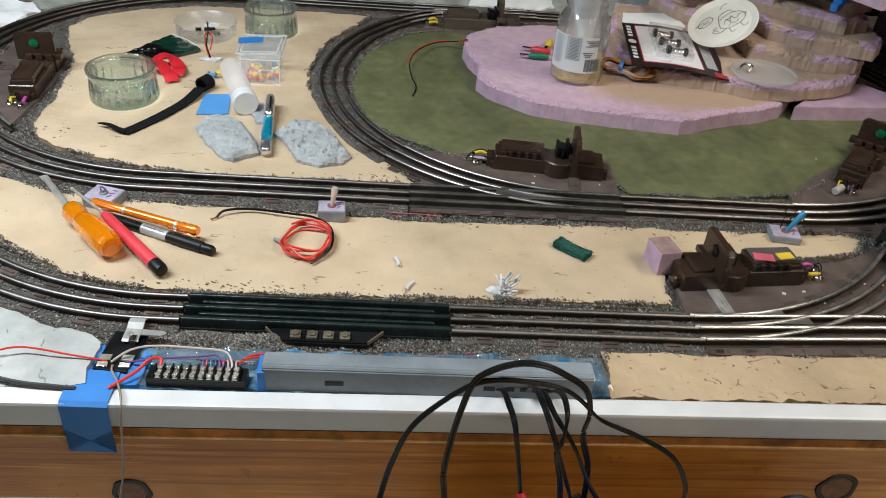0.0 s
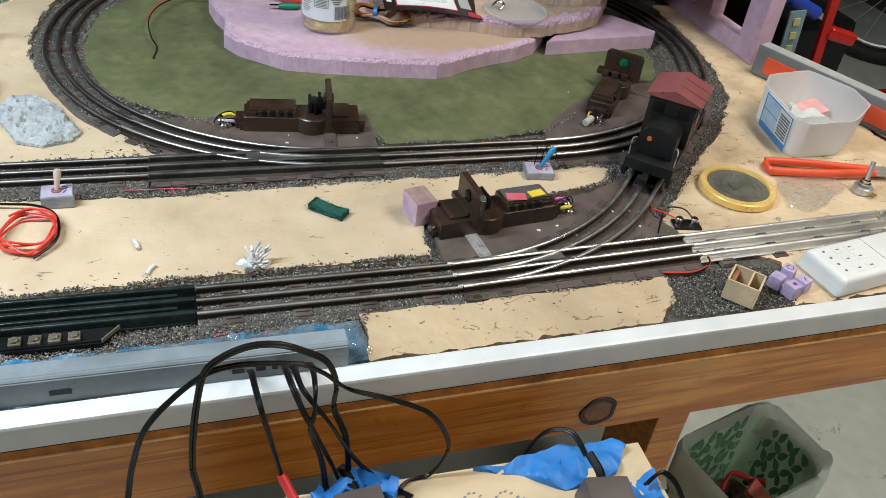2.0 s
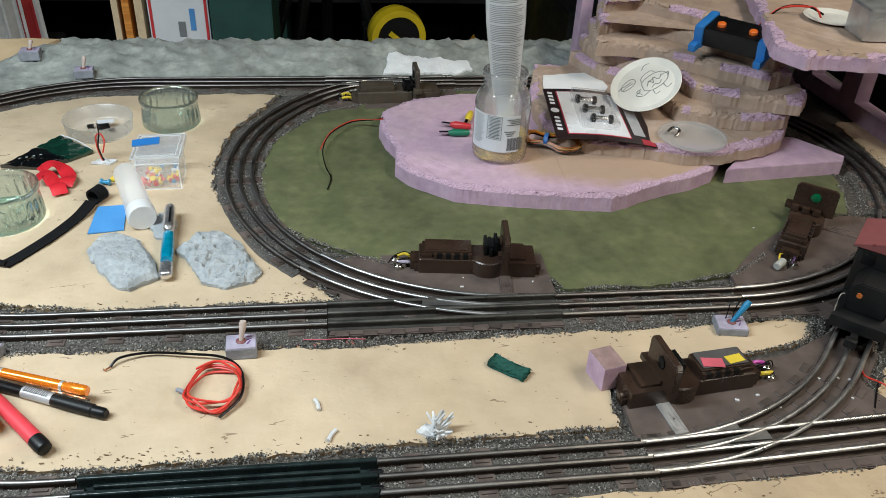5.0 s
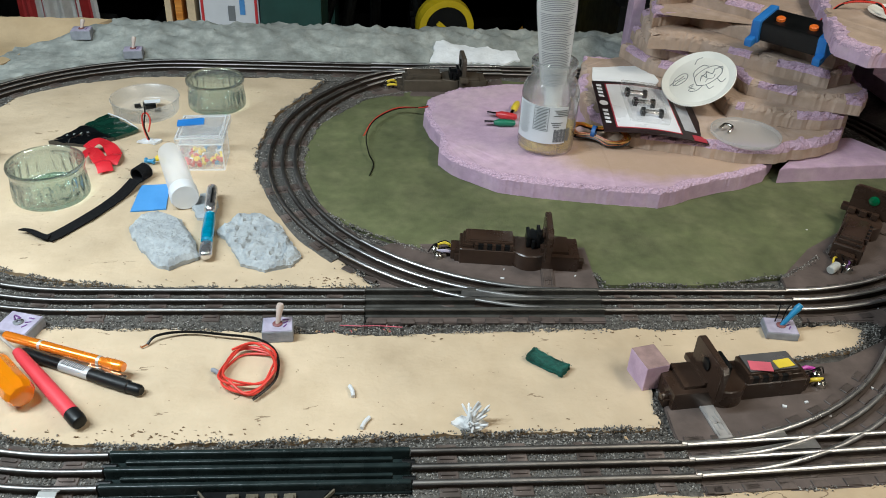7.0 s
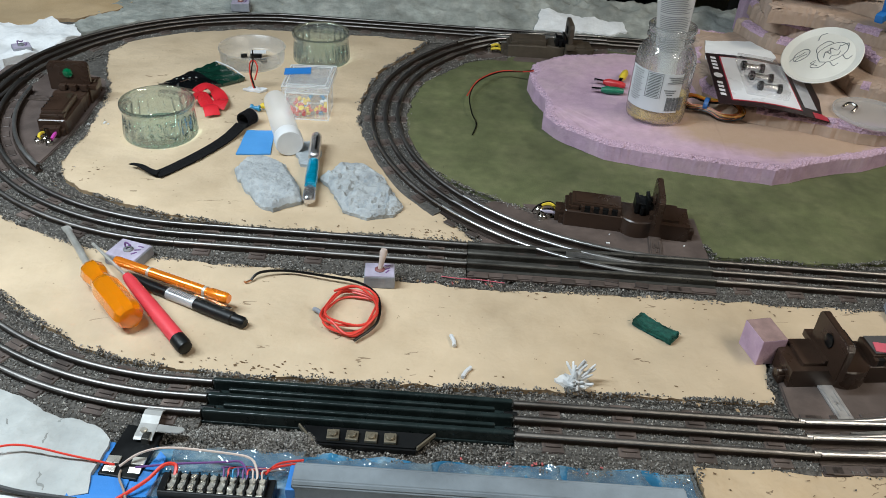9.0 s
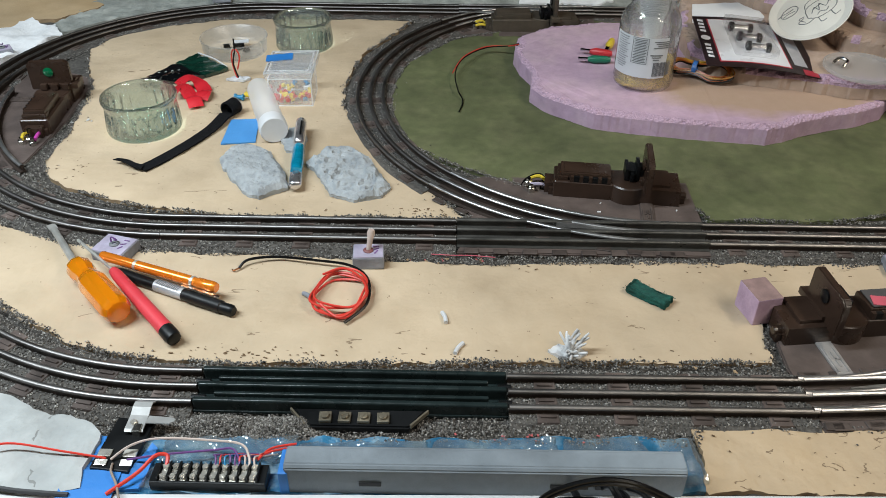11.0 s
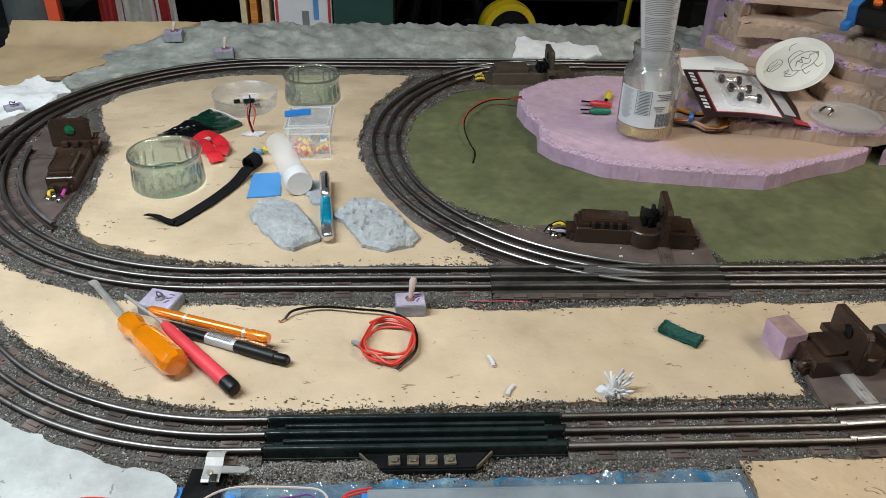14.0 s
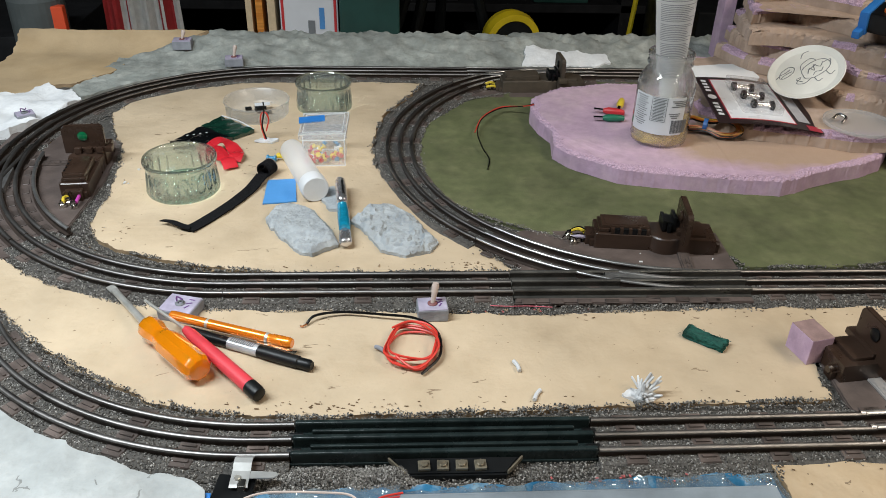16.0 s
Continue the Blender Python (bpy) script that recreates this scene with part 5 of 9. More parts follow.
part("backing", card_piece(0.170, 0.162, 0.0012, 0, 0, 0), M_CARD, card, "black glossy card")
for nm, sx, sy, x, y, z, ma, lab in (("red_line", 0.108, 0.140, -0.010, 0.001, 0.0012, M_CARDR, "red outline"), ("white_panel", 0.104, 0.136, -0.010, 0.001, 0.0016, M_CARDW, "white window panel"), ("side_panel", 0.020, 0.118, 0.061, 0.004, 0.0013, mat("grey_text_panel", (0.42, 0.42, 0.44), 0.3), "grey text panel"), ("red_corner", 0.022, 0.016, 0.072, -0.072, 0.0013, M_CARDR, "red corner block"), ("red_corner", 0.014, 0.014, 0.076, 0.072, 0.0013, M_CARDR, "red corner block")):
    part(nm, card_piece(sx, sy, 0.0005, x, y, z), ma, card, lab)
bm = BM()
for i in range(11):
    if i not in (4, 5, 6):
        box(bm, 0.009, 0.0065, 0.0004, -0.0755, 0.062 - i * 0.0118, 0.0022)
lathe(bm, [(0, 0.0023), (0.0075, 0.0023), (0.0075, 0.0027), (0, 0.0027)], 20, pose(-0.0750, 0.0030, 0))
part("lettering", bm, M_CARDW, card, "white print, unreadable")
for i in range(3):
    x, y = -0.016 + i * 0.008, 0.034 - i * 0.030
    clip = part("metal_clip", cyl(BM(), 0.0046, 0.034, x - 0.017, y, 0.0095, 0, 90, 0, seg=14, chamfer=0.0006), M_CHROMEC, card, "small bright metal clip")
    for e in (-1, 1):
        part("clip_end", cyl(BM(), 0.0078, 0.007, x + e * 0.015 - 0.0035, y, 0.0095, 0, 90, 0, seg=8, chamfer=0.0012), M_STEELDK, clip, "dark steel collar")
ob = part("blister", box(BM(), 0.066, 0.112, 0.013, -0.008, 0.002, 0.0062, 0.004), M_BLISTER, card)
ob.visible_shadow = False

single("paper_sheet", sheet(BM(), [(0.424, 1.058), (0.520, 1.052), (0.540, 1.085), (0.538, 1.154), (0.441, 1.139)], 0.0, bumps(0.0015, 0.002, 20, 2), amp=0.001), mat("bright_paper", (0.80, 0.81, 0.82), 0.6, 0, 0.03, 30, 0.1, 100), pose(0, 0, 0.0535), "plain white paper sheet on the hill", "paper")

M_PLATEW = mat("paper_plate", (0.72, 0.71, 0.66), 0.6, 0, 0.04, 30, 0.1, 200)
plate = thing("paper_plate", pose(0.566, 0.988, 0.0955, 12, -31, 12), "round white paper plate with black pen drawings, leaning on the foam", "plate")
part("disc", lathe(BM(), [(0, 0.0), (0.044, 0.0), (0.0535, 0.0035), (0.055, 0.0045), (0.054, 0.0055), (0.044, 0.0016), (0, 0.0016)], 48), M_PLATEW, plate)
bm = BM()
for pts in (
    [(-0.030, 0.018), (-0.022, 0.026), (-0.008, 0.027), (-0.004, 0.020), (-0.012, 0.013), (-0.026, 0.013), (-0.030, 0.018)],
    [(-0.006, -0.008), (0.000, 0.008), (0.018, 0.012), (0.034, 0.006), (0.036, -0.008), (0.024, -0.016), (0.004, -0.016), (-0.006, -0.008)],
    [(0.002, -0.004), (0.010, 0.004), (0.012, -0.005), (0.018, 0.006), (0.022, -0.004), (0.030, 0.002)],
    [(-0.034, 0.020), (-0.026, 0.022), (-0.018, 0.021), (-0.010, 0.022)], [(-0.030, 0.016), (-0.020, 0.018), (-0.010, 0.017)], [(0.0, 0.010), (0.006, 0.018), (0.022, 0.020), (0.026, 0.012)], [(-0.010, -0.004), (-0.020, -0.008), (-0.012, -0.016), (0.0, -0.014)], [(0.030, 0.000), (0.040, -0.002), (0.034, -0.010)], [(0.008, 0.002), (0.020, 0.004)], [(0.006, -0.011), (0.012, -0.008), (0.018, -0.012), (0.024, -0.008)],
    [(-0.012, -0.012), (-0.016, -0.002), (-0.008, -0.002)], [(0.004, -0.016), (0.003, -0.026), (0.010, -0.026)], [(0.022, -0.017), (0.022, -0.027), (0.030, -0.026)], [(0.014, 0.030), (0.022, 0.036), (0.030, 0.034)],
):
    tube(bm, [(x * 1.05 - 0.002, y, 0.0018) for x, y in pts], 0.0006, 4, 3)
part("drawing", bm, M_INK, plate, "loose black pen scribbles")

lid = thing("plastic_saucer", pose(0.610, 0.886, 0.0540), "round frosted plastic saucer holding a bent pin", "saucer")
M_FROST = clear("frosted_plastic", (0.95, 0.955, 0.95), 1.5, 0.32, 0.25, 0.06)
part("disc", lathe(BM(), [(0, 0), (0.048, 0), (0.050, 0.002), (0.050, 0.006), (0.048, 0.006), (0.047, 0.0015), (0, 0.0015)], 40), M_FROST, lid)
part("pin", tube(BM(), [(-0.036, 0.010, 0.006), (-0.026, 0.016, 0.010), (-0.018, 0.008, 0.009), (-0.026, 0.000, 0.004)], 0.0022, 7, 6), M_SCREW, lid, "bent metal pin")

coil = thing("wire_bundle", pose(0.403, 0.909, 0.0290, 0, 0, -26), "bundle of orange, yellow and black wires with a blue tie", "wire bundle")
wires = [mat("orange_wire", (0.42, 0.10, 0.015), 0.4, 0, 0.1, 30, 0.0), M_BLACK_W, mat("dull_yellow_wire", (0.50, 0.28, 0.02), 0.4, 0, 0.1, 30, 0.0), M_BLACK_W, mat("amber_wire", (0.36, 0.14, 0.02), 0.4, 0, 0.1, 30, 0.0)]
rg = random.Random(8)
for i in range(16):
    w, h, d, z0 = rg.uniform(0.036, 0.046), rg.uniform(0.012, 0.020), rg.uniform(-0.003, 0.003), rg.uniform(0.011, 0.016)
    loop = []
    for k in range(16):
        a = k * math.pi / 8
        u = w * math.cos(a)
        v_ = h * math.sin(a) * (0.28 + 0.72 * min(1.0, abs(u + 0.008) / 0.028))
        loop.append((u, 0.82 * v_ + d, max(0.0015, z0 + 0.55 * v_)))
    part("wire", tube(BM(), loop, 0.0010, 5, 3, True), wires[i % 5], coil)
part("tie", lathe(BM(), [(0.0080, -0.003), (0.0100, -0.003), (0.0100, 0.003), (0.0080, 0.003), (0.0080, -0.003)], 16, pose(-0.008, 0, 0.0135, 0, 90, 0)), mat("blue_band", (0.02, 0.10, 0.30), 0.5), coil, "blue rubber band")


def clip_thing(x, y, z, deg, ma, colour):
    c = thing("alligator_clip", pose(x, y, z, 0, 0, deg), "small %s-sleeved alligator test clip on the foam" % colour, "test clip", "test clips")
    smooth(part("sleeve", lathe(BM(), [(0, 0), (0.003, 0), (0.0058, 0.008), (0.0052, 0.026), (0.0035, 0.032), (0, 0.033)], 14, pose(0, 0, 0.006, 0, 90, 0)), ma, c), 50)
    part("jaw", box(BM(), 0.014, 0.005, 0.003, -0.007, 0, 0.0052, 0.0008), M_CHROMEC, c)


clip_thing(0.262, 0.988, Z1, -18, M_RED, "red")
clip_thing(0.255, 0.958, Z1, -3, mat("green_plastic", (0.01, 0.16, 0.09), 0.4), "green")
clip_thing(0.290, 1.000, Z1 + 0.001, 70, M_YELLOW, "yellow")

M_TAPE = mat("blue_masking_tape", (0.020, 0.175, 0.51), 0.55, 0, 0.08, 30, 0.15, 200, 0.1, 12)
pack = thing("battery_pack", pose(0.700, 0.994, 0.1575, 12, 0, -47), "black battery pack with blue taped ends and orange buttons", "battery pack")
part("case", box(BM(), 0.100, 0.050, 0.030, 0, 0, 0, 0.004), M_BLACK, pack)
for e in (-1, 1):
    bm = box(BM(), 0.014, 0.060, 0.036, e * 0.050, 0, -0.003, 0.004)
    box(bm, 0.012, 0.020, 0.012, e * 0.052, -0.034, -0.004, 0.003)
    part("taped_end", bm, M_TAPE, pack, "blue taped end")
for e in (-0.024, 0.026):
    part("button", cyl(BM(), 0.0065, 0.006, e, -0.006, 0.029, seg=18, chamfer=0.001), mat("orange_plastic", (0.75, 0.15, 0.02), 0.4), pack, "orange button")
for i, ma in enumerate((M_BLACK_W, M_RED_W)):
    part("lead", tube(BM(), [(0.02, 0.022, 0.026), (0.04, 0.05, 0.05), (0.07 + 0.01 * i, 0.07, 0.052), (0.10, 0.06 - 0.01 * i, 0.05)], 0.0016, 6, 6), ma, pack)
M_GALV = mat("galvanised_steel", (0.58, 0.59, 0.60), 0.38, 0.75, 0.2, 35, 0.05, 200, 0.15, 12)
eb = thing("electrical_box", pose(0.866, 0.886, 0.2095, 0, 0, -6), "galvanised steel outlet box with round knockouts", "outlet box")
part("shell", box(BM(), 0.100, 0.060, 0.045, 0, 0, 0, 0.004), M_GALV, eb)
for i in range(3):
    part("knockout", lathe(BM(), [(0, 0), (0.011, 0), (0.0122, 0.0008), (0.0105, 0.0012), (0, 0.0006)], 22, pose(-0.032 + i * 0.032, -0.030, 0.022, 90, 0, 0)), M_GALV, eb)
bm = lathe(BM(), [(0, 0), (0.030, 0), (0.042, 0.004), (0.0425, 0.0055), (0.030, 0.0015), (0, 0.0015)], 36)
single("white_disc", bm, M_PLATEW, pose(0.824, 0.960, 0.2093), "small round white plate on the plateau", "plate")

# loose wire on the green sheet
w = thing("loose_wire", pose(0.08, 0.95, 0.0045), "thin red and black loose wire on the green sheet", "wire")
for d, ma in ((0.0, M_RED_W), (0.004, M_BLACK_W)):
    pts = [(0.080, 0.070 + d, 0.026), (0.066, 0.088, 0.016), (0.031, 0.098 - d, 0.010), (-0.002, 0.052 - d, 0.012), (-0.018 + d, -0.002, 0.010), (-0.010, -0.050, 0.006), (-0.007 + d, -0.075, 0.001), (-0.016 + 2 * d, -0.108, 0.0008)]
    part("strand", tube(BM(), pts if ma is M_BLACK_W else pts[:5], 0.0009, 5, 8), ma, w)

# ---- tools and scraps on the middle sheet ----
def turned(bm, a, b, prof, seg=18):
    """A turned shape from a to b; prof holds (share of the length, radius)."""
    a, b = Vector(a), Vector(b)
    d = b - a
    m = Matrix.Translation(a) @ d.to_track_quat("Z", "Y").to_matrix().to_4x4()
    return lathe(bm, [(0, prof[0][0] * d.length)] + [(r, t * d.length) for t, r in prof] + [(0, prof[-1][0] * d.length)], seg, m)


M_AMBER = glass("amber_acetate", (1.0, 0.34, 0.008), 0.04, 1.5, 0.52)
M_STEEL = mat("tool_steel", (0.50, 0.49, 0.46), 0.35, 0.55, 0.2, 60, 0.05, 300, 0.15, 20)
M_ORANGE = mat("orange_anodised", (1.0, 0.27, 0.02), 0.22, 0.5, 0.08, 40, 0.02, 300)
for m_ in (M_ORANGE, M_AMBER):
    m_.node_tree.nodes["Principled BSDF"].inputs["Coat Roughness"].default_value = 0.14
M_ORANGE.node_tree.nodes["Principled BSDF"].inputs["Coat Weight"].default_value = 1.0
M_AMBER.node_tree.nodes["Principled BSDF"].inputs["Coat Weight"].default_value = 1.0
M_REDH = mat("red_handle", (0.60, 0.045, 0.06), 0.45, 0, 0.08, 30, 0.05, 200)
M_GREYPAD = mat("painted_grey_foam", (0.24, 0.25, 0.28), 0.8, 0, 0.15, 60, 0.4, 260, 0.15, 30)

sd = thing("screwdriver", pose(-0.28, 0.45, 0.003), "flat screwdriver with a transparent amber handle on the tan sheet", "screwdriver")
tip, neck, butt = Vector((-0.076, 0.101, 0.006)), Vector((-0.017, 0.022, 0.014)), Vector((0.051, -0.051, 0.0160))
d = (butt - neck).normalized()
part("shaft", rod(BM(), neck, tip + (neck - tip) * 0.12, 0.0036, 12), M_STEEL, sd)
part("blade", box(BM(), 0.0085, 0.012, 0.0016, tip.x + 0.003, tip.y - 0.004, tip.z - 0.001, 0.0004, 41), M_STEEL, sd)
smooth(part("handle", turned(BM(), neck, butt, [(0.0, 0.007), (0.03, 0.0105), (0.08, 0.0122), (0.18, 0.0122), (0.25, 0.0102), (0.31, 0.0102), (0.36, 0.0122), (0.44, 0.0136), (0.90, 0.0138), (0.95, 0.0128), (0.98, 0.0108), (0.995, 0.0075), (1.0, 0.004)], 10), M_AMBER, sd, "transparent amber fluted handle"), 25)

rs = thing("hobby_screwdriver", pose(-0.22, 0.43, 0.003), "slim red-handled hobby screwdriver with a black end cap", "screwdriver")
a, b = Vector((-0.036, 0.030, 0.0170)), Vector((0.046, -0.056, 0.0085))
part("shaft", rod(BM(), a, a + Vector((-0.049, 0.043, 0.004)), 0.0017, 8), M_STEEL, rs)
smooth(part("handle", turned(BM(), a, a + (b - a) * 0.87, [(0, 0.0042), (0.08, 0.0056), (0.5, 0.0066), (1.0, 0.0071)], 14), M_REDH, rs), 30)
smooth(part("end_cap", turned(BM(), a + (b - a) * 0.872, b, [(0, 0.0073), (0.7, 0.0074), (0.95, 0.0066), (1.0, 0.005)], 16), M_BLACK, rs, "black rubber end cap"), 30)

pl = thing("penlight", pose(-0.22, 0.47, 0.003), "slim orange metal penlight lying on a black marker", "penlight")
a, b = Vector((-0.055, 0.013, 0.0175)), Vector((0.068, -0.032, 0.0155))
smooth(part("tube", turned(BM(), a, b, [(0, 0.0044), (0.02, 0.0050), (0.78, 0.0050), (0.79, 0.0046), (0.84, 0.0046), (0.85, 0.0054), (0.97, 0.0056), (0.985, 0.0052), (1.0, 0.0044)], 24), M_ORANGE, pl), 40)
for t in (0.30, 0.79):
    part("ring", turned(BM(), a + (b - a) * t, a + (b - a) * (t + 0.022), [(0, 0.0051), (1, 0.0051)], 24), M_STEEL, pl, "silver ring")

mk = thing("marker_pen", pose(-0.20, 0.45, 0.003), "black marker pen with a white barcode label", "marker pen")
a, b = Vector((-0.057, 0.021, 0.0062)), Vector((0.068, -0.034, 0.0062))
smooth(part("barrel", turned(BM(), a, a + (b - a) * 0.62, [(0, 0.0046), (0.03, 0.0053), (1.0, 0.0057)], 24), M_BLACK, mk), 40)
smooth(part("cap", turned(BM(), a + (b - a) * 0.622, b, [(0, 0.0060), (0.72, 0.0062), (0.74, 0.0053), (0.95, 0.0055), (1.0, 0.0040)], 24), M_BLACK, mk), 40)
clip_ = part("pocket_clip", box(BM(), 0.042, 0.0034, 0.0010, 0, 0, 0, 0.0003), M_SCREW, mk, "bright steel pocket clip")
clip_.matrix_basis = pose(0.0335, -0.0150, 0.0133, 0, 0, -23.7)
lb = part("label", turned(BM(), a + (b - a) * 0.34, a + (b - a) * 0.58, [(0, 0.00585), (1, 0.00590)], 24), mat("silver_label", (0.42, 0.43, 0.44), 0.35, 0.3), mk, "white paper label")
bm = BM()
dd = (b - a).normalized()
for i in range(12):
    c = a + dd * (0.050 + i * 0.0022)
    box(bm, 0.0010 if i % 3 else 0.0016, 0.0065, 0.0004, c.x, c.y, c.z + 0.0056, 0, math.degrees(math.atan2(dd.y, dd.x)))
part("print", bm, M_INK, lb)


M_COLLAR = mat("dull_red_collar", (0.20, 0.07, 0.07), 0.6)


def toggle_pad(x, y, deg, w, dpt, h, lever, lab, ma=None, z=0.003, lean=(0.004, 0.006)):
    t = thing("toggle_pad", pose(x, y, z, 0, 0, deg), lab, "toggle pad", "toggle pads")
    part("block", box(BM(), w, dpt, h, 0, 0, 0, 0.0015), M_GREYPAD, t, "grey-painted foam block")
    part("top", box(BM(), w * 0.94, dpt * 0.94, 0.0014, 0, 0, h - 0.0006, 0.0006), M_PADTOP, t, "lilac bare top")
    part("collar", lathe(BM(), [(0.0048, 0), (0.0052, 0.0016), (0.0035, 0.0028), (0.002, 0.0024)], 14, pose(0, 0, h)), M_COLLAR if lever else M_INK, t)
    if lever:
        smooth(part("lever", turned(BM(), (0, 0, h), (lean[0], lean[1], h + lever), [(0, 0.0022), (0.5, 0.0030), (0.85, 0.0040), (1.0, 0.0030)], 12), ma or M_TAN_W, t, "wrapped switch lever"), 40)
    else:
        part("lever", tube(BM(), [(-0.003, 0, h), (-0.004, 0.002, h + 0.007), (0.002, 0.002, h + 0.005), (0.003, -0.002, h + 0.008)], 0.0009, 5, 5), M_PURPLE_W, t)
    bm = BM()
    for i in range(3):
        box(bm, 0.006, 0.0014, 0.0004, w * 0.25, dpt * (0.28 - 0.2 * i), h + 0.0008, 0, 30 * i)
    part("mark", bm, M_PURPLE_W, t, "purple pen marks")


M_BLUEP = mat("blue_sleeve", (0.02, 0.22, 0.42), 0.4)
toggle_pad(-0.017, 0.503, 4, 0.031, 0.024, 0.014, 0.022, "grey foam toggle pad with a white-wrapped lever beside the track")
toggle_pad(-0.273, 0.509, -16, 0.036, 0.031, 0.012, 0, "grey foam toggle pad with pen marks and loose wire ends")
toggle_pad(0.515, 0.505, -8, 0.034, 0.026, 0.009, 0.026, "grey toggle pad with a blue lever sleeve and black wires", M_BLUEP, lean=(0.016, 0.006))
toggle_pad(-0.452, 1.330, 4, 0.034, 0.026, 0.016, 0.016, "blue-grey toggle pad on the far embankment", z=0.016)
toggle_pad(-0.348, 1.268, 8, 0.032, 0.024, 0.014, 0.020, "lilac toggle pad at the far curve", z=0.006)
toggle_pad(-0.616, 1.006, 35, 0.026, 0.022, 0.012, 0, "lilac toggle pad sunk in white plaster", z=0.006)
tb = thing("wire_tail", pose(0.515, 0.508, 0.012), "pair of thin black wire ends beside the blue lever", "wire")
for e in (-1, 1):
    part("strand", tube(BM(), [(0.004 * e, 0.004, 0), (0.002 + 0.004 * e, 0.006, 0.014), (0.001 + 0.007 * e, 0.002, 0.028)], 0.0007, 5, 5), M_BLACK_W, tb)

cw = thing("wire_coil", pose(-0.038, 0.447, 0.003), "loose coil of red wire with a black tail", "wire coil")
for i in range(4):
    rx_, ry_ = 0.024 + 0.0016 * (i % 3), 0.027 + 0.0018 * ((i + 1) % 3)
    pts = [(rx_ * math.cos(t + 0.4 * i) + 0.003 * math.sin(3 * t + i), ry_ * math.sin(t + 0.4 * i) + 0.004 * math.cos(2 * t + 2 * i), 0.0022 + 0.0026 * i + 0.0012 * math.sin(2 * t + i)) for t in (2 * math.pi * k / 9 for k in range(9))]
    part("turn", tube(BM(), pts, 0.0012, 7, 6, True), M_RED_W, cw)
part("cross_turn", tube(BM(), [(-0.020, 0.022, 0.010), (0.000, 0.030, 0.012), (0.020, 0.010, 0.013), (0.024, -0.014, 0.012), (0.004, -0.036, 0.006), (-0.016, -0.022, 0.010)], 0.0012, 7, 6), M_RED_W, cw)
part("black_tail", tube(BM(), [(-0.106, 0.040, 0.002), (-0.098, 0.049, 0.006), (-0.072, 0.056, 0.005), (-0.030, 0.050, 0.006), (0.004, 0.040, 0.008), (0.024, 0.016, 0.010), (0.026, -0.016, 0.006), (0.008, -0.040, 0.003)], 0.0014, 7, 6), M_BLACK_W, cw, "black wire with a bare end")
part("bare_end", tube(BM(), [(-0.106, 0.040, 0.002), (-0.110, 0.036, 0.0022), (-0.112, 0.038, 0.0015)], 0.0009, 5, 3), mat("copper_strands", (0.6, 0.25, 0.12), 0.35, 1.0), cw)
part("shrink_tube", tube(BM(), [(-0.026, -0.008, 0.004), (-0.032, -0.002, 0.004), (-0.036, 0.001, 0.003)], 0.0022, 8, 3), M_GREYPAD, cw)

M_FELT = mat("green_scouring_felt", (0.010, 0.085, 0.064), 0.95, 0, 0.35, 200, 1.0, 500, 0.2, 40)
bm = box(BM(), 0.041, 0.015, 0.006, 0, 0, 0, 0.0015)
bmesh.ops.subdivide_edges(bm, edges=bm.edges, cuts=5, use_grid_fill=True)
for v in bm.verts:
    v.co += Vector((random.uniform(-1, 1), random.uniform(-1, 1), random.uniform(-1, 1))) * 0.0012 + Vector((0, 0, 12 * v.co.x * v.co.x * 0.3))
for i in range(60):
    px, py = random.uniform(-0.023, 0.023), random.choice((-1, 1)) * random.uniform(0.006, 0.0085)
    tube(bm, [(px, py, random.uniform(0.002, 0.008)), (px + random.uniform(-0.003, 0.003), py * random.uniform(1.03, 1.22), random.uniform(0.003, 0.0085))], 0.00018, 3, 0)
single("felt_scrap", bm, M_FELT, pose(0.254, 0.455, 0.003, 0, 0, -40), "small dark green scouring felt scrap on the tan sheet", "felt scrap")
for x, y, dg in ((0.060, 0.418, -75), (0.074, 0.377, 62)):
    bm = tube(BM(), [(-0.0075, 0, 0.0022), (0, 0.0010, 0.0022), (0.0075, 0, 0.0022)], 0.0020, 8, 4)
    single("white_scrap", bm, M_WHITE, pose(x, y, 0.003, 0, 0, dg), "small white curled scrap on the tan sheet", "scrap", "white scraps")
M_TWIG = mat("white_twig_paint", (0.60, 0.60, 0.60), 0.6, 0, 0.15, 90, 0.2, 200, 0.15, 40)
sp = thing("twig_cluster", pose(0.171, 0.373, 0.0035), "cluster of short white painted twigs in grey putty", "twig cluster")
part("putty", sheet(BM(), [(-0.019, 0.004), (-0.008, 0.010), (0.008, 0.008), (0.013, 0.0), (0.004, -0.006), (-0.009, -0.005)], -0.001, bumps(0.0022, 0.004, 90, 4), grid=0.004, step=0.003), M_TWIG, sp, "white paint blot")
for i in range(24):
    an, el = random.uniform(0, 6.28), random.uniform(0.5, 1.4)
    ln = random.uniform(0.014, 0.026)
    q = Vector((math.cos(an) * math.cos(el), math.sin(an) * math.cos(el), math.sin(el))) * ln
    part("twig", turned(BM(), (random.uniform(-0.008, 0.008), random.uniform(-0.005, 0.005), 0.002), q, [(0, 0.0013), (0.9, 0.0012), (1, 0.0008)], 7), M_TWIG, sp)
bm = box(BM(), 0.025, 0.032, 0.029, 0, 0, 0, 0.0012)
bm.normal_update()
for f in bm.faces:
    if f.normal.z > 0.8:
        f.material_index = 1
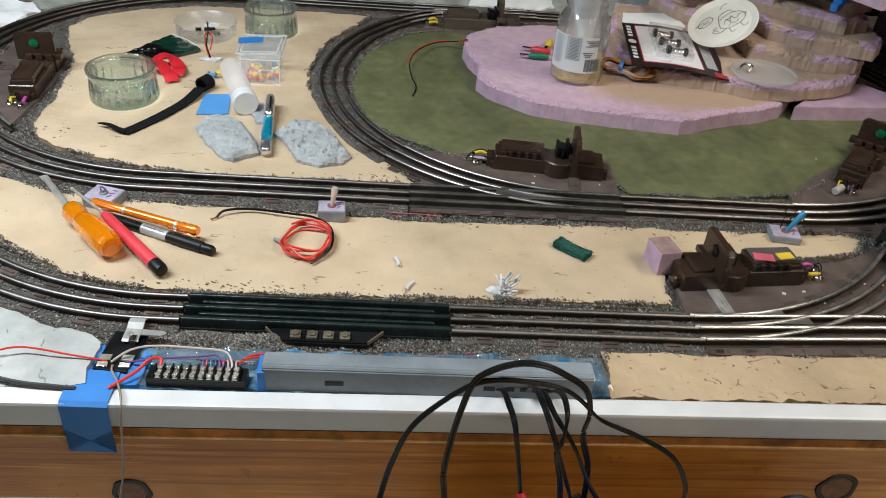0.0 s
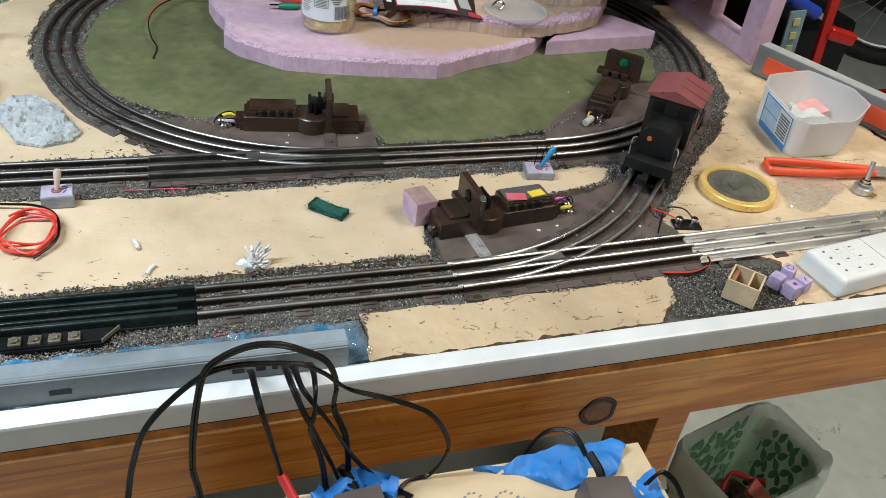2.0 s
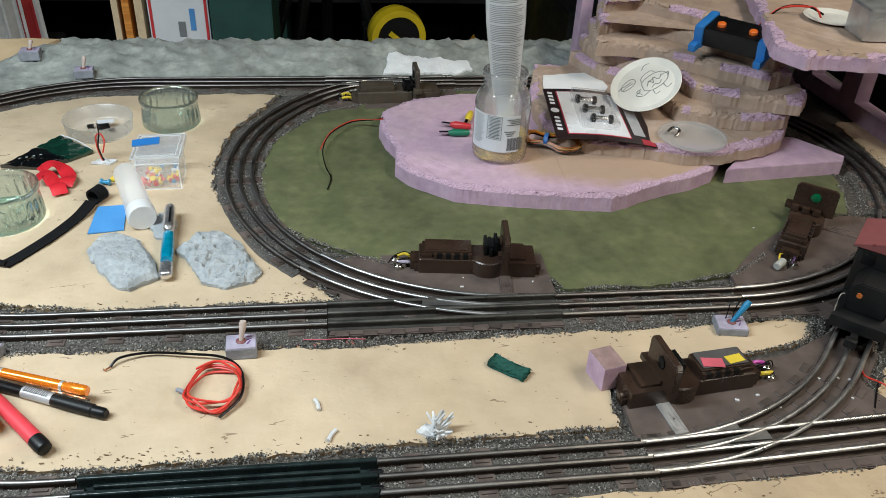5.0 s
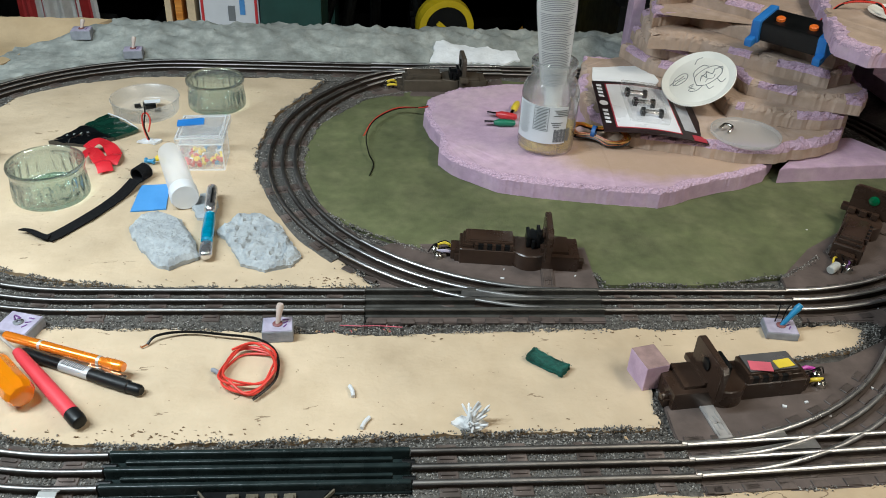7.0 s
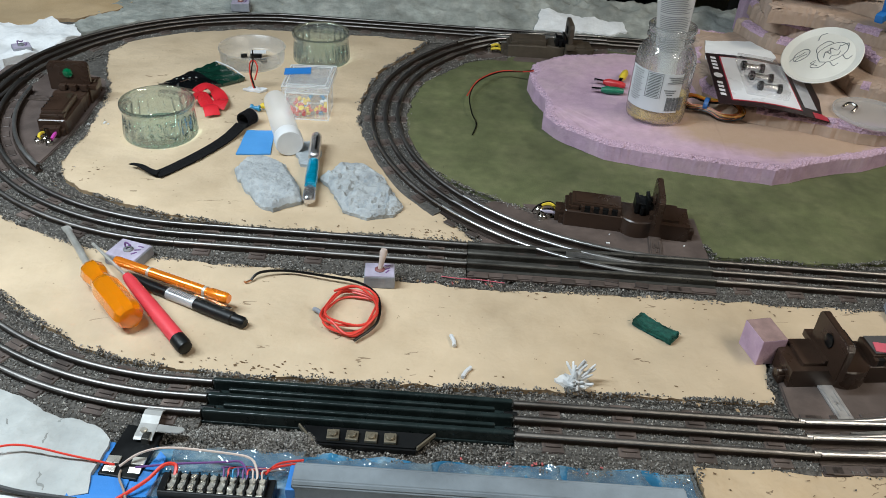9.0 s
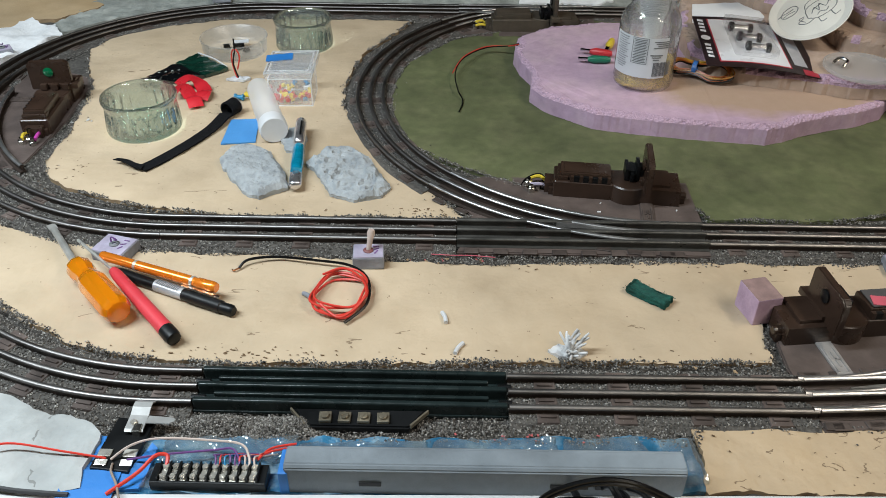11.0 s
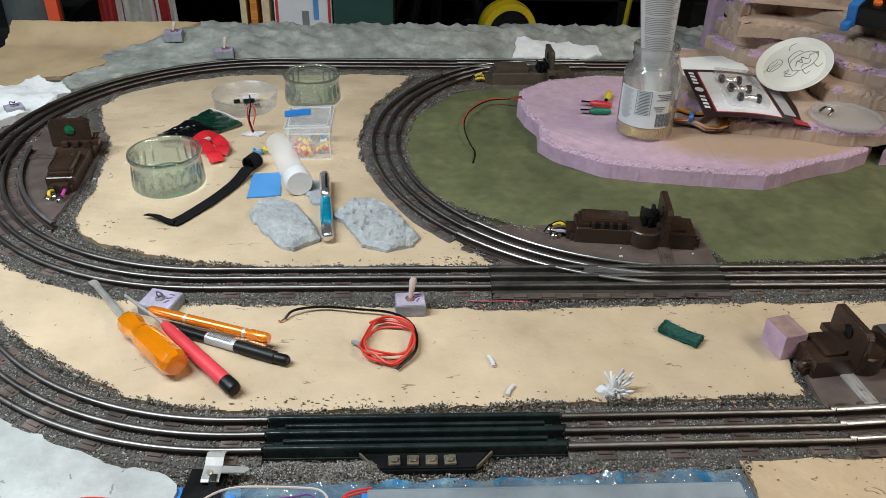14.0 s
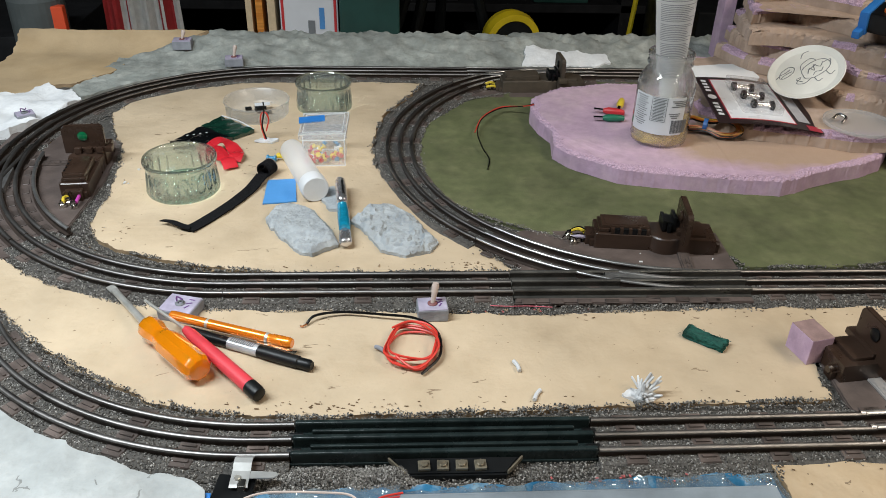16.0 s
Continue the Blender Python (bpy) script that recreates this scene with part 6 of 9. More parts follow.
single("foam_block", bm, [M_FOAM, mat("dusty_foam_cut", (0.27, 0.175, 0.165), 0.85, 0, 0.2, 70, 0.4, 260, 0.2, 40)], pose(0.349, 0.435, 0.003, 0, 0, 14), "small pink foam block against the switch machine", "foam block")

# ---- inside the left loop ----
M_DISH = clear("greenish_glass", (0.885, 0.96, 0.94), 1.7, 0.04, 0.022, 0.17, 0.50, 2.4)
M_FOOT = clear("thick_green_glass", (0.62, 0.82, 0.76), 1.7, 0.05, 0.03, 0.14, 0.5, 2.4)


def dish(x, y, r, h, lab):
    t = thing("glass_dish", pose(x, y, 0.0035), lab, "glass dish", "glass dishes")
    bm = BM()
    seg = 160
    prof = [(0.0, 0.02), (0.90, 0.0), (0.975, 0.04), (1.0, 0.12), (0.995, 0.30), (0.975, 0.50), (0.955, 0.68), (0.950, 0.76), (0.965, 0.83), (1.0, 0.88), (1.005, 0.96), (0.985, 1.0), (0.945, 0.985), (0.91, 0.86), (0.89, 0.70), (0.90, 0.45), (0.91, 0.22), (0.84, 0.12), (0.0, 0.10)]
    lathe(bm, [(p * r, q * h) for p, q in prof], seg)
    for v in bm.verts:
        q = v.co.z / h
        if 0.20 < q < 0.70 and math.hypot(v.co.x, v.co.y) > 0.94 * r:
            a = math.atan2(v.co.y, v.co.x)
            k = 1 - 0.05 * abs(math.cos(11 * a)) ** 3
            v.co.x *= k
            v.co.y *= k
    ob = smooth(part("glass", bm, M_DISH, t), 60)
    ob.visible_shadow = False
    foot = smooth(part("foot_ring", lathe(BM(), [(0.80 * r, 0.004 * h), (0.93 * r, 0.002 * h), (0.985 * r, 0.05 * h), (1.004 * r, 0.12 * h), (0.99 * r, 0.17 * h), (0.93 * r, 0.13 * h), (0.80 * r, 0.08 * h), (0.80 * r, 0.004 * h)], 72), M_FOOT, t, "thick green foot of the glass"), 60)
    foot.visible_shadow = False
    return t


dish(-0.331, 0.784, 0.0465, 0.048, "ribbed greenish glass dish, empty, on the tan sheet")
dish(-0.171, 1.072, 0.0445, 0.046, "ribbed clear glass dish near the far track")
M_MILKY = clear("milky_plastic", (0.90, 0.91, 0.91), 1.3, 0.16, 0.3, 0.04)
M_VIAL = clear("frosted_vial_plastic", (0.93, 0.935, 0.94), 1.3, 0.55, 0.3, 0.05)
bw = thing("plastic_bowl", pose(-0.274, 1.044, 0.0035), "shallow frosted plastic bowl with a few small parts inside", "bowl")
ob = smooth(part("shell", lathe(BM(), [(0, 0), (0.046, 0), (0.0485, 0.003), (0.0500, 0.0225), (0.0515, 0.0235), (0.0508, 0.0250), (0.0488, 0.0238), (0.0472, 0.005), (0.045, 0.0018), (0, 0.0016)], 44), M_MILKY, bw), 60)
ob.visible_shadow = False
for x, y, s in ((0.004, 0.006, 0.010), (-0.016, 0.010, 0.006), (0.018, -0.004, 0.006)):
    part("small_part", box(BM(), s * 1.6, s, s * 0.8, x, y, 0.002, 0.001, 30 * s * 100), M_BLACK, bw)
part("white_slip", box(BM(), 0.024, 0.012, 0.0008, 0.006, 0.014, 0.010, 0, 12), M_LABEL, bw)

pb = thing("pin_box", pose(-0.155, 0.879, 0.0035, 0, 0, 2), "clear box of coloured push pins with a taped lid", "plastic box")
M_CLEARB = clear("clear_box_plastic", (0.975, 0.98, 0.985), 1.7, 0.15, 0.06, 0.10, 0.0, 2.6)
# whitish haze for added strips that stand in for bevel highlights
M_BOXEDGE = clear("box_edge_highlight", (0.95, 0.96, 0.97), 1.6, 0.55, 0.1, 0.2)
bm = box(BM(), 0.058, 0.054, 0.040, 0, 0, 0, 0.003)
box(bm, 0.0552, 0.0512, 0.0374, 0, 0, 0.0014, 0.002)
ob = part("body", bm, M_CLEARB, pb)
ob.visible_shadow = False
bm = BM()
for e in (-1, 1):
    for g_ in (-1, 1):
        rod(bm, (e * 0.0282, g_ * 0.0262, 0.001), (e * 0.0282, g_ * 0.0262, 0.040), 0.0009, 6)
    rod(bm, (e * 0.0282, -0.0262, 0.0015), (e * 0.0282, 0.0262, 0.0015), 0.0010, 6)
    rod(bm, (-0.0282, e * 0.0262, 0.0015), (0.0282, e * 0.0262, 0.0015), 0.0010, 6)
    rod(bm, (e * 0.0286, -0.0262, 0.0395), (e * 0.0286, 0.0262, 0.0395), 0.0009, 6)
    rod(bm, (-0.0282, e * 0.0266, 0.0395), (0.0282, e * 0.0266, 0.0395), 0.0009, 6)
part("moulded_edge", bm, M_BOXEDGE, pb, "pale strips for the highlights along the box edges").visible_shadow = False
bm = box(BM(), 0.066, 0.062, 0.009, 0, 0, 0, 0.0025)
box(bm, 0.060, 0.056, 0.0015, 0, 0, 0.0085, 0.0006)
ob = part("lid", bm, M_CLEARB, pb, "loose clear lid")
ob.matrix_basis = pose(0.001, 0.004, 0.043, 6, -3, -4)
ob.visible_shadow = False
bm = tube(BM(), [(-0.032, -0.030, 0.009), (0.032, -0.030, 0.009), (0.032, 0.030, 0.009), (-0.032, 0.030, 0.009)], 0.0011, 6, 0, True)
tube(bm, [(-0.027, -0.025, 0.0100), (0.027, -0.025, 0.0100), (0.027, 0.025, 0.0100), (-0.027, 0.025, 0.0100)], 0.0007, 6, 0, True)
part("lid_rim", bm, M_BOXEDGE, ob, "pale strips for the highlights round the lid rim").visible_shadow = False
part("tape", box(BM(), 0.036, 0.017, 0.0008, -0.018, 0.010, 0.0104, 0, 8), M_TAPE, ob, "blue tape piece")
for i in range(26):
    ma = (M_YELLOW, M_RED, M_LABEL, M_YELLOW, M_BLUEP, M_RED)[i % 6]
    x, y, z = random.uniform(-0.022, 0.022), random.uniform(-0.022, 0.018), 0.003 + 0.0035 * random.randint(0, 2)
    bm = turned(BM(), (0, 0, 0), (0, 0, 0.009), [(0, 0.0036), (0.15, 0.0036), (0.3, 0.002), (0.75, 0.0022), (0.85, 0.0034), (1, 0.0034)], 10)
    o = part("push_pin", bm, ma, pb)
    o.matrix_basis = pose(x, y, z + 0.003, random.uniform(40, 120), 0, random.uniform(0, 360))
for x, y, dg, ma, colour in ((-0.236, 0.873, 80, M_BLUEP, "blue"), (-0.222, 0.880, 60, M_YELLOW, "yellow")):
    t = thing("push_pin", pose(x, y, 0.0075, 90, 0, dg), "%s push pin lying on the tan sheet" % colour, "push pin", "loose push pins")
    part("grip", turned(BM(), (0, 0, 0), (0, 0, 0.013), [(0, 0.0044), (0.15, 0.0044), (0.3, 0.0024), (0.75, 0.0028), (0.85, 0.0042), (1, 0.0042)], 12), ma, t)
    part("point", rod(BM(), (0, 0, 0.013), (0, 0, 0.024), 0.0005, 6), M_STEEL, t)

tb = thing("plastic_vial", pose(-0.182, 0.813, 0.0035), "frosted plastic vial with a white screw cap lying down", "vial")
a, b = Vector((-0.020, 0.062, 0.0165)), Vector((0.019, -0.046, 0.0170))
smooth(part("vial", turned(BM(), a, b, [(0, 0.012), (0.02, 0.0155), (0.06, 0.0163), (1, 0.0165)], 30), M_VIAL, tb), 40).visible_shadow = False
smooth(part("cap", turned(BM(), b, b + (b - a) * 0.16, [(0, 0.0178), (0.85, 0.0178), (1.0, 0.0162)], 30), M_WHITE, tb, "white screw cap"), 40)

single("blue_card", sheet(BM(), [(-0.224, 0.742), (-0.182, 0.749), (-0.190, 0.812), (-0.226, 0.808)], 0.0, bumps(0.0018, 0.0008, 30, 7), amp=0.0004, grid=0.01), mat("blue_card_stock", (0.06, 0.26, 0.58), 0.7, 0, 0.06, 30, 0.1, 200), pose(0, 0, 0.0035), "small plain blue card on the tan sheet", "card")
st = thing("velcro_strap", pose(-0.29, 0.746, 0.0035), "black woven hook-and-loop strap with a folded buckle end", "strap")
M_WEB = mat("black_webbing", (0.008, 0.008, 0.009), 0.95, 0, 0.4, 300, 0.6, 500)
M_WEB.node_tree.nodes["Principled BSDF"].inputs["Specular IOR Level"].default_value = 0.12
cl = curve_points([(0.056, 0.068, 0.006), (0.047, 0.037, 0.003), (0.034, 0.006, 0.002), (0.018, -0.024, 0.0015), (0.000, -0.053, 0.001), (-0.012, -0.070, 0.0015)], 8)
part("webbing", sweep(BM(), cl, [(-0.0082, 0), (0.0082, 0), (0.0082, 0.0016), (-0.0082, 0.0016)]), M_WEB, st)
tail = sweep(BM(), curve_points([(-0.010, -0.069, 0.0035), (-0.022, -0.068, 0.0048), (-0.034, -0.061, 0.0055), (-0.047, -0.054, 0.0050)], 6), [(-0.0050, 0), (0.0050, 0), (0.0050, 0.0014), (-0.0050, 0.0014)])
for v in tail.verts:
    k = max(0.0, min(1.0, (v.co.x + 0.047) / 0.034))
    v.co.y = (1 - k) * (-0.054 + 0.35 * (v.co.y + 0.054)) + k * v.co.y
part("split_tail", tail, M_WEB, st, "narrow torn tail")
part("buckle_loop", lathe(BM(), [(0.0085, -0.009), (0.0105, -0.009), (0.0105, 0.009), (0.0085, 0.009), (0.0085, -0.009)], 20, pose(0.061, 0.080, 0.0105, 0, 90, 64)), M_WEB, st, "folded loop end")
part("buckle_rim", lathe(BM(), [(0.0100, 0.0086), (0.0110, 0.0086), (0.0110, 0.0096), (0.0100, 0.0096), (0.0100, 0.0086)], 20, pose(0.061, 0.080, 0.0105, 0, 90, 64)), mat("worn_black_edge", (0.22, 0.21, 0.19), 0.5), st, "pale worn rim of the loop")

M_FOIL = mat("green_foil_pouch", (0.006, 0.040, 0.026), 0.2, 0.2, 0.3, 20, 0.8, 45, 0.2, 20)
M_FOIL.node_tree.nodes["Principled BSDF"].inputs["Coat Weight"].default_value = 1.0
M_FOILK = mat("black_foil_pouch", (0.006, 0.007, 0.008), 0.2, 0.1, 0.3, 20, 0.8, 45, 0.2, 20, coat=1.0)
pou = thing("foil_pouch", pose(0, 0, 0.0035), "flat dark green and black foil pouch with white lettering", "pouch")


def foil(x, y):
    return 0.0035 + 0.0042 * abs(noise.noise(Vector((x * 26 + y * 18, y * 40 - x * 20, 6)))) + 0.0008 * noise.noise(Vector((x * 120, y * 120, 2)))


for nm, poly, ma in (("green_half", [(-0.350, 0.985), (-0.325, 1.021), (-0.268, 0.970), (-0.294, 0.943)], M_FOIL), ("black_half", [(-0.382, 0.926), (-0.350, 0.983), (-0.295, 0.941), (-0.331, 0.918)], M_FOILK)):
    smooth(part(nm, sheet(BM(), poly, 0.0, foil, grid=0.004, step=0.004, amp=0.0008), ma, pou, nm.replace("_", " ") + " of the pouch"), 40)
part("silver_edge", tube(BM(), [(-0.325, 1.020, 0.006), (-0.294, 0.996, 0.0068), (-0.269, 0.970, 0.005)], 0.0010, 6, 5), M_LABEL, pou, "bright crimped edge")
bm = BM()
for i in range(4):
    box(bm, 0.0030, 0.0014, 0.0005, -0.360 + i * 0.0085, 0.940 + i * 0.0035, 0.0078, 0, 28)
part("lettering", bm, M_LABEL, pou, "white print, unreadable")
M_REDFILM = mat("red_film", (0.55, 0.02, 0.03), 0.3, 0, 0.1, 20, 0.2, 60)
wr = thing("red_wrapper", pose(-0.300, 0.868, 0.0035), "curled bright red plastic ribbon on the tan sheet", "wrapper")
for pts, w in (([(-0.020, 0.026, 0.010), (-0.006, 0.036, 0.017), (0.008, 0.036, 0.009), (0.018, 0.022, 0.004), (0.022, 0.006, 0.009), (0.020, -0.006, 0.003)], 0.0100), ([(-0.018, 0.004, 0.010), (-0.006, 0.008, 0.016), (0.006, -0.002, 0.006), (0.014, -0.016, 0.010), (0.020, -0.028, 0.003)], 0.010)):
    bm = sweep(BM(), curve_points(pts, 8), [(-w, 0), (0, 0.0014), (w, 0), (w, 0.0006), (0, 0.0020), (-w, 0.0006)])
    smooth(part("ribbon", bm, M_REDFILM, wr), 50)


def rock(poly, h, seed, lab, pits=0.0):
    """A cast plaster rock: a broken slab whose top is cut by flat facets, with a rough skin and pits."""
    rg = random.Random(seed)
    cx, cy = sum(p[0] for p in poly) / len(poly), sum(p[1] for p in poly) / len(poly)
    R = max(math.hypot(x - cx, y - cy) for x, y in poly)
    rim = [(x - cx, y - cy) for x, y in poly]
    area_ = sum(ax * by - bx * ay for (ax, ay), (bx, by) in zip(rim, rim[1:] + rim[:1]))
    turn_ = -1.0 if area_ > 0 else 1.0
    planes = []
    for i in range(26):
        a, d = rg.uniform(0, 6.283), R * math.sqrt(rg.random())
        px, py = d * math.cos(a), d * math.sin(a)
        steep = 0.75 * (d / R) ** 3
        planes.append((h * rg.uniform(0.86, 1.12), px, py, -steep * math.cos(a) + rg.uniform(-0.55, 0.55), -steep * math.sin(a) + rg.uniform(-0.55, 0.55)))

    def top(x, y):
        z = min(p[0] + p[3] * (x - p[1]) + p[4] * (y - p[2]) for p in planes)
        z = max(z, 0.45 * h)
        for (ax, ay), (bx, by) in zip(rim, rim[1:] + rim[:1]):
            nx_, ny_ = by - ay, ax - bx
            ln_ = math.hypot(nx_, ny_)
            z = min(z, 0.0045 + 1.35 * max(0.0, turn_ * ((x - ax) * nx_ + (y - ay) * ny_) / ln_))
        q = Vector((x * 70, y * 70, seed))
        z += 0.0016 * noise.noise(q * 1.4) + 0.0012 * noise.noise(q * 4)
        if pits:
            w = noise.voronoi(q * 1.1)[0]
            z -= pits * max(0.0, 1 - 3.2 * w[0])
            z += 0.0022 * (noise.cell(q * 0.9) - 0.5)
        return max(0.004, z)

    bm = sheet(BM(), [(x - cx, y - cy) for x, y in poly], 0.0, top, grid=0.0030, step=0.0030, amp=0.0022, freq=120, seed=seed)
    smooth(single("plaster_rock", bm, M_ROCK, pose(cx, cy, 0.0030), lab, "plaster rock", "cast plaster rocks"), 9)


M_ROCK = mat("cast_plaster", (0.385, 0.41, 0.425), 0.9, 0, 0.12, 70, 0.9, 260, 0.14, 20, tint=(0.25, 0.27, 0.285))
rock([(-0.215, 0.697), (-0.205, 0.727), (-0.186, 0.736), (-0.157, 0.718), (-0.133, 0.674), (-0.121, 0.640), (-0.150, 0.617), (-0.166, 0.623), (-0.193, 0.658)], 0.025, 1.0, "pale grey cast plaster rock with a smooth face")
rock([(-0.111, 0.697), (-0.089, 0.730), (-0.061, 0.735), (-0.036, 0.709), (-0.018, 0.670), (-0.005, 0.641), (-0.016, 0.624), (-0.044, 0.613), (-0.072, 0.626), (-0.090, 0.664)], 0.023, 5.0, "pale grey cast plaster rock with pitted texture", 0.016)
rock([(-0.146, 0.785), (-0.128, 0.79), (-0.118, 0.755), (-0.124, 0.722), (-0.140, 0.725), (-0.150, 0.755)], 0.008, 9.0, "small grey plaster rock under a knife")
kn = thing("folding_knife", pose(-0.1195, 0.699, 0.0045, 0, 0, -84), "folded pocket knife with teal and mirror-steel handle", "knife")
M_CHROME = mat("mirror_steel", (0.78, 0.77, 0.79), 0.16, 0.9, 0.1, 60, 1.0, 90)
M_TEAL = mat("teal_enamel", (0.0, 0.30, 0.48), 0.2, 0.3, 0.25, 90, 0.05, 200, coat=0.5)


def oval_bar(x0, x1, w, h, z, ends=0.7):
    """A rounded bar along x with an oval section and softened ends."""
    bm = turned(BM(), (x0, 0, 0), (x1, 0, 0), [(0, 0.5 * ends), (0.08, 0.92 * 0.5), (0.2, 0.5), (0.8, 0.5), (0.92, 0.92 * 0.5), (1, 0.5 * ends)], 24)
    for v in bm.verts:
        v.co.y *= w
        v.co.z = v.co.z * h + z
    return bm


smooth(part("bolster", oval_bar(-0.082, -0.019, 0.0145, 0.015, 0.0150, 0.5), M_CHROME, kn, "mirror-bright steel bolster"), 60)
smooth(part("scale", oval_bar(-0.020, 0.038, 0.0150, 0.0140, 0.0100, 0.9), M_TEAL, kn, "teal handle scale"), 60)
smooth(part("end_bolster", oval_bar(0.037, 0.067, 0.0150, 0.0130, 0.0070, 0.45), M_CHROME, kn, "shiny end bolster"), 60)
part("lock_groove", box(BM(), 0.036, 0.0022, 0.0012, -0.048, 0.002, 0.0218, 0.0003), M_BLACK, kn, "dark blade slot")
ws = thing("wire_lead", pose(-0.247, 0.938, 0.0035), "short upright red and black lead with white glue at its foot", "wire")
part("glue", sheet(BM(), [(-0.014, -0.004), (-0.006, 0.006), (0.008, 0.006), (0.018, 0.002), (0.010, -0.008)], 0, bumps(0.003, 0.004, 120, 3), grid=0.004, step=0.003), M_WHITE, ws)
part("red_strand", tube(BM(), [(0.000, 0, 0.002), (-0.005, 0.003, 0.022), (-0.004, 0.004, 0.040), (0.003, 0.002, 0.044), (0.007, 0, 0.034), (0.002, 0, 0.016)], 0.0011, 6, 6), M_RED_W, ws)
part("black_strand", tube(BM(), [(0.002, 0, 0.002), (-0.003, 0.001, 0.024), (0.001, 0.002, 0.045), (0.001, 0.003, 0.060)], 0.0011, 6, 6), M_BLACK_W, ws)

# ---- right end of the table ----
M_TUBP = clear("milky_tub", (0.90, 0.92, 0.96), 1.4, 0.66, 0.3)
tub = thing("plastic_tub", pose(0.944, 0.589, 0.002), "milky open plastic tub with a blue-edged label and white scraps inside", "tub")
base = [(-0.052, 0.028), (-0.067, -0.066), (-0.056, -0.080), (0.012, -0.077), (0.066, -0.038), (0.074, 0.008), (0.044, 0.066), (-0.026, 0.056)]
bm = BM()
rings = []
for z, s in ((0.0, 0.97), (0.004, 1.0), (0.053, 1.05), (0.055, 1.065), (0.055, 1.04), (0.052, 1.025), (0.006, 0.97), (0.003, 0.94)):
    pts = []
    for i in range(len(base)):
        p, q, o = Vector(base[i]), Vector(base[i - 1]), Vector(base[(i + 1) % len(base)])
        for w in (p.lerp(q, 0.16), p.lerp(q, 0.05).lerp(p.lerp(o, 0.05), 0.5), p.lerp(o, 0.16)):
            pts.append((w.x * s, w.y * s, z))
    rings.append([bm.verts.new(p) for p in pts])
for a, b in zip(rings, rings[1:]):
    for i in range(len(a)):
        bm.faces.new((a[i], a[(i + 1) % len(a)], b[(i + 1) % len(a)], b[i]))
bm.faces.new(rings[0][::-1])
bm.faces.new(rings[-1])
ob = smooth(part("shell", bm, M_TUBP, tub), 50)
p0, p1 = Vector((-0.0735, -0.010, 0)), Vector((-0.072, -0.062, 0))
lab = part("label", box(BM(), 0.078, 0.0006, 0.050, 0, 0, 0, 0), M_LABEL, tub, "white label with blue border")
lab.matrix_basis = pose(-0.0640, -0.0280, 0.003, 3, 0, -99.2)
M_LBLUE = mat("label_blue", (0.07, 0.25, 0.55), 0.5)
for sx_, sz_, x_, z_ in ((0.078, 0.009, 0, 0.0), (0.078, 0.0016, 0, 0.0484), (0.0016, 0.0394, -0.0382, 0.009), (0.0016, 0.0394, 0.0382, 0.009), (0.042, 0.0012, -0.017, 0.028)):
    part("border", box(BM(), sx_, 0.0006, sz_, x_, -0.0006, z_), M_LBLUE, lab)
part("panel", box(BM(), 0.040, 0.0006, 0.037, -0.0165, -0.0004, 0.0105), mat("label_pale_blue", (0.40, 0.55, 0.72), 0.5), lab)
bm = BM()
for i in range(8):
    box(bm, 0.026, 0.0006, 0.0022, 0.021, -0.0006, 0.012 + i * 0.0040)
part("print", bm, M_INK, lab)
bm = sheet(BM(), [(-0.03, -0.02), (0.0, 0.02), (0.035, 0.01), (0.03, -0.03)], 0, lambda x, y: 0.022 + 0.02 * noise.noise(Vector((x * 40, y * 40, 1))), grid=0.006)
part("paper_scrap", bm, M_WHITE, tub, "crumpled white scraps").matrix_basis = pose(0, 0.01, 0.004)
part("pink_scrap", box(BM(), 0.05, 0.03, 0.004, 0.03, 0.02, 0.018, 0.001, 20, 14), mat("pink_paper", (0.7, 0.35, 0.36), 0.7), tub)

coin = thing("giant_coin", pose(0.755, 0.4445, 0.002), "large plastic coin with a gold rim and grey embossed centre", "coin")
M_GOLD = mat("gold_plastic", (0.80, 0.56, 0.19), 0.34, 0.35, 0.1, 40, 0.05, 200)
M_COIN = mat("grey_embossed_plastic", (0.10, 0.095, 0.075), 0.5, 0.1, 0.15, 60, 0.5, 160, 0.2, 30)
smooth(part("rim", lathe(BM(), [(0.034, 0.0), (0.0455, 0.0), (0.047, 0.0015), (0.047, 0.0085), (0.0455, 0.010), (0.0385, 0.010), (0.0375, 0.0075), (0.034, 0.0075)], 64), M_GOLD, coin, "gold reeded rim"), 35)
for i in range(36):
    a_ = i * math.pi / 18
    part("rim_tooth", box(BM(), 0.0026, 0.0036, 0.0008, 0.0402 * math.cos(a_), 0.0402 * math.sin(a_), 0.0098, 0.0003, math.degrees(a_), seg=1), M_GOLD, coin)
smooth(part("face", lathe(BM(), [(0, 0.001), (0.0378, 0.001), (0.0378, 0.0078), (0.030, 0.0078), (0.0295, 0.0086), (0.0285, 0.0086), (0.028, 0.0078), (0.0215, 0.0078), (0.021, 0.0084), (0.020, 0.0084), (0.0195, 0.0078), (0, 0.0078)], 48), M_COIN, coin), 35)
for i in range(16):
    a_ = i * 0.28 + 1.0
    bm = box(BM(), 0.0045, 0.0035, 0.0009, 0.0245 * math.cos(a_), 0.0245 * math.sin(a_), 0.0077, 0.0003, math.degrees(a_))
    part("raised_mark", bm, M_COIN, coin)
bm = BM()
for i in range(5):
    box(bm, 0.004, 0.014 - 0.002 * i, 0.0010, -0.008 + 0.004 * i, 0.001 * i, 0.0077, 0.0004, 12 * i)
part("emblem", bm, M_COIN, coin, "raised emblem")

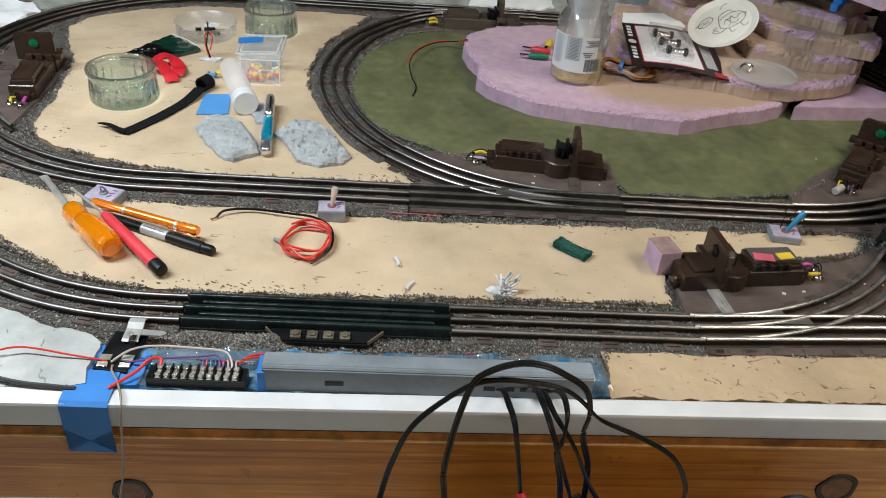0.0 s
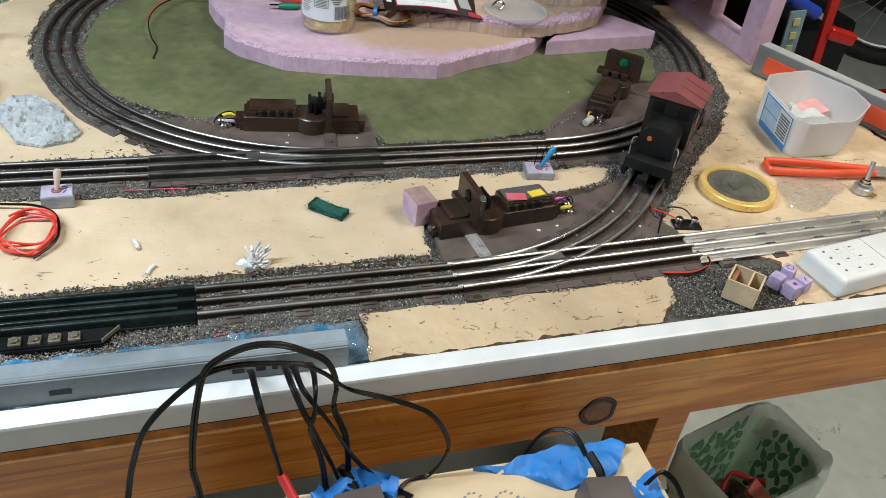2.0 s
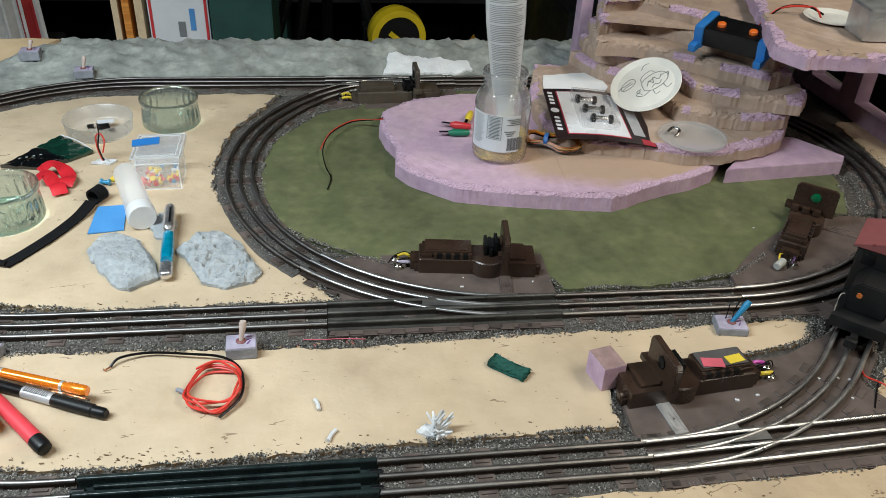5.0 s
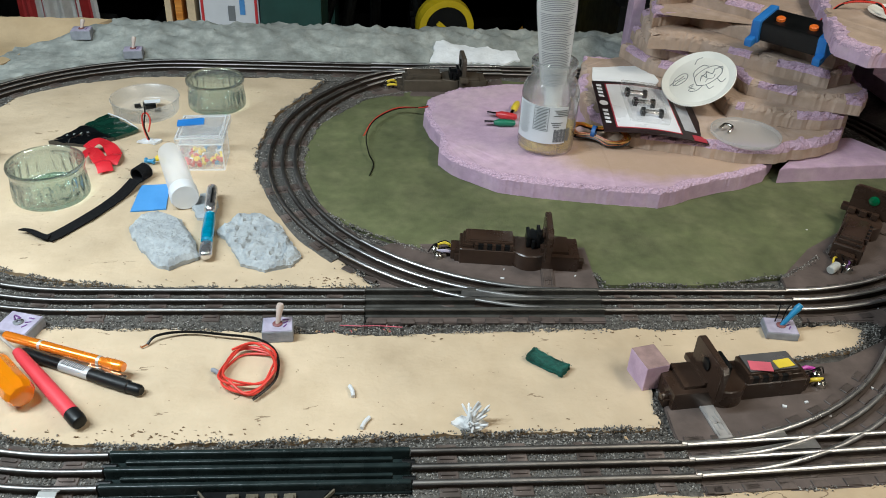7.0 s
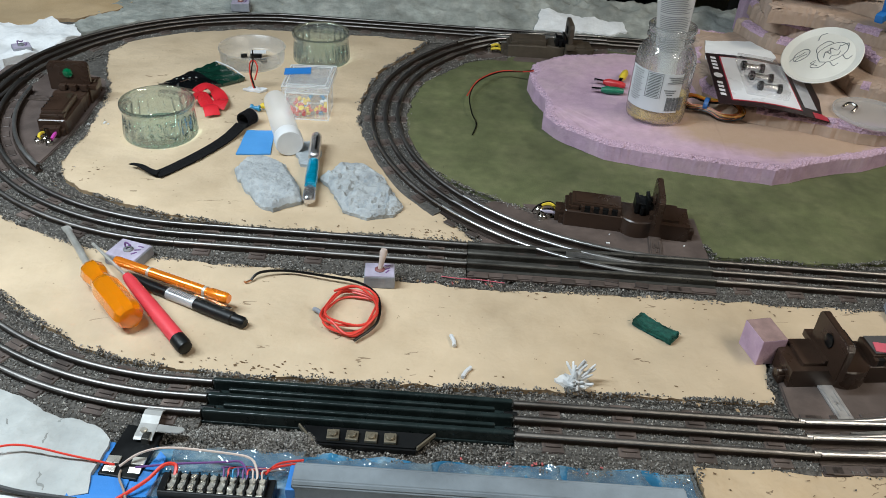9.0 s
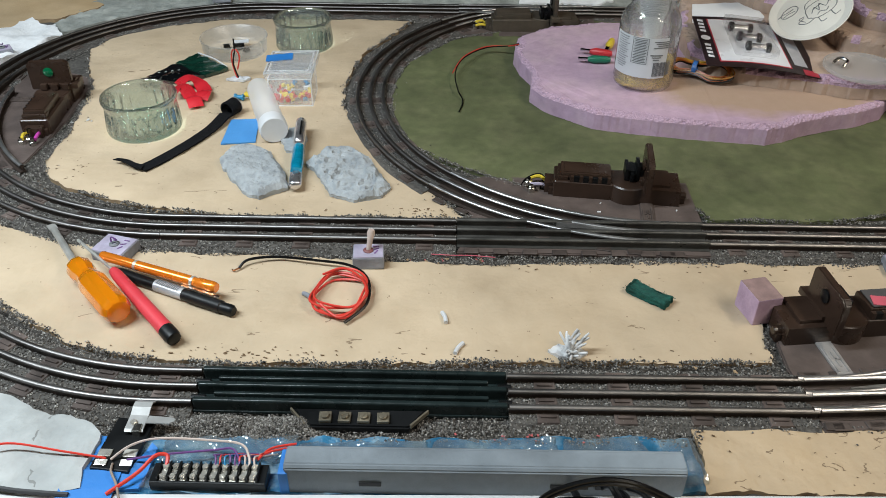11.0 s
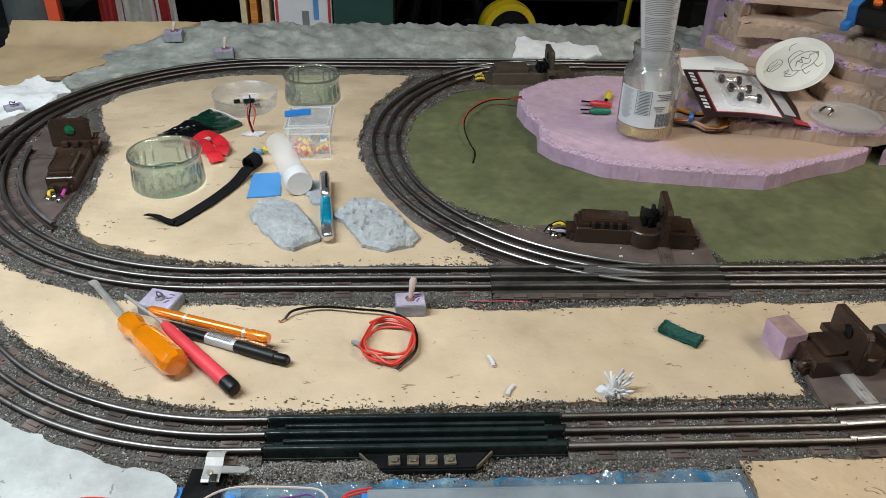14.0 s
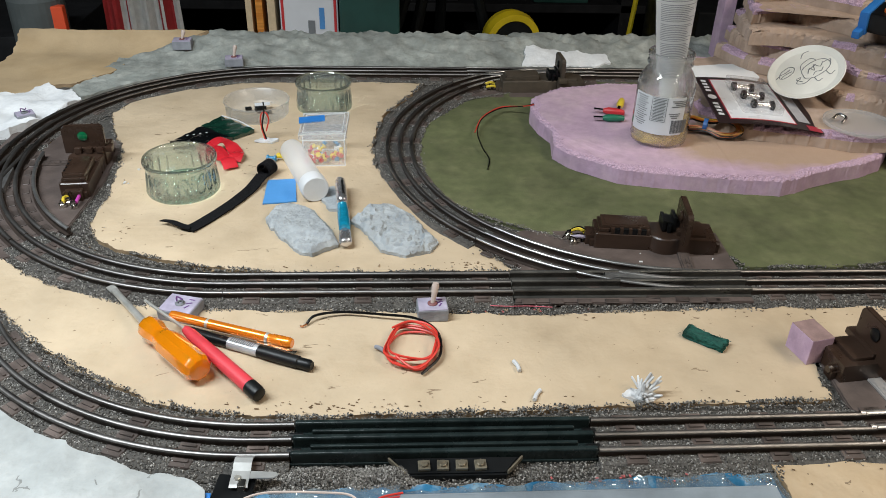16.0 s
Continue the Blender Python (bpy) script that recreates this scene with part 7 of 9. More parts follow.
pl = thing("pliers", pose(0.858, 0.479, 0.002, 0, 0, -13), "orange-red handled pliers with steel jaws on the tan sheet", "pliers")
M_ORED = mat("orange_red_grip", (0.72, 0.085, 0.03), 0.4, 0, 0.06, 30, 0.1, 200)
for e in (-1, 1):
    bm = sweep(BM(), curve_points([(-0.030, 0.0125 * e, 0.006), (-0.026, 0.0130 * e, 0.007), (0.03, 0.0120 * e, 0.008), (0.075, 0.0075 * e, 0.009), (0.110, 0.004 * e, 0.010)], 6), [(0.0042 * math.cos(t), 0.0055 * math.sin(t)) for t in (2 * math.pi * i / 10 for i in range(10))])
    smooth(part("handle", bm, M_ORED, pl), 40)
bm = sweep(BM(), curve_points([(-0.026, 0.013, 0.0065), (-0.034, 0.006, 0.0062), (-0.034, -0.006, 0.0062), (-0.026, -0.013, 0.0065)], 5), [(0.004 * math.cos(t), 0.005 * math.sin(t)) for t in (2 * math.pi * i / 10 for i in range(10))])
smooth(part("spring_bridge", bm, M_ORED, pl), 40)
bm = box(BM(), 0.026, 0.016, 0.007, 0.118, 0, 0.007, 0.002)
box(bm, 0.030, 0.010, 0.006, 0.142, 0, 0.0072, 0.002, 0, 0, 0, 0.7)
part("jaws", bm, M_STEEL, pl, "dark steel jaws")

pt = thing("potentiometer", pose(0.927, 0.425, 0.002, 0, 0, 20), "round silver potentiometer with an upright shaft", "potentiometer")
part("can", cyl(BM(), 0.012, 0.010, 0, 0, 0, seg=28, chamfer=0.0012), M_GALV, pt)
part("bush", cyl(BM(), 0.005, 0.008, 0, 0, 0.010, seg=20), M_SCREW, pt)
part("nut", cyl(BM(), 0.0075, 0.003, 0, 0, 0.0115, seg=6), M_SCREW, pt)
part("shaft", turned(BM(), (0, 0, 0.018), (0.008, 0.005, 0.040), [(0, 0.003), (1, 0.003)], 14), M_STEEL, pt)
for i in range(3):
    part("lug", box(BM(), 0.0025, 0.008, 0.0008, -0.005 + 0.005 * i, -0.014, 0.003), M_BRASS, pt)

lv = thing("spirit_level", pose(0.979, 0.768, 0.002, 0, 0, 23), "grey box-beam level with orange side panels", "level")
M_LGREY = mat("grey_level_paint", (0.16, 0.17, 0.175), 0.5, 0, 0.1, 40, 0.1, 200, 0.15, 12)
part("beam", box(BM(), 0.024, 0.30, 0.047, 0.012, -0.15, 0, 0.003), M_LGREY, lv)
for y in (-0.070, -0.225):
    part("side_panel", box(BM(), 0.003, 0.10, 0.026, -0.0005, y, 0.008, 0.001), M_ORED, lv, "orange-red side panel")
part("top_wear", box(BM(), 0.021, 0.294, 0.001, 0.012, -0.15, 0.0468), mat("pale_beam_top", (0.50, 0.51, 0.52), 0.45, 0.3, 0.1, 40, 0.1, 200), lv, "top face, paler than the beam")

crate = thing("wooden_crate", pose(0.6485, 0.262, 0.002, 0, 0, -46), "tiny open wooden crate standing in ballast", "crate")
M_BALSA = mat("balsa", (0.55, 0.42, 0.27), 0.75, 0, 0.15, 50, 0.2, 200, 0.1)
part("bottom", box(BM(), 0.032, 0.0305, 0.002, 0, 0, 0), M_BALSA, crate)
for x, y, sx, sy in ((0.0155, 0, 0.002, 0.0305), (-0.0155, 0, 0.002, 0.0305), (0, 0.0148, 0.0288, 0.0018), (0, -0.0148, 0.0288, 0.0018), (0.004, 0, 0.002, 0.0275)):
    part("side", box(BM(), sx, sy, 0.024, x, y, 0, 0.0004), M_BALSA, crate)
part("filler", box(BM(), 0.0045, 0.027, 0.017, -0.0115, 0, 0.002, 0.0006), mat("warm_wood", (0.30, 0.15, 0.06), 0.6, 0, 0.2, 60), crate)
pk = thing("foam_pad", pose(0.709, 0.267, 0.002, 0, 0, 26), "carved purple foam toggle pad with pen arrows", "foam pad")
M_LILAC = mat("lilac_foam", (0.42, 0.34, 0.52), 0.8, 0, 0.15, 60, 0.4, 260, 0.15, 30)
for i, (x, y, h) in enumerate(((-0.0105, -0.009, 0.015), (0.0105, -0.0095, 0.013), (-0.010, 0.0095, 0.014), (0.0105, 0.0085, 0.016))):
    bm = box(BM(), 0.0155, 0.0150, h, x, y, 0, 0.0022, 7 * i - 10, taper=0.9)
    part("lump", bm, M_LILAC, pk)
part("bridge", box(BM(), 0.026, 0.026, 0.007, 0, 0, 0, 0.001, 4), M_LILAC, pk)
part("hole", cyl(BM(), 0.0022, 0.001, -0.010, -0.009, 0.0146, seg=14), M_PURPLE_W, pk)
ring_pts = [(0.0105 + 0.0036 * math.cos(a_), 0.0085 + 0.0036 * math.sin(a_), 0.0161) for a_ in (0.6 + 0.75 * k for k in range(8))]
part("pen_ring", tube(BM(), ring_pts, 0.0005, 4, 3), M_PURPLE_W, pk)
part("pen_arrow", box(BM(), 0.006, 0.0012, 0.0005, 0.0105, -0.010, 0.0128, 0, 50), M_PURPLE_W, pk)
rem = thing("white_remote", pose(0.815, 0.282, 0.002, 0, 0, 9), "white handheld controller with small grey buttons", "remote control")
M_WPLAST = mat("white_abs", (0.70, 0.71, 0.71), 0.4, 0, 0.04, 30, 0.05, 200)
smooth(part("case", box(BM(), 0.140, 0.062, 0.022, 0, 0, 0, 0.006, taper=0.92, seg=3), M_WPLAST, rem), 40)
for i in range(3):
    for j in range(2):
        key = part("button", box(BM(), 0.012, 0.010, 0.0016, -0.032 + j * 0.018, 0.016 - i * 0.016, 0.0212, 0.0008), M_WPLAST, rem)
        part("symbol", box(BM(), 0.004, 0.0016, 0.0004, -0.032 + j * 0.018, 0.016 - i * 0.016, 0.0228), M_INK, key)
for i in range(4):
    part("led", cyl(BM(), 0.0016, 0.0012, -0.050, 0.018 - i * 0.011, 0.0213, seg=10), M_INK, rem)
part("panel_line", box(BM(), 0.0008, 0.052, 0.0005, 0.012, 0, 0.0216), M_INK, rem)

bm = sheet(BM(), [(0.828, 0.470), (0.856, 0.474), (0.902, 0.462), (0.915, 0.436), (0.880, 0.420), (0.846, 0.396), (0.822, 0.388), (0.806, 0.402), (0.812, 0.440)], 0.0002, lambda x, y: 0.0012 + 0.0034 * abs(noise.noise(Vector((x * 70 + y * 40, y * 60, 4)))) + 0.0012 * noise.noise(Vector((x * 180, y * 180, 9))), grid=0.0035, step=0.004, amp=0.005)
smooth(single("clear_tape", bm, clear("clear_packing_tape", (0.96, 0.96, 0.96), 1.7, 0.24, 0.10, 0.18), pose(0, 0, 0.0025), "crumpled clear packing tape stuck on the tan sheet", "tape"), 40)

lk = thing("track_lockon", pose(0.652, 0.384, 0.002, 0, 0, -10), "metal track clip with screw terminals and wires", "track clip")
part("plate", box(BM(), 0.032, 0.018, 0.003, 0, 0, 0, 0.001), M_BLACK, lk)
for x in (-0.009, 0.009):
    part("terminal", cyl(BM(), 0.0042, 0.007, x, 0.002, 0.003, seg=14, chamfer=0.0008), M_SCREW, lk)
part("red_lead", tube(BM(), [(-0.009, 0.002, 0.006), (-0.024, 0.010, 0.010), (-0.034, 0.024, 0.006), (-0.030, 0.040, 0.002)], 0.0009, 5, 5), M_RED_W, lk)
part("black_lead", tube(BM(), [(0.009, 0.002, 0.006), (0.000, 0.016, 0.012), (-0.020, 0.020, 0.010), (-0.030, 0.002, 0.004), (-0.040, -0.020, 0.002)], 0.0009, 5, 5), M_BLACK_W, lk)
fw = thing("feeder_wires", pose(0.60, 0.300, 0.002), "red and black feeder wires bent under the track end", "wire")
for i, ma in enumerate((M_RED_W, M_BLACK_W)):
    part("strand", tube(BM(), [(-0.02, 0.004 - 0.003 * i, 0.004), (0.012, 0.000 - 0.002 * i, 0.004), (0.034, 0.006, 0.005), (0.042, 0.018, 0.006), (0.034, 0.030, 0.006)], 0.0011, 5, 6), ma, fw)

# ---- beyond the right end ----
M_REDM = mat("red_painted_steel", (0.50, 0.02, 0.015), 0.35, 0.2, 0.12, 30, 0.05, 150)
cb = thing("bar_clamp", pose(1.255, 0.86, -TABLE), "tall red bar clamp standing beside the table", "clamp")
part("bar", box(BM(), 0.017, 0.010, 1.02, 0, 0, 0, 0.002, 0, 0, -5.4), M_REDM, cb)
part("head", box(BM(), 0.062, 0.026, 0.022, -0.046, 0, 0.812, 0.009, 0, 0, 14, seg=3), M_REDM, cb)
bt = thing("tool_case", pose(1.275, 1.31, -TABLE), "black tool case with rounded edges standing on the floor", "tool case")
part("case", box(BM(), 0.165, 0.62, 0.79, 0.025, 0, 0, 0.02), M_BLACK, bt)
part("blue_handle", rod(BM(), (-0.086, -0.325, 0.842), (-0.014, -0.325, 0.811), 0.0125, 16, None, 0.003), mat("blue_grip", (0.02, 0.06, 0.42), 0.4), bt, "blue moulded grip")
part("grip_end", rod(BM(), (-0.014, -0.325, 0.811), (0.010, -0.325, 0.801), 0.006, 12), M_STEEL, bt, "bright steel end of the grip")
vl = thing("plastic_packet", pose(1.194, 0.95, -0.060, 0, -5, 0), "clear plastic strip packet leaning on the tool case", "packet")
part("packet", box(BM(), 0.034, 0.004, 0.092, 0, 0, 0.0, 0.001), mat("pale_blue_packet", (0.20, 0.30, 0.36), 0.3, 0, 0.15, 40), vl)
for i in range(3):
    part("yellow_piece", box(BM(), 0.014, 0.003, 0.014, 0, -0.003, 0.012 + 0.026 * i, 0.001), mat("pale_yellow_%s" % "abc"[i], (0.5, 0.48, 0.22), 0.6), vl)
part("stand", box(BM(), 0.03, 0.03, 0.735, 0, 0.02, -0.735, 0.002), M_BLACK, vl)
rc = thing("red_bucket", pose(2.235, 1.50, -TABLE), "red plastic bucket with a pale rim on the floor", "bucket")
smooth(part("shell", lathe(BM(), [(0, 0), (0.105, 0), (0.112, 0.006), (0.138, 0.285), (0.146, 0.286), (0.147, 0.298), (0.136, 0.300), (0.107, 0.012), (0, 0.010)], 36), M_REDM, rc), 40)
part("band", lathe(BM(), [(0.1345, 0.235), (0.1362, 0.235), (0.1375, 0.250), (0.1358, 0.250), (0.1345, 0.235)], 36), M_LABEL, rc, "pale band under the rim")
M_TYRE = mat("black_tyre_rubber", (0.012, 0.012, 0.013), 0.7, 0, 0.3, 60, 0.4, 200)
whl = thing("bicycle_wheel", pose(2.95, 2.47, -TABLE, 0, 0, -48), "spoked wheel with a fat black tyre standing on the floor", "wheel")
ring = [(0.30 * math.cos(k * math.pi / 24), 0.0, 0.335 + 0.30 * math.sin(k * math.pi / 24)) for k in range(48)]
smooth(part("tyre", tube(BM(), ring, 0.034, 12, 0, True), M_TYRE, whl), 60)
part("rim", tube(BM(), [(x * 0.86, y, 0.335 + (z - 0.335) * 0.86) for x, y, z in ring], 0.010, 8, 0, True), M_STEEL, whl)
part("hub", rod(BM(), (0, -0.035, 0.335), (0, 0.035, 0.335), 0.018, 14), M_STEEL, whl)
for k in range(18):
    a = k * math.pi / 9
    part("spoke", rod(BM(), (0.016 * math.cos(a + 0.6), 0.025 * (-1) ** k, 0.335 + 0.016 * math.sin(a + 0.6)), (0.255 * math.cos(a), 0, 0.335 + 0.255 * math.sin(a)), 0.0016, 5), M_STEEL, whl)
tnk = thing("black_bin", pose(1.22, 1.62, -TABLE), "black plastic bin on the floor beside the table", "bin")
part("body", box(BM(), 0.26, 0.50, 0.60, 0, 0, 0, 0.02, taper=1.06), M_DARK, tnk)
part("rim", box(BM(), 0.29, 0.54, 0.02, 0, 0, 0.595, 0.006), M_BLACK, tnk)

# ---- front edge: wiring, grey channel, cables ----
# the pale tint patches paint in glossy highlights as well as lighter glue
M_BLUEGLUE = mat("blue_tape_under_glue", (0.025, 0.13, 0.24), 0.14, 0, 0.35, 40, 0.9, 150, 0.3, 24, coat=0.8, tint=(0.22, 0.31, 0.36))
bm = sheet(BM(), [(-0.208, 0.2195), (-0.205, 0.272), (-0.158, 0.270), (-0.055, 0.276), (0.06, 0.275), (0.213, 0.283), (0.252, 0.281), (0.262, 0.235), (0.235, 0.2280), (-0.05, 0.2215), (-0.16, 0.2195)], -0.002, bumps(0.0022, 0.0022, 70, 3), grid=0.006, amp=0.004)
bed = thing("blue_tape_bed", pose(0, 0, 0.0), "glossy glued-down blue tape bed under the wiring", "tape bed")
smooth(part("tape_layer", bm, M_BLUEGLUE, bed), 50)
M_GLUE = clear("dried_clear_glue", (0.90, 0.95, 0.95), 1.8, 0.15, 0.06, 0.22)
for nd in M_GLUE.node_tree.nodes:
    if nd.type == "BUMP":
        nd.inputs["Strength"].default_value = 1.0
    elif nd.type == "TEX_NOISE":
        nd.inputs["Scale"].default_value = 170.0
for i, poly in enumerate(([(-0.152, 0.247), (-0.060, 0.250), (-0.050, 0.273), (-0.150, 0.268)], [(-0.050, 0.247), (-0.048, 0.268), (0.050, 0.272), (0.050, 0.249)], [(0.055, 0.249), (0.055, 0.273), (0.150, 0.277), (0.150, 0.249)], [(0.155, 0.249), (0.155, 0.277), (0.214, 0.281), (0.225, 0.250)], [(0.232, 0.232), (0.228, 0.279), (0.254, 0.279), (0.259, 0.238)], [(-0.158, 0.222), (-0.156, 0.241), (-0.148, 0.240), (-0.150, 0.222)])):
    bm = sheet(BM(), poly, 0.002, lambda x, y, s=i: 0.0046 + 0.0030 * noise.noise(Vector((x * 150, y * 150, s))) + 0.002 * noise.noise(Vector((x * 60, y * 60, s))), grid=0.0035, step=0.003, amp=0.003, freq=80, seed=i)
    smooth(part("glue_film", bm, M_GLUE, bed, "clear lumpy dried glue"), 60)
M_CHAN = mat("grey_painted_wood", (0.185, 0.215, 0.24), 0.5, 0, 0.16, 30, 0.5, 90, 0.2, 12)
ch = thing("grey_channel", pose(0.0925, 0.2345, 0.002, 0, 0, 0.4), "long grey-painted wooden cable channel beside the white edge board", "cable channel")
bm = BM()
prof = [(-0.011, 0.0), (0.010, 0.0), (0.010, 0.027), (0.007, 0.029), (-0.008, 0.029), (-0.011, 0.026)]
e0 = [bm.verts.new((-0.143, y, z)) for y, z in prof]
e1 = [bm.verts.new((0.143, y, z)) for y, z in prof]
bm.faces.new(e0)
bm.faces.new(e1[::-1])
for i in range(6):
    bm.faces.new((e0[i], e1[i], e1[(i + 1) % 6], e0[(i + 1) % 6]))
bmesh.ops.recalc_face_normals(bm, faces=bm.faces)
bmesh.ops.bevel(bm, geom=list(bm.edges), offset=0.001, segments=2, affect="EDGES")
part("block", bm, M_CHAN, ch)
for x, w in ((-0.082, 0.016), (0.052, 0.010), (0.070, 0.008), (0.084, 0.010), (0.10, 0.010)):
    part("slot", box(BM(), w, 0.002, 0.004, x, -0.0112, 0.010, 0.0005), M_BLACK, ch, "dark cable slot")

bm = box(BM(), 0.007, 0.0230, 0.0225, -0.1440, -0.0005, -0.0002, 0.0015)
part("end_tape", bm, M_TAPE, ch, "blue tape wrapped round its end")
M_BRIGHT = mat("tinned_brass", (0.80, 0.76, 0.68), 0.3, 0.8, 0.2, 60, 0.1, 200)
ts = thing("terminal_strip", pose(-0.107, 0.2305, 0.003), "black barrier terminal strip with two rows of bright screws", "terminal strip")
part("base", box(BM(), 0.084, 0.018, 0.009, 0, 0, 0, 0.001), M_BLACK, ts)
for i in range(11):
    part("barrier", box(BM(), 0.0011, 0.015, 0.0048, -0.0360 + i * 0.0072, 0, 0.0085, 0.0003), M_BLACK, ts)
for i in range(10):
    for y in (-0.0045, 0.0045):
        x = -0.0324 + i * 0.0072
        bm = cyl(BM(), 0.0026, 0.003, x, y, 0.009, seg=12, chamfer=0.0006)
        box(bm, 0.005, 0.0007, 0.0004, x, y, 0.0119, 0, 25 * i)
        part("screw", bm, M_BRIGHT, ts)
    part("link_plate", box(BM(), 0.0048, 0.0150, 0.0008, -0.0324 + i * 0.0072, 0, 0.0088, 0.0002), M_BRIGHT, ts, "bright tinned link plate")

M_LEAFTIN = mat("dull_spring_tin", (0.33, 0.33, 0.32), 0.48, 0.35, 0.15, 60, 0.1, 200)
lo = thing("spring_switch", pose(-0.180, 0.268, 0.004), "bent spring-steel lever switch on a black plate", "lever switch")
part("plate", box(BM(), 0.030, 0.050, 0.004, -0.001, -0.008, 0, 0.001, -6), M_BLACK, lo)
bm = sweep(BM(), [Vector(p) for p in ((0.0045, 0.001, 0.0064), (0.0045, 0.003, 0.0075), (0.0050, 0.016, 0.0085), (0.0052, 0.0225, 0.0110), (0.0054, 0.0270, 0.0112), (0.0056, 0.0315, 0.0080))], [(-0.0072, 0), (0.0072, 0), (0.0072, 0.001), (-0.0072, 0.001)])
part("spring_leaf", bm, M_LEAFTIN, lo, "dull grey bent spring leaf")
part("arm", prism(BM(), [(0.011, 0.0085), (0.030, 0.0085), (0.0335, 0.0105), (0.0340, 0.0125), (0.0320, 0.0148), (0.011, 0.0165)], 0.0080, 0.0090, 0.0003), M_LEAFTIN, lo)
part("post", box(BM(), 0.006, 0.008, 0.006, 0.007, 0.003, 0.004, 0.0006), M_SCREW, lo)
part("screw", cyl(BM(), 0.0026, 0.002, 0.0030, 0.0085, 0.0088, seg=12, chamfer=0.0005), M_BRIGHT, lo)
for x in (-0.011, 0.008):
    lug = part("lug", box(BM(), 0.010, 0.007, 0.0012, x, -0.018, 0.0042, 0.0003), M_BRIGHT, lo, "bright solder lug")
    part("lug_fold", box(BM(), 0.009, 0.005, 0.0012, x, -0.027, 0.0045, 0.0003, 0, 10), M_BRIGHT, lug)
bm = sweep(BM(), [Vector(p) for p in ((0, 0.236, 0.0060), (0, 0.219, 0.0062), (0, 0.200, 0.0052), (0, 0.1965, 0.0025), (0, 0.1958, -0.024), (0, 0.1960, -0.052))], [(-0.0200, 0), (0.0200, 0), (0.0200, 0.0005), (-0.0200, 0.0005)])
single("tape_strip", bm, M_TAPE, pose(-0.194, 0, 0.0, 0, 0, 0), "strip of blue masking tape folded over the white edge board", "tape")
bm = sheet(BM(), [(-0.214, 0.2195), (-0.206, 0.268), (-0.198, 0.270), (-0.196, 0.238), (-0.168, 0.238), (-0.160, 0.264), (-0.154, 0.260), (-0.157, 0.2205)], 0.0, bumps(0.0052, 0.003, 80, 2), grid=0.005, amp=0.002)
single("tape_scrap", bm, M_TAPE, pose(0, 0, 0), "crumpled blue tape round the lever switch", "tape")


def wire(name, pts, r, ma, lab):
    t = thing(name, pose(*pts[0]), lab, "wire", "hook-up wires")
    p0 = Vector(pts[0])
    part("strand", tube(BM(), [Vector(p) - p0 for p in pts], 0.75 * r, 6, 8), ma, t)


wire("hookup_wire", [(-0.188, 0.244, 0.010), (-0.220, 0.247, 0.013), (-0.262, 0.251, 0.016), (-0.285, 0.244, 0.013), (-0.284, 0.226, 0.010), (-0.30, 0.205, 0.010), (-0.315, 0.185, -0.02), (-0.32, 0.18, -0.12)], 0.0012, M_RED_W, "red hook-up wire from the lever switch over the plaster")
wire("hookup_wire", [(-0.184, 0.243, 0.010), (-0.170, 0.252, 0.016), (-0.150, 0.258, 0.017), (-0.11, 0.257, 0.017), (-0.088, 0.253, 0.018), (-0.080, 0.242, 0.018), (-0.0785, 0.235, 0.015)], 0.0013, M_TAN_W, "beige hook-up wire looping to the terminal strip")
wire("hookup_wire", [(-0.172, 0.243, 0.010), (-0.145, 0.247, 0.012), (-0.11, 0.252, 0.012), (-0.095, 0.252, 0.014), (-0.087, 0.240, 0.016), (-0.086, 0.235, 0.015)], 0.0012, M_PURPLE_W, "purple hook-up wire along the terminal strip")
wire("hookup_wire", [(-0.1394, 0.235, 0.014), (-0.141, 0.243, 0.016), (-0.150, 0.243, 0.015), (-0.158, 0.232, 0.012), (-0.166, 0.224, 0.010), (-0.174, 0.217, 0.0085), (-0.178, 0.214, 0.0072)], 0.0020, M_RED_W, "thick red wire from the terminal strip to the blue tape")
wire("hookup_wire", [(-0.182, 0.240, 0.009), (-0.180, 0.232, 0.010), (-0.172, 0.220, 0.009), (-0.163, 0.200, 0.009), (-0.163, 0.192, -0.006), (-0.172, 0.190, -0.08), (-0.20, 0.180, -0.20)], 0.0013, mat("brown_wire", (0.24, 0.19, 0.155), 0.5, 0, 0.1, 30, 0.0), "dull brown wire hanging over the white edge board")
wire("hookup_wire", [(-0.33, 0.232, 0.014), (-0.303, 0.226, 0.012), (-0.255, 0.216, 0.009), (-0.225, 0.2135, 0.008), (-0.205, 0.213, 0.007)], 0.0026, mat("dark_grey_cord", (0.05, 0.05, 0.052), 0.5, 0, 0.1, 30, 0.0), "dark grey cord along the plaster edge")
for i, ma in enumerate((M_PURPLE_W, M_RED_W, M_BLUEP, M_PURPLE_W, M_PURPLE_W, M_RED_W, M_TAN_W, M_PURPLE_W, M_TAN_W)):
    x = -0.1035 + i * 0.0036
    wire("jumper_wire", [(x, 0.235, 0.014), (x - 0.001, 0.242, 0.017), (x + 0.004 * ((i % 3) - 1), 0.249, 0.010), (x + 0.012, 0.256, 0.004)], 0.0010, ma, "short coloured jumper wire on the terminal strip")
for i in range(2):
    wire("jumper_wire", [(-0.078 + 0.004 * i, 0.242, 0.014), (-0.066, 0.250 + 0.003 * i, 0.014), (-0.048, 0.255 + 0.003 * i, 0.014)], 0.0013, M_RED_W, "red jumper wire entering the grey channel")


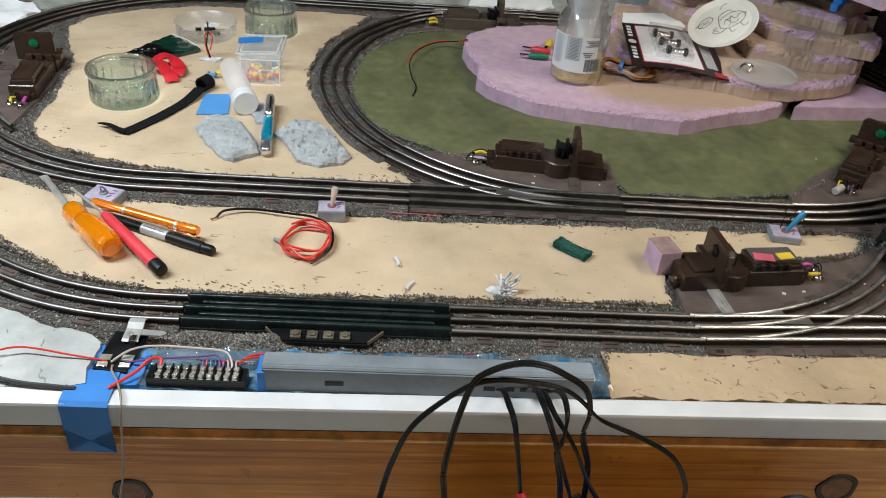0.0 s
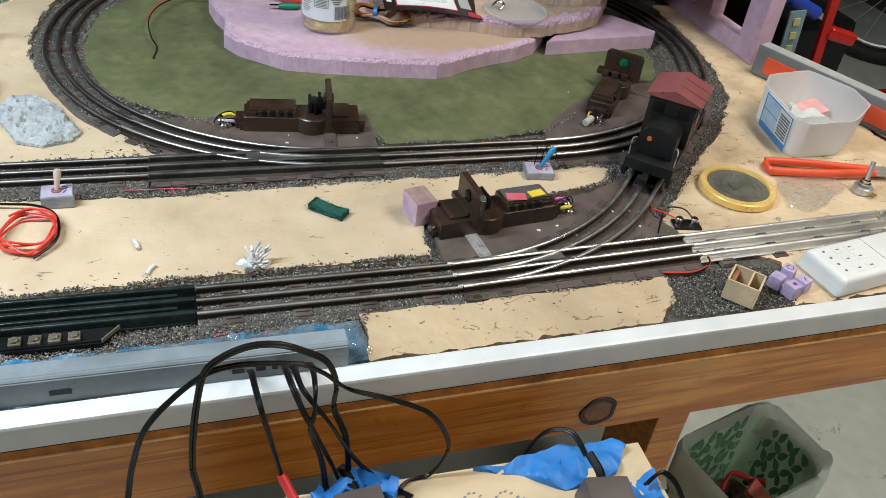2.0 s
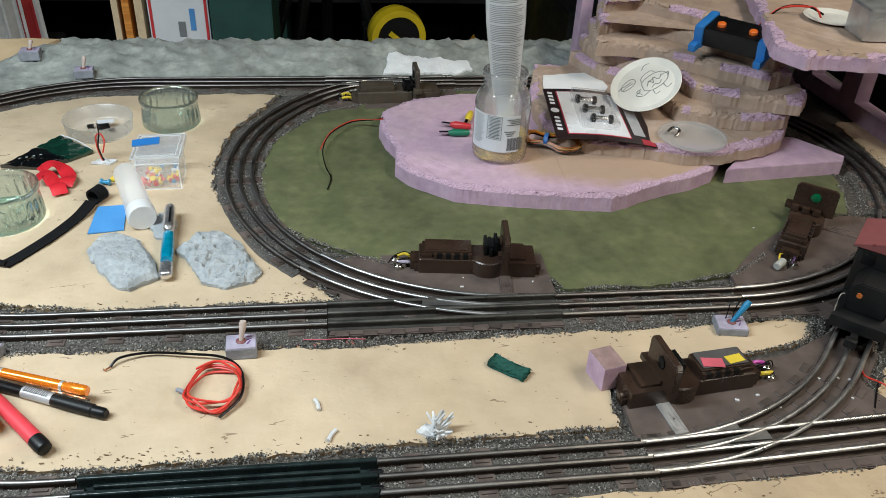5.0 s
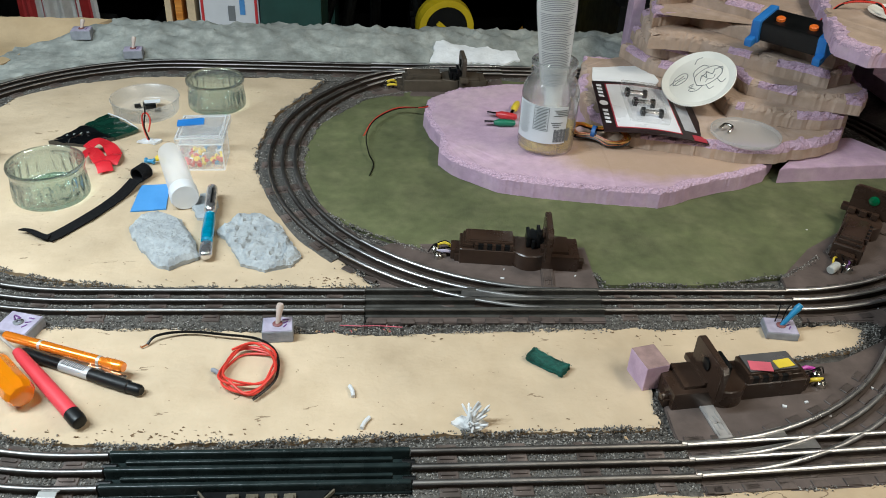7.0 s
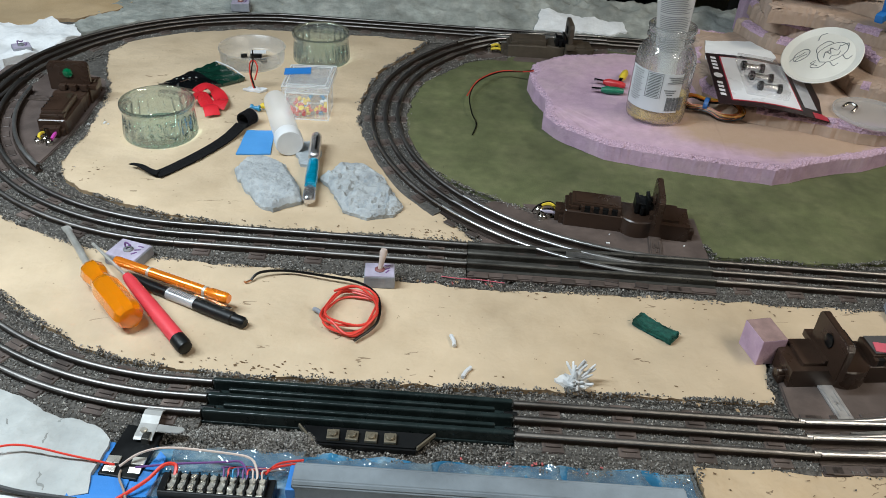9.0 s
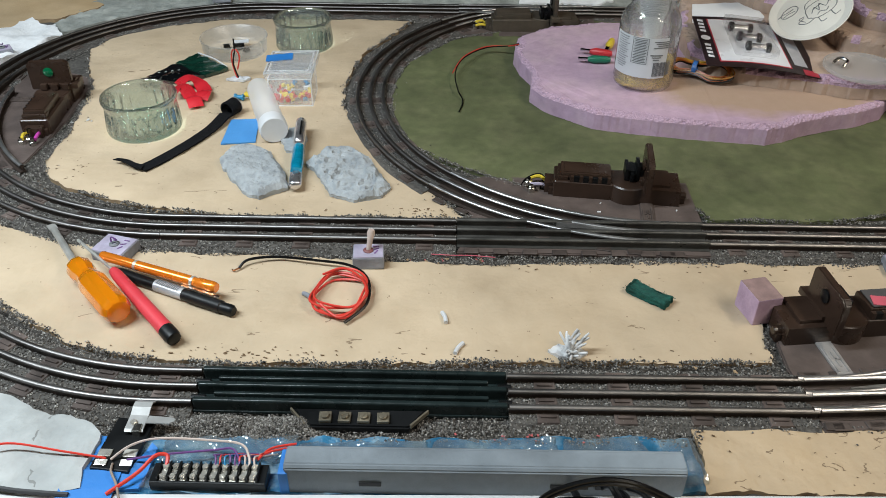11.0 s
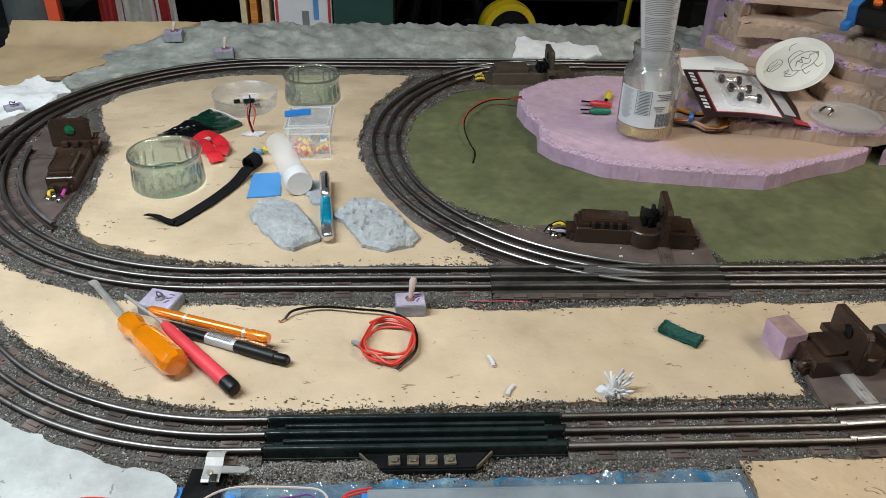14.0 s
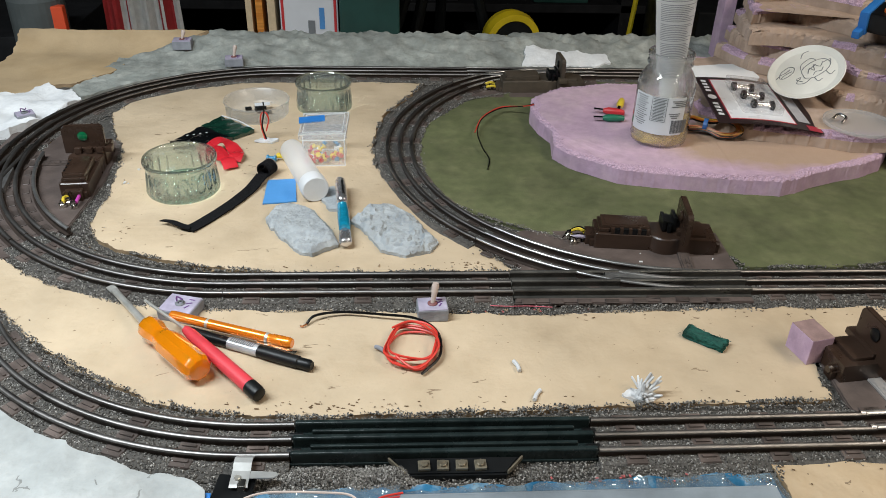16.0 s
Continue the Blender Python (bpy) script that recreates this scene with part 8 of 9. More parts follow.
def cable(pts, lab, twist=0.4, sleeve=False):
    """A flat two-core cord: two strands side by side."""
    t = thing("power_wire", pose(*pts[0]), lab, "power wire", "black power wires")
    p0 = Vector(pts[0])
    c = curve_points([Vector(p) - p0 for p in pts], 8)
    n = len(c)
    for e in (-1, 1):
        q = []
        for i, p in enumerate(c):
            a = twist * 8 * i / n
            q.append(p + Vector((math.cos(a), 0.4 * math.sin(a), math.sin(a))) * 0.0012 * e)
        part("core", tube(BM(), q, 0.00142, 7, 0), M_BLACK_W, t)
    if sleeve:
        part("sleeve", turned(BM(), c[-1] + (c[-2] - c[-1]).normalized() * 0.004, c[-1] + Vector((0.012, -0.022, -0.018)), [(0, 0.0040), (1, 0.0042)], 14), M_RED, t, "red sleeve on the cord end")


cable([(0.226, 0.150, -0.060), (0.225, 0.150, -0.048), (0.221, 0.150, 0.003), (0.211, 0.150, 0.038), (0.212, 0.150, 0.064), (0.205, 0.150, 0.088), (0.188, 0.150, 0.102), (0.170, 0.150, 0.111), (0.151, 0.150, 0.112), (0.132, 0.150, 0.104), (0.120, 0.150, 0.091), (0.113, 0.150, 0.062), (0.108, 0.150, 0.028), (0.105, 0.150, -0.010), (0.108, 0.148, -0.046), (0.11, 0.12, -0.12), (0.12, 0.10, -0.40)], "black flat power cord looping up and over the edge board", 0.5)
cable([(0.255, 0.128, -0.062), (0.275, 0.148, -0.064), (0.296, 0.150, -0.061), (0.308, 0.150, -0.034), (0.303, 0.150, -0.008), (0.285, 0.150, 0.020), (0.253, 0.150, 0.041), (0.222, 0.150, 0.057), (0.203, 0.150, 0.077), (0.186, 0.150, 0.089), (0.161, 0.150, 0.094), (0.139, 0.150, 0.095), (0.119, 0.150, 0.089), (0.095, 0.150, 0.067), (0.076, 0.150, 0.041), (0.064, 0.150, 0.006), (0.055, 0.150, -0.039), (0.04, 0.13, -0.12), (0.03, 0.10, -0.40)], "black flat power cord arching low and sweeping wide to one side", 0.8)
cable([(0.153, 0.2225, 0.014), (0.154, 0.205, 0.030), (0.155, 0.180, 0.040), (0.157, 0.155, 0.044), (0.163, 0.150, 0.012), (0.171, 0.150, -0.036)], "black power cord ending in a red sleeve", 0.2, True)
cable([(0.178, 0.2225, 0.014), (0.179, 0.205, 0.036), (0.181, 0.170, 0.050), (0.188, 0.152, 0.037), (0.198, 0.150, 0.008), (0.211, 0.150, -0.030), (0.218, 0.150, -0.052), (0.224, 0.135, -0.040)], "black power cord bundled down to an adapter", 0.3)
cable([(0.196, 0.2225, 0.014), (0.200, 0.195, 0.040), (0.198, 0.160, 0.052), (0.196, 0.150, 0.034), (0.193, 0.150, 0.017), (0.202, 0.150, -0.021), (0.206, 0.150, -0.056), (0.205, 0.13, -0.060)], "black power cord drooping beside the others", 0.5)
cable([(0.184, 0.2225, 0.014), (0.187, 0.200, 0.034), (0.190, 0.165, 0.045), (0.206, 0.150, 0.026), (0.230, 0.150, -0.027), (0.254, 0.148, -0.059), (0.275, 0.130, -0.061)], "black power cord bundled down to the carton", 0.5)

# ---- below the front edge ----
M_CARTON = mat("corrugated_cardboard", (0.52, 0.40, 0.26), 0.8, 0, 0.08, 24, 0.2, 160, 0.08, 5)
CT = -0.066
carton = thing("cardboard_carton", pose(0.30, -0.01, -TABLE), "tall tan cardboard carton with blue tape, used as a stand", "carton")
part("body", box(BM(), 0.39, 0.32, TABLE + CT - 0.004, 0, 0, 0, 0.002), M_CARTON, carton)
part("top_flap", box(BM(), 0.394, 0.326, 0.004, 0, 0, TABLE + CT - 0.004, 0.0015), M_CARTON, carton, "flat cardboard top")
bm = BM()
for i in range(12):
    box(bm, 0.003, 0.0016, 0.0003, 0.02 + i * 0.0045, 0.135 + 0.004 * math.sin(i) - 0.0006 * i, TABLE + CT, 0, 20)
part("print", bm, M_INK, carton, "faint dotted print")
for poly, nm, sd_ in (([(0.336, 0.148), (0.375, 0.150), (0.423, 0.160), (0.470, 0.158), (0.482, 0.150), (0.475, 0.140), (0.458, 0.122), (0.408, 0.115), (0.375, 0.138)], "wide", 1), ([(0.470, 0.112), (0.492, 0.116), (0.492, 0.088), (0.473, 0.090), (0.40, 0.070), (0.41, 0.095)], "short", 4), ([(0.192, 0.136), (0.200, 0.150), (0.214, 0.146), (0.232, 0.156), (0.252, 0.150), (0.266, 0.140), (0.256, 0.120), (0.240, 0.130), (0.212, 0.128), (0.200, 0.116)], "crumpled", 7)):
    bm = sheet(BM(), poly, 0.0, bumps(0.020, 0.024, 42, sd_) if nm == "crumpled" else bumps(0.005, 0.009, 60, sd_), grid=0.005, amp=0.003)
    smooth(single("tape_patch", bm, M_TAPE, pose(0, 0, CT - 0.0005), "%s patch of crumpled blue masking tape on the carton" % nm, "tape", "blue tape patches"), 50)
M_BRICK = mat("brown_black_adapter", (0.085, 0.066, 0.062), 0.4, 0, 0.1, 30, 0.05, 200)
for x, y, dg, lab in ((0.432, 0.092, -8, "boxy dark power adapter taped to the carton"), (0.228, 0.118, 5, "boxy dark power adapter in crumpled tape")):
    ad = thing("power_adapter", pose(x, y, CT + 0.002, 0, 0, dg), lab, "power adapter", "power adapters")
    smooth(part("case", box(BM(), 0.044, 0.050, 0.030, 0, -0.012, 0, 0.004, taper=0.88), M_BRICK, ad), 40)
    part("tape_band", box(BM(), 0.046, 0.026, 0.0275, 0, -0.024, 0, 0.004, taper=0.88), M_TAPE, ad, "blue tape band")
    bm = BM()
    for i in range(3):
        box(bm, 0.014 - 0.003 * i, 0.002, 0.0004, 0, -0.018 - 0.004 * i, 0.0277)
    part("print", bm, M_RED, ad)
    part("strain_relief", tube(BM(), [(0, 0.010, 0.016), (0, 0.022, 0.020), (-0.006, 0.038, 0.024)], 0.004, 9, 4), M_BLACK_W, ad)
cable([(0.428, 0.128, CT + 0.026), (0.420, 0.150, CT + 0.034), (0.400, 0.162, CT + 0.020), (0.385, 0.166, -0.10), (0.38, 0.17, -0.20)], "black power cord curling behind the adapter", 0.2)
cable([(0.475, 0.100, CT + 0.012), (0.495, 0.106, CT + 0.016), (0.515, 0.095, CT - 0.010), (0.525, 0.070, CT - 0.06), (0.53, 0.05, -0.4)], "black power cord hanging off the carton", 0.3)

gc = thing("power_cable", pose(0.024, 0.140, CT - 0.005), "pale grey power cable arching out beside the carton", "cable")
smooth(part("sheath", tube(BM(), [(-0.075, -0.10, -0.30), (-0.062, -0.050, -0.08), (-0.038, -0.010, 0.014), (-0.023, -0.002, 0.021), (0.000, 0.003, 0.023), (0.022, -0.002, 0.021), (0.040, -0.014, 0.012), (0.058, -0.05, -0.08), (0.060, -0.10, -0.30)], 0.0027, 10, 8), mat("pale_grey_sheath", (0.34, 0.34, 0.34), 0.5, 0, 0.08, 30, 0.05, 200), gc), 60)

# waste bin with a leaf-print bag
M_BAG = thin(mat("leaf_print_bag", (0.82, 0.88, 0.84), 0.5, 0, 0.06, 20, 0.5, 60, 0.08, 6), 0.5)
M_LEAF = mat("bag_leaf_green", (0.15, 0.33, 0.19), 0.55, 0, 0.15, 30, 0.1, 100)
M_BAGG = thin(mat("bag_pale_green", (0.74, 0.95, 0.78), 0.5, 0, 0.10, 12, 0.6, 60, 0.12, 9), 0.5)
M_BINP = thin(mat("milky_bin_plastic", (0.86, 0.88, 0.87), 0.4, 0, 0.05, 12, 0.05, 60, 0.05, 5), 0.6)
bn = thing("waste_bin", pose(0.862, 0.330, -TABLE, 0, 0, 15) @ Matrix.Diagonal((0.74, 0.60, 1.0, 1.0)), "white waste bin lined with a green leaf-print bag", "waste bin")
HB = TABLE - 0.40


def rounded(w, d, r, n=9):
    out = []
    for cx, cy, a0 in ((w / 2 - r, d / 2 - r, 0), (-w / 2 + r, d / 2 - r, 90), (-w / 2 + r, -d / 2 + r, 180), (w / 2 - r, -d / 2 + r, 270)):
        for i in range(n + 1):
            a = radians(a0 + 90 * i / n)
            out.append((cx + r * math.cos(a), cy + r * math.sin(a)))
    return out


def shell(levels, r=0.05, wob=0.0):
    bm = BM()
    rings = []
    for j, (w, d, z) in enumerate(levels):
        rings.append([bm.verts.new((x + wob * noise.noise(Vector((x * 30, y * 30, j))), y + wob * noise.noise(Vector((x * 30, y * 30, j + 7))), z + wob * 1.5 * noise.noise(Vector((x * 20, y * 20, 3 + j))))) for x, y in rounded(w, d, r)])
    k = len(rings[0])
    for a, b in zip(rings, rings[1:]):
        for i in range(k):
            bm.faces.new((a[i], a[(i + 1) % k], b[(i + 1) % k], b[i]))
    return bm


bm = shell([(0.19, 0.16, 0.0), (0.262, 0.232, HB), (0.268, 0.238, HB + 0.002), (0.256, 0.226, HB), (0.185, 0.155, 0.004)])
bm.faces.new([v for v in bm.verts][:40][::-1])
part("bin", bm, M_BINP, bn, "white plastic bin")
bag = part("liner_rim", shell([(0.276, 0.246, HB - 0.06), (0.280, 0.250, HB - 0.005), (0.278, 0.248, HB + 0.010), (0.268, 0.238, HB + 0.017), (0.250, 0.220, HB + 0.014), (0.240, 0.210, HB + 0.002), (0.236, 0.206, HB - 0.03)], wob=0.009), M_BAG, bn, "white folded bag rim")
smooth(bag, 60)
inner = part("liner", shell([(0.238, 0.208, HB + 0.004), (0.226, 0.196, HB - 0.08), (0.20, 0.17, HB - 0.20)], wob=0.006), M_BAGG, bn, "pale green bag inside")
smooth(inner, 60)
rl = random.Random(5)
for side in range(4):
    for i in range(63):
        u, z = -0.098 + 0.0245 * (i % 9) + rl.uniform(-0.006, 0.006), HB - 0.010 - 0.023 * (i // 9) + rl.uniform(-0.005, 0.005)
        k = 0.112 - (HB - z) * 0.09
        k2 = 0.097 - (HB - z) * 0.09
        bm = BM()
        lf = [(0.0, -0.013), (0.0058, -0.0085), (0.0080, -0.001), (0.0055, 0.0075), (0.0, 0.0155), (-0.0055, 0.0075), (-0.0080, -0.001), (-0.0058, -0.0085)]
        a = [bm.verts.new((x, 0.0, y)) for x, y in lf]
        b = [bm.verts.new((x, 0.0007, y)) for x, y in lf]
        bm.faces.new(a)
        bm.faces.new(b[::-1])
        for q in range(8):
            bm.faces.new((a[q], b[q], b[(q + 1) % 8], a[(q + 1) % 8]))
        o = part("leaf_print", bm, M_LEAF, inner)
        rot = pose(0, 0, 0, 0, 0, 90 * side)
        off = (k2 if side % 2 == 0 else k)
        o.matrix_basis = rot @ pose(u, off + 0.004, z, -5, (38 if i % 2 else -38) + rl.uniform(-25, 25), 0)
part("rubbish", sheet(BM(), rounded(0.19, 0.16, 0.04, 3), HB - 0.22, lambda x, y: HB - 0.135 + 0.05 * noise.noise(Vector((x * 25, y * 25, 4))), grid=0.012), mat("mixed_rubbish", (0.30, 0.20, 0.16), 0.6, 0, 0.4, 40, 0.6, 120, 0.4, 18, tint=(0.05, 0.045, 0.04)), bn, "dark crumpled rubbish")
part("red_packet", box(BM(), 0.045, 0.060, 0.012, 0.01, -0.045, HB - 0.06, 0.003, 25, 25), mat("salmon_packet", (0.60, 0.16, 0.12), 0.5), bn, "salmon-red packet")
part("red_ribbon", tube(BM(), [(-0.06, 0.0, HB - 0.045), (-0.02, 0.02, HB - 0.035), (0.02, 0.0, HB - 0.05), (0.04, -0.03, HB - 0.045)], 0.005, 8, 5), M_RED, bn)

# ---- behind the table ----
def crate_box(x, y, w, d, h, ma, lab, nm="storage_box", cat="box", lid=None):
    t = thing(nm, pose(x, y, -TABLE), lab, cat)
    part("body", box(BM(), w, d, h, 0, 0, 0, 0.004), ma, t)
    if lid:
        part("lid", box(BM(), w * 1.02, d * 1.02, 0.03, 0, 0, h - 0.015, 0.004), lid, t)
    return t


M_DGREEN = mat("dark_green_bin", (0.012, 0.050, 0.042), 0.5, 0, 0.15, 20, 0.1, 90)
M_PWHITE = mat("white_carton", (0.60, 0.61, 0.64), 0.6, 0, 0.05, 12, 0.05, 90)
pbx = thing("mailing_carton", pose(-0.262, 1.80, -TABLE), "tall white mailing carton with red edge lines", "carton")
part("body", box(BM(), 0.135, 0.10, 0.92, 0, 0, 0, 0.003), M_PWHITE, pbx)
for x in (-0.061, 0.061):
    part("red_line", box(BM(), 0.006, 0.002, 0.92, x, -0.0505, 0.0), M_RED, pbx, "red printed line")
part("blue_mark", box(BM(), 0.012, 0.002, 0.05, 0.030, -0.0505, 0.73), M_LBLUE, pbx)
part("dark_mark", box(BM(), 0.016, 0.002, 0.035, 0.005, -0.0505, 0.715), M_INK, pbx)
for x, w, ma in ((-0.350, 0.018, M_BALSA), (-0.378, 0.016, M_WOOD), (-0.402, 0.014, M_BALSA)):
    t = thing("wood_board", pose(x, 1.80, -TABLE), "narrow bare wooden board standing upright", "board", "upright boards")
    part("board", box(BM(), w, 0.09, 0.95, 0, 0, 0, 0.001), ma, t)
crate_box(-0.120, 1.86, 0.14, 0.25, 0.86, M_DGREEN, "dark green plastic storage bin", lid=M_DGREEN)
tw = thing("striped_towel", pose(-0.640, 1.72, -TABLE), "white cloth with red stripes hanging over a dark stand", "towel")
part("stand", box(BM(), 0.20, 0.10, 0.70, 0, 0.06, 0, 0.01), M_DARK, tw)
bm = BM()
n = 28
cl = [Vector((-0.085 + 0.17 * i / n, -0.004 + 0.010 * math.sin(i * 1.1), 0)) for i in range(n + 1)]
lo_ = [bm.verts.new(p + Vector((0.02 * (i / n), 0, 0.45))) for i, p in enumerate(cl)]
hi_ = [bm.verts.new(p + Vector((0, 0.02, 0.90))) for i, p in enumerate(cl)]
for i in range(n):
    f = bm.faces.new((lo_[i], lo_[i + 1], hi_[i + 1], hi_[i]))
    f.material_index = 1 if i in (0, 1, 2, 3, 4, 5, 8, 20, 22, 23, 24) else 0
g = bmesh.ops.solidify(bm, geom=list(bm.faces), thickness=0.003)
part("cloth", bm, [mat("white_cloth", (0.62, 0.60, 0.57), 0.9, 0, 0.1, 60, 0.4, 300), mat("red_cloth", (0.42, 0.03, 0.03), 0.9, 0, 0.1, 60, 0.4, 300)], tw)
tri = thing("tripod", pose(0.04, 2.15, -TABLE), "black folding tripod stand with crossed legs", "tripod")
for a in ((-0.30, 0.0, 0.25), (0.32, 0.05, 0.0), (0.02, 0.3, 0.0), (-0.16, -0.05, 0.0)):
    part("leg", rod(BM(), (a[0], a[1], a[2] * 0), (0.04, 0, 1.05), 0.016, 10), M_BLACK, tri)
part("brace", rod(BM(), (-0.13, 0, 0.56), (0.30, 0.03, 0.34), 0.010, 8), M_BLACK, tri)
rl_ = thing("tape_reel", pose(0.265, 2.10, -TABLE), "yellow and black round cord reel on a dark stand", "reel")
M_YEL2 = mat("yellow_reel", (0.62, 0.45, 0.015), 0.4, 0, 0.08, 20, 0.05, 90)
part("stand", box(BM(), 0.16, 0.18, 0.52, 0, 0, 0, 0.01), M_DARK, rl_)
part("rim", lathe(BM(), [(0.060, -0.03), (0.078, -0.03), (0.082, 0.0), (0.078, 0.03), (0.060, 0.03), (0.060, -0.03)], 36, pose(0, 0, 0.602, 90, 0, 10)), M_YEL2, rl_, "yellow rim")
part("hub", cyl(BM(), 0.060, 0.05, 0, 0.025, 0.602, 90, 0, 10, seg=32), M_BLACK, rl_)
part("latch", box(BM(), 0.04, 0.01, 0.014, -0.01, -0.03, 0.60, 0.002, 10, 0, 40), M_YEL2, rl_)
yt = thing("yellow_tool", pose(0.48, 2.10, -TABLE), "yellow and orange folded tool on a dark stand", "tool")
part("stand", box(BM(), 0.22, 0.18, 0.50, 0, 0, 0, 0.01), M_DARK, yt)
bm = BM()
v = [bm.verts.new(p) for p in ((-0.06, -0.05, 0.50), (0.05, -0.05, 0.50), (0.01, -0.05, 0.60), (-0.06, 0.02, 0.50), (0.05, 0.02, 0.50), (0.01, 0.02, 0.60))]
for f in ((0, 1, 2), (5, 4, 3), (0, 3, 4, 1), (1, 4, 5, 2), (2, 5, 3, 0)):
    bm.faces.new([v[i] for i in f])
part("wedge", bm, mat("orange_yellow", (0.45, 0.20, 0.02), 0.5), yt)
part("yellow_rod", rod(BM(), (0.085, -0.08, 0.45), (0.115, -0.08, 0.85), 0.007, 8), M_YEL2, yt)
crate_box(0.84, 1.80, 0.46, 0.40, 0.82, M_BLACK, "black equipment case behind the foam hill", "equipment_case", "case")
crate_box(-1.02, 1.85, 0.40, 0.30, 0.72, M_DARK, "dark cabinet in the shade behind the table", "cabinet", "cabinet")
gt = thing("grey_jug", pose(-0.86, 1.70, -TABLE), "grey jug with an orange band on a dark stand", "jug")
part("stand", box(BM(), 0.16, 0.16, 0.60, 0, 0, 0, 0.01), M_DARK, gt)
part("jug", cyl(BM(), 0.06, 0.22, 0, 0, 0.60, seg=28, chamfer=0.01), mat("grey_jug_paint", (0.07, 0.08, 0.08), 0.6), gt)
part("band", box(BM(), 0.03, 0.02, 0.14, 0.055, -0.03, 0.66, 0.004), M_ORED, gt)
sh = thing("dark_shelving", pose(0.2, 3.0, -TABLE), "dark loaded shelving along the far wall", "shelving")
for z in (0.02, 0.5, 1.0, 1.5, 1.95):
    part("shelf", box(BM(), 3.4, 0.5, 0.03, 0, 0, z, 0.003), M_DARK, sh)
for x in (-1.7, -0.57, 0.57, 1.7):
    part("upright", box(BM(), 0.05, 0.5, 2.0, x, 0, 0, 0.003), M_DARK, sh)
part("back_panel", box(BM(), 3.4, 0.02, 2.0, 0, 0.26, 0), M_DARK, sh)
for i in range(14):
    x = -1.55 + i * 0.235
    bx = thing("storage_tub", pose(0.2 + x, 2.92, -TABLE + (0.05 if i % 2 else 0.53)), "dark storage tub on the shelving", "storage tub", "storage tubs")
    part("tub", box(BM(), 0.20, 0.30, 0.26 + 0.1 * (i % 3), 0, 0, 0, 0.01), (M_DARK, M_BLACK, M_DGREEN)[i % 3], bx)
    part("lid", box(BM(), 0.206, 0.31, 0.02, 0, 0, 0.26 + 0.1 * (i % 3), 0.004), M_BLACK, bx)

# ---- flecks and scraps by the track ----
def flecks(name, lab, ma, spots, size, n, seed, longest=2.2):
    rg = random.Random(seed)
    bm = BM()
    for _ in range(n):
        x0, x1, y0, y1, z = rg.choice(spots)
        s_ = size * rg.uniform(0.5, 1.3)
        box(bm, s_ * rg.uniform(0.8, longest), s_, s_ * 0.5, rg.uniform(x0, x1), rg.uniform(y0, y1), z, 0, rg.uniform(0, 180) if longest < 3 else rg.gauss(0, 28))
    single(name, bm, ma, pose(0, 0, 0), lab, "flecks", kind="stuff")


flecks("white_flecks", "white plaster flecks scattered on switch plates and ballast", M_WHITE, [(0.08, 0.32, 0.59, 0.63, 0.0042), (0.37, 0.62, 0.34, 0.44, 0.0042), (0.62, 0.85, 0.53, 0.72, 0.0042), (-0.2, 0.6, 0.515, 0.59, 0.001), (-0.46, -0.42, 0.70, 0.92, 0.001), (-0.42, -0.30, 0.72, 0.85, 0.0035)], 0.0022, 60, 2)
flecks("red_flecks", "red and pink paint scraps along the ballast edge", mat("pink_paint_scrap", (0.42, 0.10, 0.10), 0.6), [(0.02, 0.16, 0.508, 0.520, 0.0015), (0.06, 0.24, 0.274, 0.282, 0.003)], 0.0012, 20, 3)
flecks("torn_paper_bits", "loose torn tan paper bits along sheet edges", M_TAN_EDGE, [(-0.3, 0.34, 0.356, 0.364, 0.001), (-0.1, 0.5, 0.503, 0.514, 0.001), (-0.3, 0.06, 0.586, 0.596, 0.001), (0.26, 0.56, 0.292, 0.300, 0.001)], 0.0020, 60, 4)
flecks("dark_crumbs", "dark crumbs and torn fibres along the sheet edges", mat("dark_brown_crumb", (0.15, 0.095, 0.052), 0.9), [(-0.26, 0.05, 0.362, 0.378, 0.0034), (-0.16, -0.03, 0.360, 0.374, 0.0034), (0.05, 0.34, 0.366, 0.382, 0.0034), (-0.20, 0.06, 0.587, 0.600, 0.0034), (0.0, 0.06, 0.590, 0.605, 0.0034), (0.27, 0.55, 0.240, 0.292, 0.0034), (0.10, 0.55, 0.492, 0.508, 0.0034), (-0.42, -0.36, 0.62, 0.70, 0.0034), (0.66, 0.92, 0.42, 0.60, 0.0022)], 0.0008, 230, 6, 4.5)
wire("red_thread", [(0.045, 0.5185, 0.0035), (0.065, 0.5165, 0.0040), (0.085, 0.5172, 0.0036), (0.110, 0.5150, 0.0034)], 0.0006, M_PINKT, "thin red plastic thread along the ballast edge")

# ---- locomotive ----
M_LOCO = mat("satin_black_loco", (0.006, 0.0065, 0.007), 0.42, 0, 0.2, 60, 0.05, 300, 0.15, 20)
M_ROOF = mat("maroon_roof", (0.215, 0.065, 0.066), 0.36, 0, 0.08, 60, 0.05, 300, 0.08, 20)
loco = thing("toy_locomotive", pose(0.697, 0.533, RTOP, 0, 0, 48.5), "black toy switcher locomotive with a maroon cab roof on the curve", "locomotive")


def lp(name, bm, ma=None, label="", par=None, sm=True):
    ob = part(name, bm, ma or M_LOCO, par or loco, label)
    return smooth(ob, 35) if sm else ob


